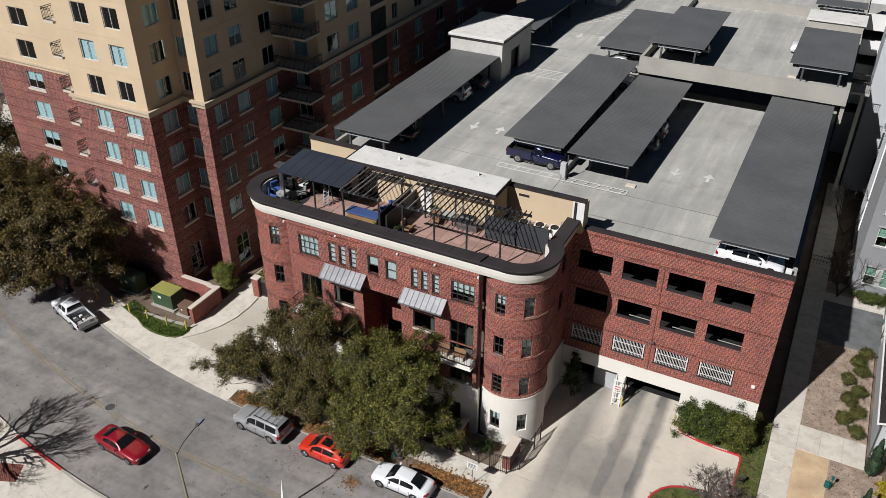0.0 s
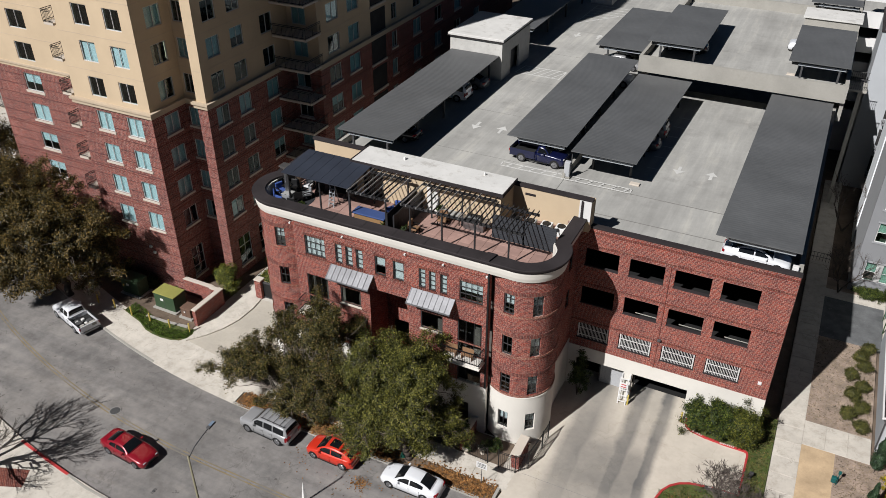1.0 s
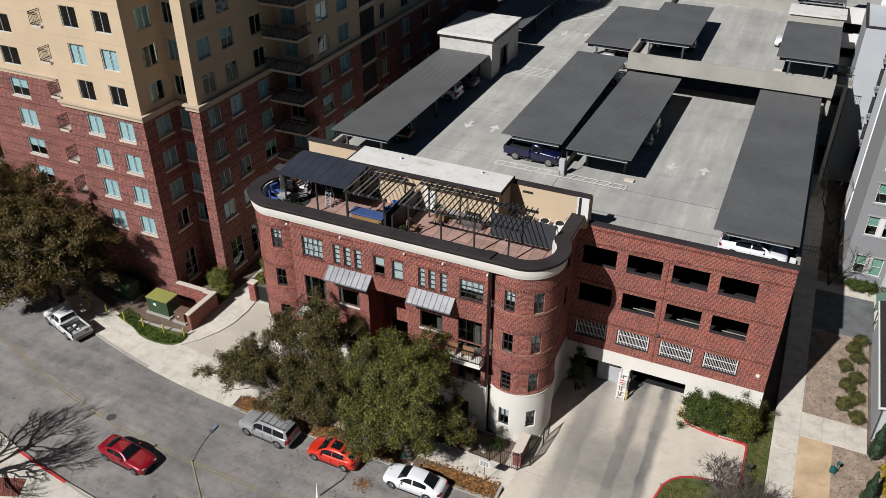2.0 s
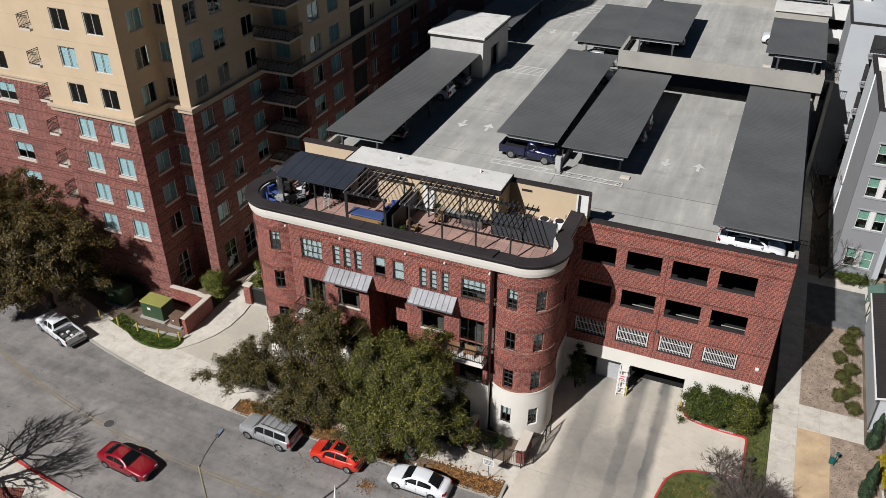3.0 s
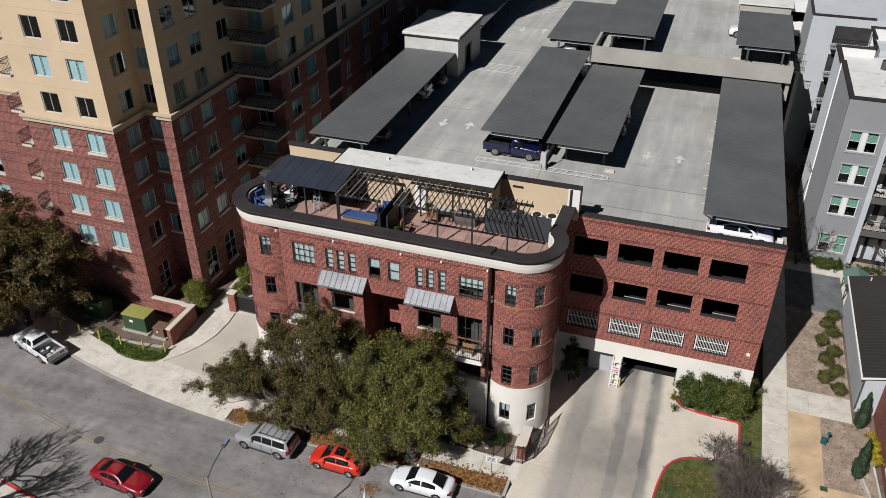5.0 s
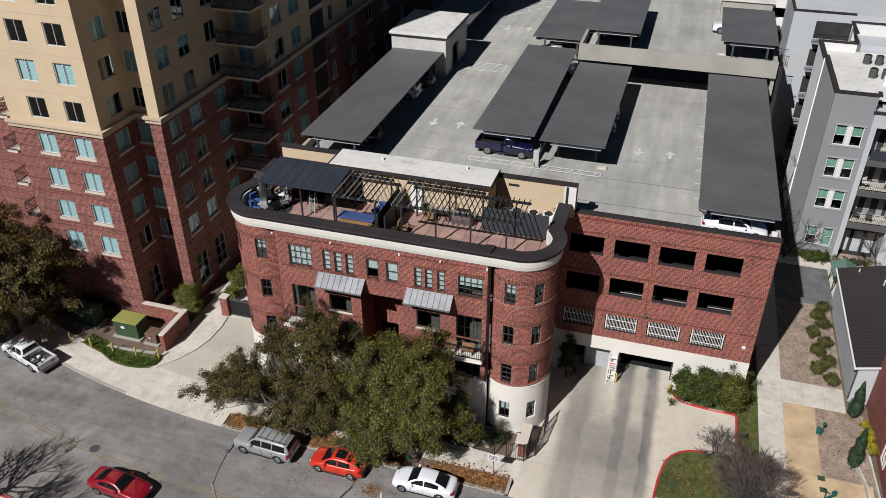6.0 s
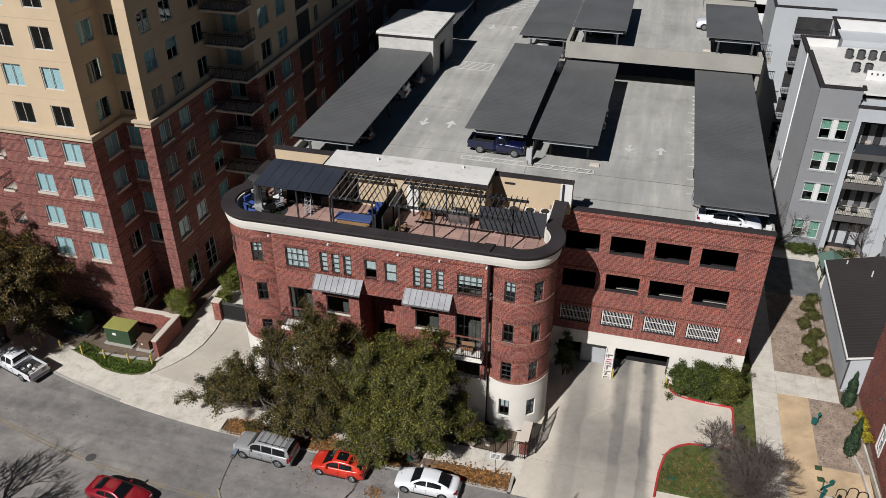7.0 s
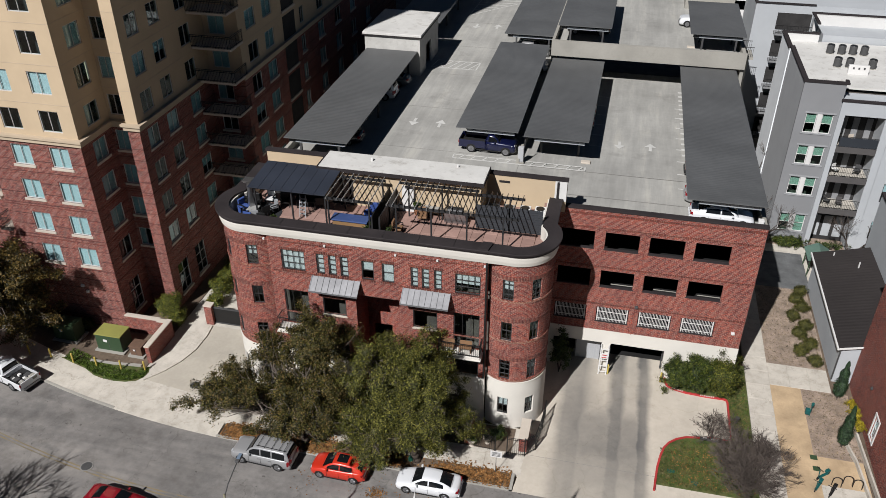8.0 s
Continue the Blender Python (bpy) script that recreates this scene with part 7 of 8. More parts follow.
def kerb_run(pts, w, z0, z1, material, label):
    bm = bmesh.new()
    P = [Vector(p) for p in pts]
    outs, ins = [], []
    for i, p in enumerate(P):
        d = ((P[min(i + 1, len(P) - 1)] - P[i]).normalized() + (P[i] - P[max(i - 1, 0)]).normalized())
        d.normalize()
        n = Vector((-d.y, d.x)) * w / 2
        outs.append(p + n)
        ins.append(p - n)
    for i in range(len(P) - 1):
        slab(bm, [(*ins[i], z1), (*ins[i + 1], z1), (*outs[i + 1], z1), (*outs[i], z1)], z1 - z0)
    return tagged(part("kerb", bm, material, bevel=0.015), label, "kerb", kind="structure")


kerb_run(LOOP, 0.16, -0.2, 0.13, M_REDKERB, "chipped red-painted kerb around the lawn")
flat("kerb_lettering", [quad_line(-2.35 + 0.16 * i, -1.2 - 0.035 * i, -2.26 + 0.16 * i, -1.22 - 0.035 * i, 0.13) for i in range(6)] + [quad_line(-0.1 + 0.14 * i, -1.56, -0.01 + 0.14 * i, -1.56, 0.13) for i in range(8)], 0.136, M_MARK, "worn white lettering on the red kerb", "kerb marking")
kerb_run([(-48, centre_y(-48) - 5.95), (-46.5, centre_y(-46.5) - 5.92), (-44.5, centre_y(-44.5) - 5.9), (-42.2, centre_y(-42.2) - 5.9)], 0.22, -0.3, 0.04, M_REDKERB, "bright red-painted kerb at the street corner")
kerb_run([(-42.2, centre_y(-42.2) - 5.9), (-40, -26.0), (-36, -26.15)], 0.2, -0.3, 0.035, M_CONC, "grey concrete kerb at the street corner")
kerb_run([(-44.95, -9.95), (-44.4, -9.3), (-43.84, -8.57), (-43.06, -7.13), (-42.6, -5.5), (-42.53, -3.5), (-42.72, -2.1)], 0.2, -0.2, 0.12, M_PAVE, "curved concrete kerb beside the driveway")
bm = bmesh.new()
prism(bm, [(-47.2, -27.4), (-45.0, -26.6), (-44.2, -28.0), (-46.4, -28.9)], 0.0, 0.03)
tagged(part("paver_inset", bm, M_BRICK_DK), "red paver inset in the street corner", "pavement", kind="structure")


M_LAMPPOLE = mat("tan_painted_steel", (0.17, 0.155, 0.1), 0.6, var=0.15)
M_LAMPPANEL = mat("pale_blue_panel", (0.12, 0.16, 0.21), 0.3, var=0.1)


def lamp_post(x, y):
    l = thing("street_lamp", "slim grey street lamp with a curved arm", "street lamp", at=(x, y, 0.0))
    bm = bmesh.new()
    bar(bm, (0, 0, 0), (0, 0, 9.8), 0.1, 10, 0.06)
    part("pole", bm, M_LAMPPOLE, l, smooth=True)
    bm = bmesh.new()
    pts = [(0, 0, 9.6), (-0.03, 0.6, 9.95), (-0.08, 1.4, 10.1), (-0.14, 2.1, 10.15)]
    for a, b in zip(pts, pts[1:]):
        bar(bm, a, b, 0.035, 6)
    part("arm", bm, M_STEEL, l)
    bm = bmesh.new()
    slab(bm, [(-0.28, 2.0, 10.22), (-0.02, 2.0, 10.22), (-0.03, 2.65, 10.24), (-0.27, 2.65, 10.24)], 0.12)
    part("lantern", bm, M_STEEL, l, "flat grey lamp head", bevel=0.03)
    bm = bmesh.new()
    slab(bm, [(-0.25, 2.2, 10.25), (-0.05, 2.2, 10.25), (-0.06, 2.6, 10.265), (-0.24, 2.6, 10.265)], 0.02)
    part("panel", bm, M_LAMPPANEL, l, "pale blue top panel")
    boxes("base_plate", [(-0.2, 0.2, -0.2, 0.2, 0, 0.12)], M_STEEL, l)


lamp_post(-27.9, -26.7)
spire = thing("white_spire", "pointed white spire with a dark seam across the street", "spire", at=(-15.64, -31.3, 0.0))
bm = bmesh.new()
bmesh.ops.create_cone(bm, cap_ends=True, segments=4, radius1=0.42, radius2=0.01, depth=3.4, matrix=pose(0, 0, 16.85, 0, 0, 20))
part("tip", bm, M_WHITE, spire)
bm = bmesh.new()
bar(bm, (0, 0, 0), (0, 0, 15.2), 0.25, 10, 0.2)
part("mast", bm, M_WHITE, spire)
bm = bmesh.new()
prism(bm, [(-38, -60), (60, -60), (60, -26.3), (-38, -26.3)], -0.3, 0.0)
structure("pavement_south", bm, M_PAVE, "pale concrete pavement across the street", "pavement")

# bollards, utility boxes, planter walls
def bollard(x, y, z, h=1.0):
    b = thing("bollard", "yellow-painted steel bollard beside the paving", "bollard", "yellow bollards", at=(x, y, z))
    bm = bmesh.new()
    bar(bm, (0, 0, 0), (0, 0, h - 0.05), 0.075, 12)
    part("post", bm, M_YPOST, b)
    bm = bmesh.new()
    bmesh.ops.create_uvsphere(bm, u_segments=12, v_segments=6, radius=0.078, matrix=pose(0, 0, h - 0.05))
    part("cap", bm, M_YPOST, b, smooth=True)


for x, y in ((-56.2, -9.2), (-54.2, -9.1), (-51.9, -9.3), (-49.7, -9.26), (-47.4, -9.2), (-45.4, -8.86), (-7.55, -0.5), (-3.25, -0.5)):
    bollard(x, y, -0.02 if x < -20 else 0.0)
M_GREEN = mat("green_enamel", (0.035, 0.063, 0.0315), 0.45, var=0.1)
M_GREENTOP = mat("faded_green_lid", (0.225, 0.22, 0.06), 0.6, var=0.12, stain=(0.105, 0.112, 0.035))
M_RUST = mat("rusty_steel", (0.14, 0.084, 0.056), 0.8, var=0.25, stain=(0.21, 0.112, 0.063))


def utility_box(x0, x1, y0, y1, h, body, top, label):
    u = thing("utility_box", label, "utility box", "utility boxes", at=((x0 + x1) / 2, (y0 + y1) / 2, -0.02))
    a, b = (x1 - x0) / 2, (y1 - y0) / 2
    boxes("pad", [(-a - 0.2, a + 0.2, -b - 0.2, b + 0.2, 0, 0.14)], M_CONC, u)
    boxes("body", [(-a, a, -b, b, 0.14, h)], body, u, bevel=0.02)
    boxes("lid", [(-a - 0.05, a + 0.05, -b - 0.05, b + 0.05, h, h + 0.09)], top, u, bevel=0.02)
    boxes("door_seam", [(-0.015, 0.015, -b - 0.012, -b, 0.2, h - 0.05)], M_STEEL, u)
    boxes("label_plate", [(-a * 0.4, -a * 0.1, -b - 0.012, -b, h * 0.6, h * 0.75)], M_WHITE, u)
    return u


utility_box(-50.8, -48.4, -7.3, -5.8, 1.7, M_GREEN, M_GREENTOP, "green electrical transformer box with a faded lid")
utility_box(-55.3, -53.2, -6.9, -5.6, 1.7, M_GREEN, M_GREEN, "dark green transformer box in deep shade")
utility_box(-47.6, -46.5, -7.4, -6.4, 1.0, M_RUST, M_RUST, "low rusty utility cabinet beside the wall")


def garden_wall(runs, h, label):
    w = thing("garden_wall", label, "wall")
    boxes("brickwork", [(x0, x1, y0, y1, -0.1, h) for x0, x1, y0, y1 in runs], M_BRICK, w)
    boxes("coping", [(x0 - 0.06, x1 + 0.06, y0 - 0.06, y1 + 0.06, h, h + 0.1) for x0, x1, y0, y1 in runs], M_SILL, w, bevel=0.02)


garden_wall([(-49.66, -46.45, -4.38, -4.05)], 1.68, "low red brick planter wall with a stone coping")
garden_wall([(-45.68, -45.3, -7.9, -4.1), ], 1.7, "red brick return wall with a stone coping")
garden_wall([(-46.45, -45.68, -4.5, -4.15), ], 1.66, "short red brick step in the planter wall")
garden_wall([(-43.3, -42.6, -1.9, -1.3)], 2.0, "square red brick gate pier with a stone cap")
gate = thing("vehicle_gate", "dark solid sliding gate across the driveway", "gate")
boxes("panel", [(-42.6, -37.4, -1.6, -1.52, 0.08, 1.8)], M_BLACK, gate)
boxes("rail", [(-42.6, -37.4, -1.66, -1.48, z, z + 0.09) for z in (0.1, 1.74)], M_STEEL, gate)


def iron_fence(pts, h, label):
    f = thing("iron_fence", label, "fence", "iron fences")
    bm = bmesh.new()
    for a, b in zip(pts, pts[1:]):
        n = max(2, int(math.dist(a, b) / 0.14))
        for z in (0.15, h - 0.18, h - 0.03):
            bar(bm, (*a, z), (*b, z), 0.022, 4)
        for i in range(n + 1):
            x, y = a[0] + (b[0] - a[0]) * i / n, a[1] + (b[1] - a[1]) * i / n
            bar(bm, (x, y, 0), (x, y, h), 0.012, 4)
    part("picket_panel", bm, M_BLACK, f)
    for p in pts:
        bm = bmesh.new()
        bar(bm, (*p, 0), (*p, h + 0.12), 0.045, 4)
        part("post", bm, M_BLACK, f)


iron_fence([(-14.3, -11.15), (-13.0, -11.1), (-12.3, -10.3), (-12.05, -8.0), (-12.0, -6.8)], 1.7, "black iron fence around the corner forecourt")
iron_fence([(-36.0, -10.9), (-31.0, -10.9), (-26.5, -10.9)], 1.5, "black iron fence in the trees' shade")
iron_fence([(-22.8, -10.9), (-18.0, -10.9), (-15.2, -11.1)], 1.5, "black iron fence in the trees' shade")
garden_wall([(-13.5, -12.9, -10.7, -8.7)], 1.35, "brick pier and wall with a stone slab top")
garden_wall([(-17.6, -17.2, -10.8, -8.6)], 1.4, "short brick stoop wall with a stone coping")
lp = thing("path_post", "thin dark post with a green base beside the pavement", "post", at=(-21.1, -13.35, 0.0))
bm = bmesh.new()
bar(bm, (0, 0, 0), (0, 0, 2.6), 0.035, 8)
part("pole", bm, M_BLACK, lp)
bm = bmesh.new()
bar(bm, (0, 0, 0), (0, 0, 0.45), 0.2, 10, 0.1)
part("base", bm, M_TEAL_DK, lp, "green base")
for x, y, z in ((-17.4, -10.3, 1.46), (-17.0, -10.9, 0.0), (-15.9, -10.4, 0.0)):
    u = thing("stone_urn", "pale stone urn with trailing plants by the stoop", "urn", "stoop urns", at=(x, y, z))
    bm = bmesh.new()
    bar(bm, (0, 0, 0), (0, 0, 0.15), 0.2, 12, 0.12)
    bar(bm, (0, 0, 0.15), (0, 0, 0.6), 0.14, 12, 0.36)
    part("bowl", bm, M_SILL, u, smooth=False)
    cs, us = clumps_in([(np.array([0, 0, 0.75]), np.array([0.32, 0.32, 0.25]))], 14, 0.2)
    k = np.repeat(np.arange(14), 26)
    quads("foliage", cs[k] + RNG.normal(size=(len(k), 3)) * 0.07, us[k] + RNG.normal(size=(len(k), 3)), 0.13, 0.05, M_SHRUB, u)
sign = thing("street_sign", "white sign with dark bars on a thin post", "sign", at=(-14.8, -13.1, 0.0))
bm = bmesh.new()
bar(bm, (0, 0, 0), (0, 0, 2.2), 0.025, 6)
part("post", bm, M_STEEL, sign)
boxes("board", [(-0.42, 0.42, -0.05, -0.02, 1.6, 2.2)], M_WHITE, sign, bevel=0.01)
boxes("lettering", [(-0.32, 0.3, -0.056, -0.05, z, z + 0.05) for z in (1.72, 1.84, 1.96, 2.06)], M_STEEL, sign)
# garage fittings: grilles, lattice post, shutter
for k, (a, b) in enumerate(COLS):
    g = thing("window_grille", "painted steel bar grille in a garage opening" if k else "dark bar grille in a shaded garage opening", "grille", "garage grilles")
    boxes("bar", [(x - 0.014, x + 0.014, 0.06, 0.09, 5.0, 6.4) for x in np.linspace(a + 0.16, b - 0.16, 21)], M_WHITE, g)
    boxes("rail", [(a + 0.1, b - 0.1, 0.055, 0.1, z, z + 0.035) for z in (5.22, 5.9)], M_WHITE, g)
    boxes("end_post", [(x - 0.028, x + 0.028, 0.04, 0.12, 4.96, 6.42) for x in (a + 0.1, b - 0.1)], M_WHITE, g)
lat = thing("lattice_post", "white steel lattice post at the garage entrance", "post", at=(-8.0, -0.35, 0.0))
boxes("upright", [(x, x + 0.09, y, y + 0.09, 0, 2.75) for x in (-0.35, 0.26) for y in (-0.35, 0.2)], M_WHITE, lat)
boxes("rung", [(-0.35, 0.35, -0.37, -0.33, z, z + 0.08) for z in (0.3, 0.9, 1.5, 2.1, 2.65)], M_WHITE, lat)
boxes("notice", [(-0.25, 0.25, -0.39, -0.37, 1.75, 2.3)], M_WHITE, lat, "white notice with red bars")
boxes("notice_bar", [(-0.2, 0.2, -0.397, -0.39, z, z + 0.09) for z in (1.84, 2.08)], M_REDKERB, lat)
shut = thing("roller_shutter", "half-open grey roller shutter", "shutter", "garage shutters")
boxes("slats", [(-7.6, -3.3, 1.2, 1.25, 2.2 + 0.11 * i, 2.3 + 0.11 * i) for i in range(6)], M_FASCIA, shut)
boxes("guide", [(-7.65, -7.55, 1.15, 1.3, 0, 2.9), (-3.35, -3.25, 1.15, 1.3, 0, 2.9)], M_STEEL, shut)
shut = thing("roller_shutter", "closed pale roller shutter behind the entrance", "shutter", "garage shutters")
boxes("slats", [(-10.4, -8.35, 1.2, 1.25, 0.11 * i, 0.1 + 0.11 * i) for i in range(25)], M_GREYPALE, shut)
boxes("guide", [(-10.5, -10.4, 1.15, 1.3, 0, 2.9), (-8.4, -8.3, 1.15, 1.3, 0, 2.9)], M_STEEL, shut)
for x, y, z, lab in ((1.5, -0.1, 5.6, "small white security camera on the brick wall"), (-6.05, -0.12, 6.9, "small dark wall light on the brick wall")):
    c = thing("wall_camera" if x > 0 else "wall_light", lab, "wall fitting", at=(x, y, z))
    boxes("body", [(-0.13, 0.13, -0.12, 0.1, -0.09, 0.09)], M_WHITE if x > 0 else M_STEEL, c, bevel=0.03)
for x, z in ((-53.19, 4.36), (-52.81, 3.8)):
    c = thing("wall_light", "small white bulkhead light on the tower wall", "wall fitting", "tower wall lights", at=(x, -4.2, z))
    boxes("body", [(-0.14, 0.14, -0.2, 0.0, -0.12, 0.12)], M_WHITE, c, bevel=0.04)
c = thing("wall_light", "small dark lamp on the neighbouring brick wall", "wall fitting", at=(12.0, -1.47, 3.29))
boxes("body", [(-0.16, 0.0, -0.1, 0.1, -0.1, 0.1)], M_STEEL, c, bevel=0.03)
dp = thing("downpipe", "thin brick-coloured downpipe on the garage wall", "pipe")
boxes("pipe", [(-6.19, -6.13, -0.07, 0.0, 4.1, 13.6)], M_BRICK, dp)
for x, y in ((-0.8, -10.95), (-2.43, -10.15)):
    c = thing("valve_cover", "small green plastic valve cover in the lawn", "cover", "lawn covers", at=(x, y, 0.06))
    boxes("lid", [(-0.26, 0.26, -0.17, 0.17, -0.06, 0.02)], M_TEAL_DK, c, bevel=0.015)
fl = thing("floodlight_bar", "low dark floodlight bar with pale lenses beside the lawn", "lamp", at=(0.5, -6.45, 0.06))
boxes("body", [(-0.8, 0.8, -0.1, 0.1, 0.04, 0.22)], M_STEEL, fl, bevel=0.02)
boxes("foot", [(x - 0.06, x + 0.06, -0.12, 0.12, -0.06, 0.04) for x in (-0.6, 0.6)], M_STEEL, fl)
boxes("lens", [(x - 0.13, x + 0.13, -0.07, 0.07, 0.22, 0.235) for x in (-0.45, 0.05, 0.5)], M_WHITE, fl)
lp = thing("lawn_post", "short dark meter post on the lawn strip", "post", at=(2.52, -4.1, 0.05))
boxes("stem", [(-0.05, 0.05, -0.05, 0.05, -0.05, 0.5)], M_STEEL, lp)
boxes("head", [(-0.14, 0.14, -0.1, 0.1, 0.42, 0.66)], M_STEEL, lp, bevel=0.03)
# deck fittings
pil = thing("electrical_cabinet", "pale grey electrical cabinet on the deck", "cabinet", at=(-16.9, 8.3, 14.3))
boxes("body", [(-0.24, 0.24, -0.2, 0.2, 0.12, 1.45)], M_GREYPALE, pil, bevel=0.03)
boxes("plinth", [(-0.3, 0.3, -0.26, 0.26, -0.02, 0.12)], M_CONC, pil, bevel=0.01)
boxes("door", [(-0.2, 0.2, -0.215, -0.2, 0.2, 1.38)], M_GREYPALE, pil)
boxes("conduit", [(0.24, 0.3, 0.1, 0.16, -0.02, 2.1)], M_STEEL, pil)
for x, y, z in ((-11.5, 9.7, 14.2), (-3.0, 32.6, 16.75), (-2.6, 34.5, 16.75)):
    w = thing("wheel_stop", "pale concrete wheel stop on the deck", "wheel stop", "wheel stops", at=(x, y, z))
    boxes("block", [(-0.4, 0.4, -0.25, 0.25, -0.02, 0.12)], M_SILL, w, bevel=0.03)
post = thing("corner_post", "white corner post of the long carport", "post", at=(1.75, 0.75, 14.26))
boxes("panel", [(-0.25, 0.15, -0.25, 0.1, 0, 1.25)], M_WHITE, post, bevel=0.02)
# yard fittings
M_TEAL = mat("teal_plastic", (0.008, 0.075, 0.072), 0.4, var=0.1)
st = thing("waste_station", "teal pet waste station on a post", "waste bin", at=(7.9, -2.0, 0.0))
boxes("bin", [(-0.17, 0.17, -0.15, 0.15, 0.3, 0.8)], M_TEAL, st, bevel=0.05)
bm = bmesh.new()
bar(bm, (0.25, 0.1, 0), (0.25, 0.1, 1.4), 0.035, 6)
part("post", bm, M_TEAL, st)
boxes("dispenser", [(0.15, 0.35, 0.02, 0.12, 1.1, 1.4)], M_TEAL, st, bevel=0.02)
boxes("clamp", [(0.1, 0.26, 0.06, 0.14, 0.5, 0.6)], M_TEAL, st)
bm = bmesh.new()
for x, y in ((7.6, -6.6), (7.65, -7.7)):
    box(bm, x, x + 0.5, y, y + 0.45, -0.02, 0.02)
tagged(part("valve_lid", bm, M_GREEN), "green plastic valve lids in the granite", "valve lid", kind="structure")
bm = bmesh.new()
box(bm, 8.0, 11.0, -12.0, -9.0, -0.1, 0.025)
tagged(part("rack_pad", bm, M_PAVE), "concrete pad under the bicycle racks", "pavement", kind="structure")
for x, y in ((9.0, -8.9), (9.8, -8.6), (10.4, -8.8)):
    r = thing("bike_rack", "black steel hoop bicycle rack", "bike rack", "bicycle racks", at=(x, y, 0.0))
    bm = bmesh.new()
    pts = [(0.3 * math.cos(math.pi * i / 10), 0.1 * i / 10, 0.55 + 0.3 * math.sin(math.pi * i / 10)) for i in range(11)]
    pts = [(0.3, 0, 0)] + pts + [(-0.3, 0.1, 0)]
    for a, b in zip(pts, pts[1:]):
        bar(bm, a, b, 0.035, 6)
    part("hoop", bm, M_BLACK, r)


def bike(x, y, rz, m, label):
    b = thing("scooter", label, "scooter", "rental scooters", at=(x, y, 0.0), rz=rz)
    for wx in (-0.5, 0.5):
        bm = bmesh.new()
        bmesh.ops.create_cone(bm, cap_ends=True, segments=16, radius1=0.17, radius2=0.17, depth=0.06, matrix=pose(wx, 0, 0.17, 90))
        part("wheel", bm, M_RUBBER, b)
    boxes("deck", [(-0.5, 0.45, -0.09, 0.09, 0.15, 0.24)], m, b, bevel=0.02)
    bm = bmesh.new()
    bar(bm, (-0.5, 0, 0.2), (-0.62, 0, 1.15), 0.035, 6)
    part("stem", bm, m, b)
    bm = bmesh.new()
    bar(bm, (-0.62, -0.3, 1.13), (-0.62, 0.3, 1.13), 0.025, 6)
    part("handlebar", bm, M_BLACK, b)
    boxes("rear_box", [(0.2, 0.55, -0.12, 0.12, 0.35, 0.55)], m, b, bevel=0.03)


bike(7.7, -9.3, 60, M_TEAL, "teal rental scooter on the granite")
bike(8.2, -8.2, 40, M_TEAL, "dark teal rental scooter beside the rack pad")
bike(8.6, -9.6, 60, M_BLACK, "black rental scooter on the pad")
ew = thing("edging_wall", "low white concrete retaining edge along the brick house", "wall")
bm = bmesh.new()
for a, b in (((10.3, -4.3), (10.75, -6.3)), ((10.75, -6.3), (11.2, -12.0)), ((11.3, -3.4), (11.75, -12.0))):
    prism(bm, quad_line(*a, *b, 0.14), -0.1, 0.35)
part("edge", bm, M_PAVE, ew)
rl = thing("alley_railing", "dark steel railing across the side alley", "railing")
bm = bmesh.new()
for z in (0.5, 1.0):
    bar(bm, (3.6, 28.6, z), (5.4, 28.6, z), 0.03, 4)
for i in range(7):
    bar(bm, (3.6 + 0.3 * i, 28.6, 0), (3.6 + 0.3 * i, 28.6, 1.0), 0.02, 4)
part("rail", bm, M_STEEL, rl)
rl = thing("stair_railing", "dark steel stair railing at the end of the alley", "railing", at=(3.1, 41.0, 14.0))
boxes("handrail", [(0, 1.7, 0, 0.06, 1.1, 1.16), (0, 1.7, 2.4, 2.46, 1.1, 1.16)], M_STEEL, rl)
boxes("baluster", [(0.2 * i, 0.2 * i + 0.03, y, y + 0.04, 0, 1.1) for i in range(9) for y in (0.0, 2.4)], M_STEEL, rl)
boxes("landing", [(-0.5, 1.75, -0.1, 2.6, -0.25, 0)], M_CONC, rl, "bare concrete landing")
boxes("column", [(1.0, 1.4, 1.0, 1.4, -14.1, -0.25)], M_CONC, rl)
gh = thing("garden_shelter", "small green translucent shelter behind the shed", "shelter", at=(10.9, 19.4, 0.0))
boxes("post", [(x, x + 0.08, y, y + 0.08, 0, 1.9) for x in (-0.3, 1.5) for y in (-1.0, 1.2)], M_GREEN, gh)
bm = bmesh.new()
slab(bm, [(-0.5, -1.2, 1.9), (0.7, -1.2, 2.5), (0.7, 1.5, 2.5), (-0.5, 1.5, 1.9)], 0.05)
slab(bm, [(0.7, -1.2, 2.5), (1.8, -1.2, 1.9), (1.8, 1.5, 1.9), (0.7, 1.5, 2.5)], 0.05)
part("roof", bm, mat("green_sheet", (0.084, 0.14, 0.112), 0.5, var=0.15), gh)


# ---- roof terrace ----
DZ = 15.06
cover = thing("terrace_canopy", "solid dark metal terrace canopy on slim posts", "canopy")
n = 7
for i in range(n):
    x0 = -34.55 + (5.9 / n) * i
    bm = bmesh.new()
    slab(bm, [(x0 + 0.012, -6.85, 17.78), (x0 + 5.9 / n - 0.012, -6.85, 17.78), (x0 + 5.9 / n - 0.012, -3.1, 18.05), (x0 + 0.012, -3.1, 18.05)], 0.06)
    part("roof_panel", bm, M_CANOPY, cover)
boxes("beam", [(-34.5, -28.7, y, y + 0.1, z, z + 0.18) for y, z in ((-6.6, 17.54), (-3.4, 17.78))], M_PERGOLA, cover)
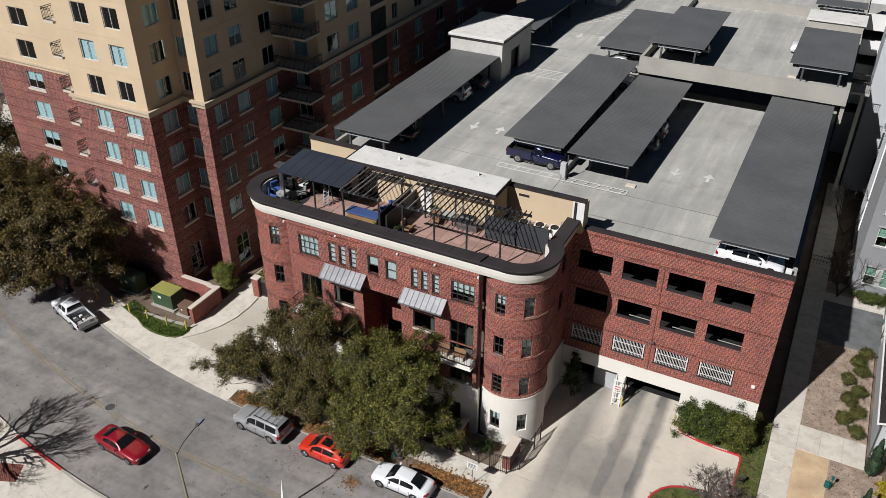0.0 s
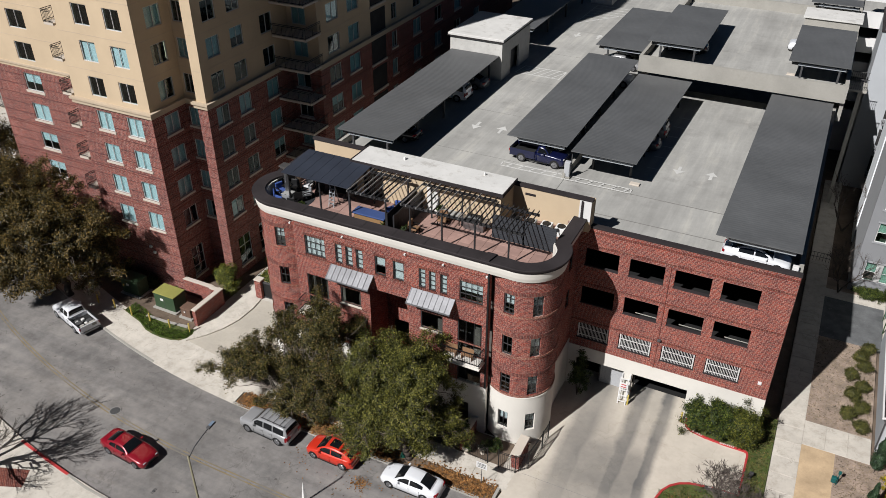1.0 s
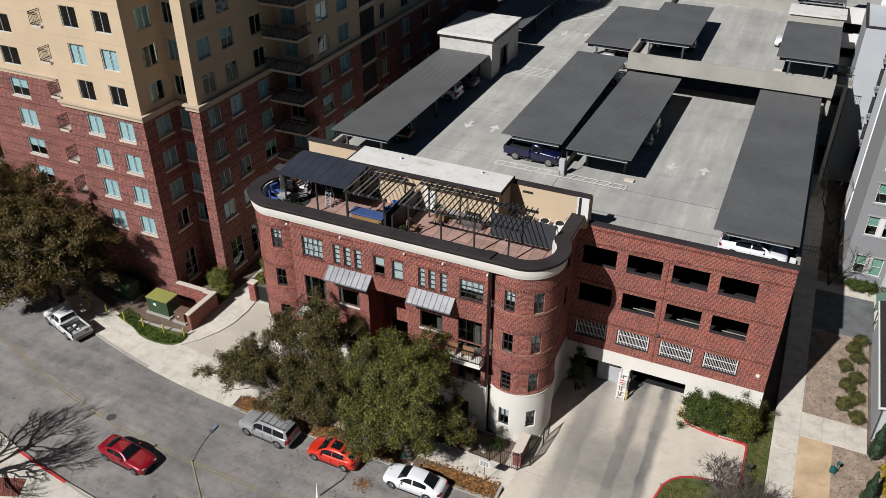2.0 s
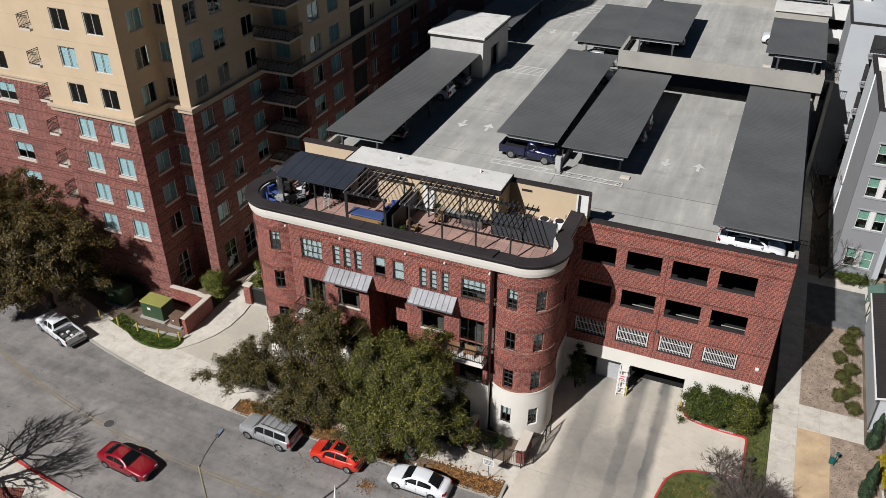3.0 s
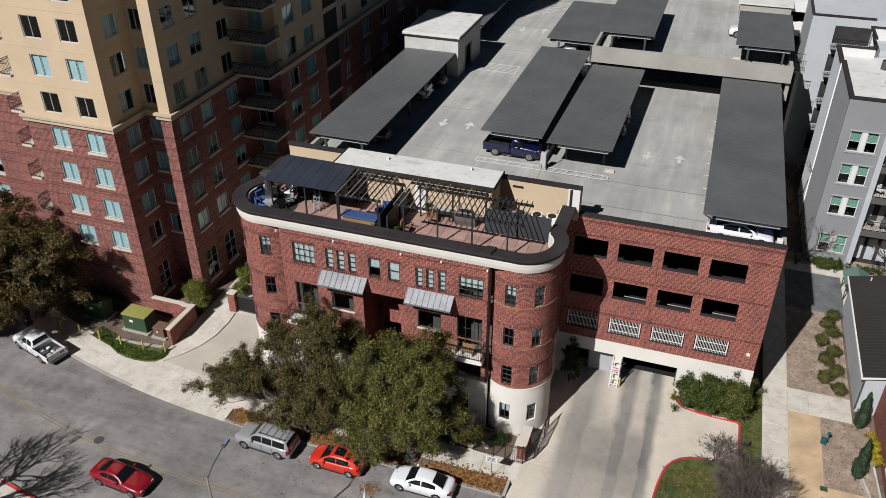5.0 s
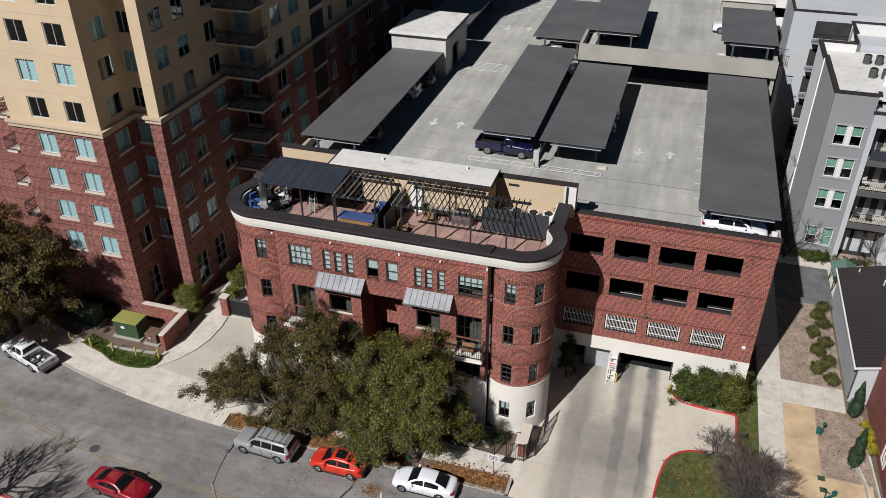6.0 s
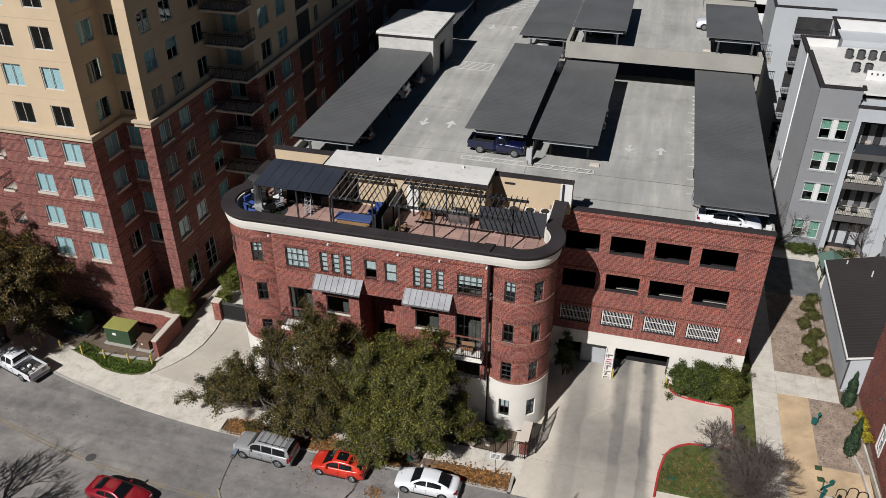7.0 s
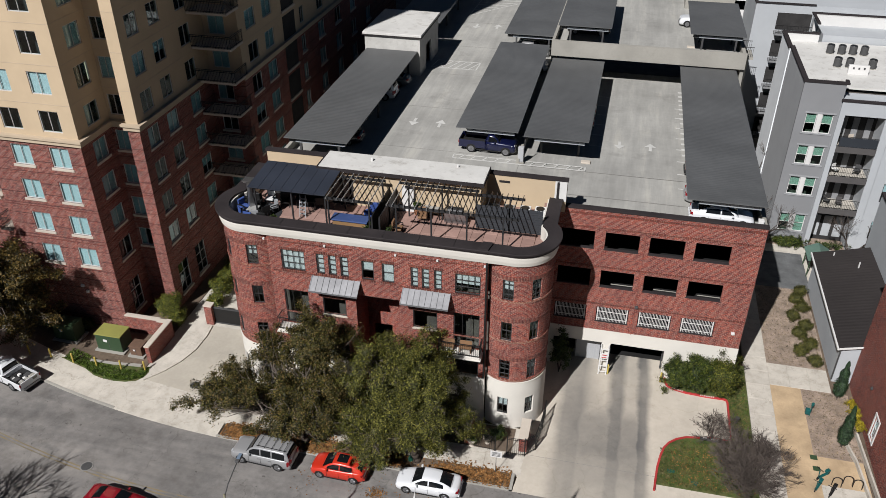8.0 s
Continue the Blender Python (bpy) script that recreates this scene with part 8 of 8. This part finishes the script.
boxes("post", [(x, x + 0.1, y, y + 0.1, DZ, z) for x, y, z in ((-34.2, -6.6, 17.54), (-31.4, -6.6, 17.54), (-28.85, -6.6, 17.54), (-34.2, -3.4, 17.78), (-31.4, -3.4, 17.78), (-28.85, -3.4, 17.78))], M_PERGOLA, cover)


M_WHITE_AC = mat("white_enamel", (0.6, 0.6, 0.58), 0.45, var=0.06)
# pale colour that paints the sun's glint on chosen rafters
M_RAFTER = mat("sun_glint_rafter", (0.3, 0.295, 0.285), 0.4, var=0.1)


def pergola(x0, x1, n, posts, label, pale=(), y0=-7.45, y1=-3.5):
    p = thing("pergola", label, "pergola", "terrace pergolas")
    boxes("beam", [(x0, x1, y + 0.25, y + 0.35, 17.68, 17.86) for y in (y0, y1 - 0.6)], M_PERGOLA, p)
    for i in range(n):
        x = x0 + 0.1 + (x1 - x0 - 0.25) * i / (n - 1)
        boxes("rafter", [(x, x + (0.028 if i in pale else 0.036), y0, y1, 17.86, 17.98)], M_RAFTER if i in pale else M_PERGOLA, p)
    boxes("post", [(x, x + 0.1, y + 0.25, y + 0.35, DZ, 17.68) for x in posts for y in (y0, y1 - 0.6)], M_PERGOLA, p)


pergola(-28.5, -25.1, 9, (-28.4, -25.4), "open dark steel pergola over a hot tub", (0, 2, 3, 5, 8))
pergola(-24.1, -18.2, 15, (-23.45, -20.95, -18.45), "open dark steel pergola with thin rafters", (0, 1, 3, 5, 7, 11))
pergola(-18.1, -14.85, 9, (-15.95,), "open dark steel pergola with thin rafters", (), -7.45, -4.0)
tub = thing("hot_tub", "square hot tub under a blue insulated cover", "hot tub", at=(-27.0, -6.55, DZ))
boxes("cabinet", [(-1.2, 1.25, -0.42, 0.42, 0, 0.86)], mat("cedar_cladding", (0.238, 0.14, 0.063), 0.7, var=0.2), tub, bevel=0.03)
M_BLUE = mat("blue_vinyl", (0.042, 0.07, 0.175), 0.5, var=0.15)
boxes("cover", [(-1.35, 1.4, -0.5, 0.5, 0.86, 0.98)], M_BLUE, tub, "blue vinyl cover", bevel=0.04)
for x, lab in ((-25.1, "dark timber privacy fence between the terraces"), (-24.55, "dark timber privacy fence between the terraces")):
    f = thing("privacy_fence", lab, "fence", "terrace fences")
    for i in range(11):
        y = -7.6 + 0.43 * i
        boxes("board", [(x, x + 0.04, y, y + 0.41, DZ, 16.9)], M_PERGOLA, f)
    boxes("post", [(x + 0.04, x + 0.12, y, y + 0.08, DZ, 17.0) for y in (-7.6, -5.2, -3.0)], M_PERGOLA, f)
scr = thing("slatted_screen", "dark slatted screen standing on the terrace", "screen")
M_SCREEN = mat("dark_slate_screen", (0.0385, 0.042, 0.0476), 0.6, var=0.2)
boxes("slat", [(-18.3, -13.55, -4.35, -4.3, DZ + 0.06 + 0.19 * i, DZ + 0.235 + 0.19 * i) for i in range(10)], M_SCREEN, scr)
boxes("post", [(x, x + 0.08, -4.3, -4.22, DZ, 17.02) for x in (-18.3, -16.7, -15.1, -13.63)], M_PERGOLA, scr)
# condensers behind the screen
M_ACGREY = mat("condenser_grey", (0.28, 0.28, 0.266), 0.6, var=0.15)
for x, y, m in ((-16.3, -1.9, M_ACGREY), (-15.1, -1.8, M_WHITE_AC), (-14.0, -1.7, M_WHITE_AC), (-17.4, -2.0, M_STEEL)):
    a = thing("air_conditioner", "square terrace air conditioner condenser", "air conditioner", "terrace condensers", at=(x, y, 15.0))
    boxes("casing", [(-0.4, 0.4, -0.4, 0.4, 0, 0.7)], m, a, bevel=0.04)
    bm = bmesh.new()
    bmesh.ops.create_cone(bm, cap_ends=True, segments=20, radius1=0.32, radius2=0.3, depth=0.05, matrix=pose(0, 0, 0.72))
    part("fan_guard", bm, M_BLACK, a)
brd = thing("leaning_board", "reddish board leaning against the rear wall", "board", at=(-13.4, -0.9, 15.0))
boxes("panel", [(-0.4, 0.4, 0.0, 0.05, 0, 0.8)], M_PAVER, brd)
# stainless flue and a kitchen counter at the left bay
M_INOX = mat("stainless_steel", (0.385, 0.385, 0.392), 0.3, metal=0.9, var=0.1)
flue = thing("flue", "tall tapered stainless steel patio heater flue", "flue", at=(-35.0, -5.7, DZ))
bm = bmesh.new()
bar(bm, (0, 0, 0.0), (0, 0, 1.3), 0.34, 4, 0.2)
part("hood", bm, M_INOX, flue)
bm = bmesh.new()
bar(bm, (0, 0, 1.3), (0, 0, 2.5), 0.17, 12)
part("pipe", bm, M_INOX, flue)
bm = bmesh.new()
box(bm, -0.35, 0.35, -0.35, 0.35, 2.62, 2.68)
box(bm, -0.28, 0.28, -0.28, 0.28, 2.48, 2.54)
box(bm, -0.04, 0.04, -0.04, 0.04, 2.54, 2.62)
part("cap", bm, M_INOX, flue)


def lounge_chair(x, y, rz, m, label, name="lounge_chair"):
    c = thing(name, label, "chair", "terrace chairs", at=(x, y, DZ), rz=rz)
    boxes("leg", [(a, a + 0.05, b, b + 0.05, 0, 0.32) for a in (-0.32, 0.27) for b in (-0.32, 0.27)], M_BLACK, c)
    boxes("seat", [(-0.33, 0.33, -0.33, 0.33, 0.32, 0.46)], m, c, bevel=0.04)
    bm = bmesh.new()
    slab(bm, [(-0.33, 0.24, 0.95), (0.33, 0.24, 0.95), (0.33, 0.36, 1.0), (-0.33, 0.36, 1.0)], 0.55)
    part("backrest", bm, m, c, bevel=0.04)
    boxes("armrest", [(a, a + 0.07, -0.3, 0.3, 0.6, 0.66) for a in (-0.38, 0.31)], M_BLACK, c)
    return c


M_CUSH_W = mat("white_cushion", (0.5, 0.5, 0.49), 0.9, var=0.1)
M_DARKDISC = mat("dark_disc_colour", (0.02, 0.021, 0.024), 0.95, var=0.3, fine=20)
M_CUSH_G = mat("grey_cushion", (0.21, 0.217, 0.224), 0.9, var=0.15)
M_CUSH_B = mat("blue_cushion", (0.035, 0.07, 0.224), 0.9, var=0.2)
M_TEAK = mat("teak", (0.21, 0.119, 0.063), 0.7, var=0.25)
for x, y, r, m, lab in ((-35.55, -5.77, 70, M_CUSH_B, "patio chair with a blue cushion"), (-35.15, -6.73, 130, M_CUSH_B, "patio chair with a blue cushion"), (-34.19, -6.81, 190, M_CUSH_G, "patio chair with a grey cushion"), (-33.47, -5.37, -40, M_CUSH_G, "patio chair with a pale grey cushion"),
                       (-35.47, -4.33, 60, M_BLACK, "black patio chair on the terrace"), (-32.9, -4.4, 20, M_BLACK, "black patio chair on the terrace"), (-32.0, -3.4, 0, M_BLACK, "black patio chair on the terrace"), (-30.3, -4.0, 200, M_BLACK, "black patio chair on the terrace"),
                       (-25.9, -4.4, 10, M_CUSH_B, "patio chair with a blue cushion"), (-25.9, -5.3, 60, M_CUSH_B, "patio chair with a blue cushion"), (-23.6, -6.2, 90, M_TEAK, "brown wooden patio chair"), (-22.3, -4.2, 10, M_TEAK, "brown wooden patio chair")):
    lounge_chair(x, y, r, m, lab)


def patio_table(x, y, w, d, h, m, label):
    t = thing("patio_table", label, "table", "terrace tables", at=(x, y, DZ))
    boxes("top", [(-w / 2, w / 2, -d / 2, d / 2, h - 0.05, h)], m, t, bevel=0.02)
    boxes("leg", [(sx * (w / 2 - 0.1) - 0.03, sx * (w / 2 - 0.1) + 0.03, sy * (d / 2 - 0.1) - 0.03, sy * (d / 2 - 0.1) + 0.03, 0, h - 0.05) for sx in (-1, 1) for sy in (-1, 1)], M_BLACK, t)


# dark disc added over the left bay's pavers
rug = thing("outdoor_rug", "dark disc added on the terrace floor", "rug", at=(-34.35, -5.9, DZ))
bm = bmesh.new()
bmesh.ops.create_cone(bm, cap_ends=True, segments=40, radius1=1.65, radius2=1.65, depth=0.02, matrix=pose(0, 0, 0.012))
part("disc_plate", bm, M_DARKDISC, rug)
for x, y, r, m, lab in ((-35.79, -5.13, 80, M_BLACK, "black patio chair on the terrace"), (-34.91, -4.97, 10, M_BLACK, "black patio chair on the terrace"), (-34.51, -7.13, 175, M_CUSH_B, "patio chair with a blue cushion"), (-33.79, -6.17, 230, M_BLACK, "black patio chair on the terrace"), (-33.55, -7.05, 190, M_BLACK, "black patio chair on the terrace"), (-34.19, -4.17, 0, M_CUSH_W, "patio chair with a white cushion")):
    lounge_chair(x, y, r, m, lab)
patio_table(-34.75, -6.0, 0.8, 0.8, 0.5, M_ACGREY, "low grey patio table on the terrace")
patio_table(-31.2, -4.2, 1.6, 0.9, 0.74, M_BLACK, "dark patio dining table")
patio_table(-21.9, -3.6, 1.8, 0.8, 0.74, M_ACGREY, "pale outdoor dining table")
grill = thing("barbecue_grill", "stainless barbecue grill with a dark hood", "grill", at=(-19.9, -3.8, DZ))
boxes("cart", [(-0.8, 0.8, -0.3, 0.3, 0, 0.85)], M_INOX, grill, bevel=0.02)
bm = bmesh.new()
bmesh.ops.create_cone(bm, cap_ends=True, segments=16, radius1=0.32, radius2=0.32, depth=1.1, matrix=pose(0, 0, 0.88, 0, 90))
part("hood", bm, M_BLACK, grill)
boxes("shelf", [(-1.2, -0.8, -0.28, 0.28, 0.8, 0.84), (0.8, 1.2, -0.28, 0.28, 0.8, 0.84)], M_INOX, grill)
lad = thing("stepladder", "dark folding stepladder under the canopy", "ladder", at=(-31.0, -5.4, DZ))
bm = bmesh.new()
for sx in (-0.22, 0.22):
    bar(bm, (sx, -0.35, 0), (sx, 0, 1.7), 0.03, 4)
    bar(bm, (sx, 0.45, 0), (sx, 0, 1.7), 0.03, 4)
part("frame", bm, M_FASCIA, lad)
for i in range(5):
    bm = bmesh.new()
    t = (i + 1) / 6
    box(bm, -0.2, 0.2, -0.35 + 0.35 * t - 0.06, -0.35 + 0.35 * t + 0.06, 1.7 * t - 0.02, 1.7 * t + 0.02)
    part("step", bm, M_FASCIA, lad)


def planter(x, y, r, h, m, leaf):
    p = thing("potted_plant", "terracotta potted plant on the terrace", "potted plant", "potted plants", at=(x, y, DZ))
    bm = bmesh.new()
    bmesh.ops.create_cone(bm, cap_ends=True, segments=16, radius1=r * 0.7, radius2=r, depth=h, matrix=pose(0, 0, h / 2))
    part("pot", bm, m, p)
    cs, us = clumps_in([(np.array([0, 0, h + r]), np.array([r * 1.2, r * 1.2, r * 1.1]))], 14, 0.2)
    k = np.repeat(np.arange(14), 26)
    quads("foliage", cs[k] + RNG.normal(size=(len(k), 3)) * r * 0.25, us[k] + RNG.normal(size=(len(k), 3)), 0.16, 0.06, leaf, p)


M_TERRA = mat("terracotta", (0.294, 0.133, 0.07), 0.8, var=0.15)
planter(-25.7, -6.7, 0.22, 0.4, M_TERRA, M_SHRUB)
planter(-24.0, -7.0, 0.2, 0.4, M_TERRA, M_SHRUB)
planter(-22.9, -3.4, 0.25, 0.45, M_TERRA, M_SHRUB)
planter(-32.6, -7.2, 0.22, 0.4, M_BLACK, M_SHRUB)
# openings of the penthouse, and the white end of the rear wall
boxes("rear_panel", [(-13.15, -12.28, -0.6, -0.55, 15.9, 17.55)], M_WHITE, condo, "white painted end panel")
boxes("scupper", [(-17.3, -16.5, -0.585, -0.55, 16.95, 17.12)], M_CAP, condo)
boxes("penthouse_door", [(x, x + 1.7, -3.14, -3.1, DZ, 17.25) for x in (-29.6,)], M_DARKFRAME, condo)
boxes("penthouse_door", [(-24.1, -23.15, -3.14, -3.1, DZ, 17.2)], M_WHITE, condo, "white penthouse door")
boxes("penthouse_pane", [(x + 0.1 + d, x + 0.8 + d, -3.155, -3.14, DZ + 0.1, 17.15) for x in (-29.6,) for d in (0, 0.8)], M_CARGLASS, condo)
# added dark sheet, standing in for the shaded depth behind the canopy
boxes("canopy_shade_sheet", [(-34.6, -30.35, -2.75, -2.68, DZ, 17.4)], M_DARKFRAME, condo, "dark sheet added for the shade under the canopy")
boxes("roof_vent", [(-26.9, -26.75, -1.6, -1.45, 18.12, 18.36), (-20.4, -20.28, -1.2, -1.08, 18.12, 18.34)], M_WHITE, condo)
boxes("cap_seam", [(x, x + 0.03, -8.83, -7.8, 16.12, 16.13) for x in np.arange(-31.5, -16.5, 2.5)], M_BLACK, condo)
bm = bmesh.new()
slab(bm, [(-17.3, -8.8, 16.24), (-16.6, -8.8, 16.24), (-16.4, -7.85, 16.24), (-17.1, -7.85, 16.24)], 0.12)
part("cap_patch", bm, M_CAP, condo)
boxes("soffit_light", [(x, x + 0.12, FY - 0.14, FY, 14.6, 14.72) for x in (-33.0, -28.4, -23.2, -20.2, -16.9)], M_WHITE, condo)
# things on the street balcony
for x in (-19.3, -18.0):
    b = thing("balcony_bench", "brown wooden balcony bench", "bench", "balcony benches", at=(x, FY - 0.45, 7.3))
    boxes("seat", [(-0.45, 0.45, -0.2, 0.2, 0.38, 0.44)], M_TEAK, b)
    boxes("leg", [(a, a + 0.05, -0.18, 0.18, 0, 0.38) for a in (-0.42, 0.37)], M_TEAK, b)
    boxes("backrest", [(-0.45, 0.45, 0.17, 0.22, 0.44, 0.85)], M_TEAK, b)


# ---- paving pieces ----
def piece(w, d, h):
    """A thin slab with chamfered upper edges, its corner at the origin."""
    bm = bmesh.new()
    c = 0.012
    low = [bm.verts.new(p) for p in ((0, 0, -h), (w, 0, -h), (w, d, -h), (0, d, -h))]
    mid = [bm.verts.new((v.co.x, v.co.y, -c)) for v in low]
    top = [bm.verts.new(p) for p in ((c, c, 0), (w - c, c, 0), (w - c, d - c, 0), (c, d - c, 0))]
    bm.faces.new(top)
    for a, b in ((low, mid), (mid, top)):
        for i in range(4):
            bm.faces.new((a[i], a[(i + 1) % 4], b[(i + 1) % 4], b[i]))
    return bm


def lay(name, parent, mesh, places):
    for x, y, z in places:
        ob = part(name, mesh, None, parent)
        ob.location = (x, y, z)


lay("paving_slab", pavement, mesh_of("paving_slab", piece(1.675, 1.68, 0.05), M_PAVE), [(-36.18 + 1.7 * i, -12.89, 0.004 * (i * 5 % 3)) for i in range(13)])
lay("paving_slab", footpath, mesh_of("paving_slab", piece(1.88, 1.78, 0.05), M_PAVE), [(3.66, -11.6 + 1.8 * i, 0.01 + 0.003 * (i * 7 % 3)) for i in range(33)])
lay("paving_slab", footpath, mesh_of("paving_slab", piece(1.56, 2.78, 0.05), M_PAVE), [(5.56 + 1.58 * i, 1.21, 0.012 + 0.003 * (i % 2)) for i in range(3)])
spots = []
for i in range(24):
    for j in range(7):
        x, y = -35.5 + i * 0.9, -7.66 + j * 0.9
        beyond = (x + 0.45 > BAY_R and math.hypot(x + 0.88 - BAY_R, y - CY) > 1.8 or x + 0.45 < BAY_L and math.hypot(x - BAY_L, y - CY) > 1.8)
        if not beyond and y <= -2.2:
            spots.append((x, y, 15.06 + 0.005 * ((i * 7 + j * 3) % 3)))
lay("paver", condo, mesh_of("paver", piece(0.885, 0.885, 0.06), M_PAVER), spots)
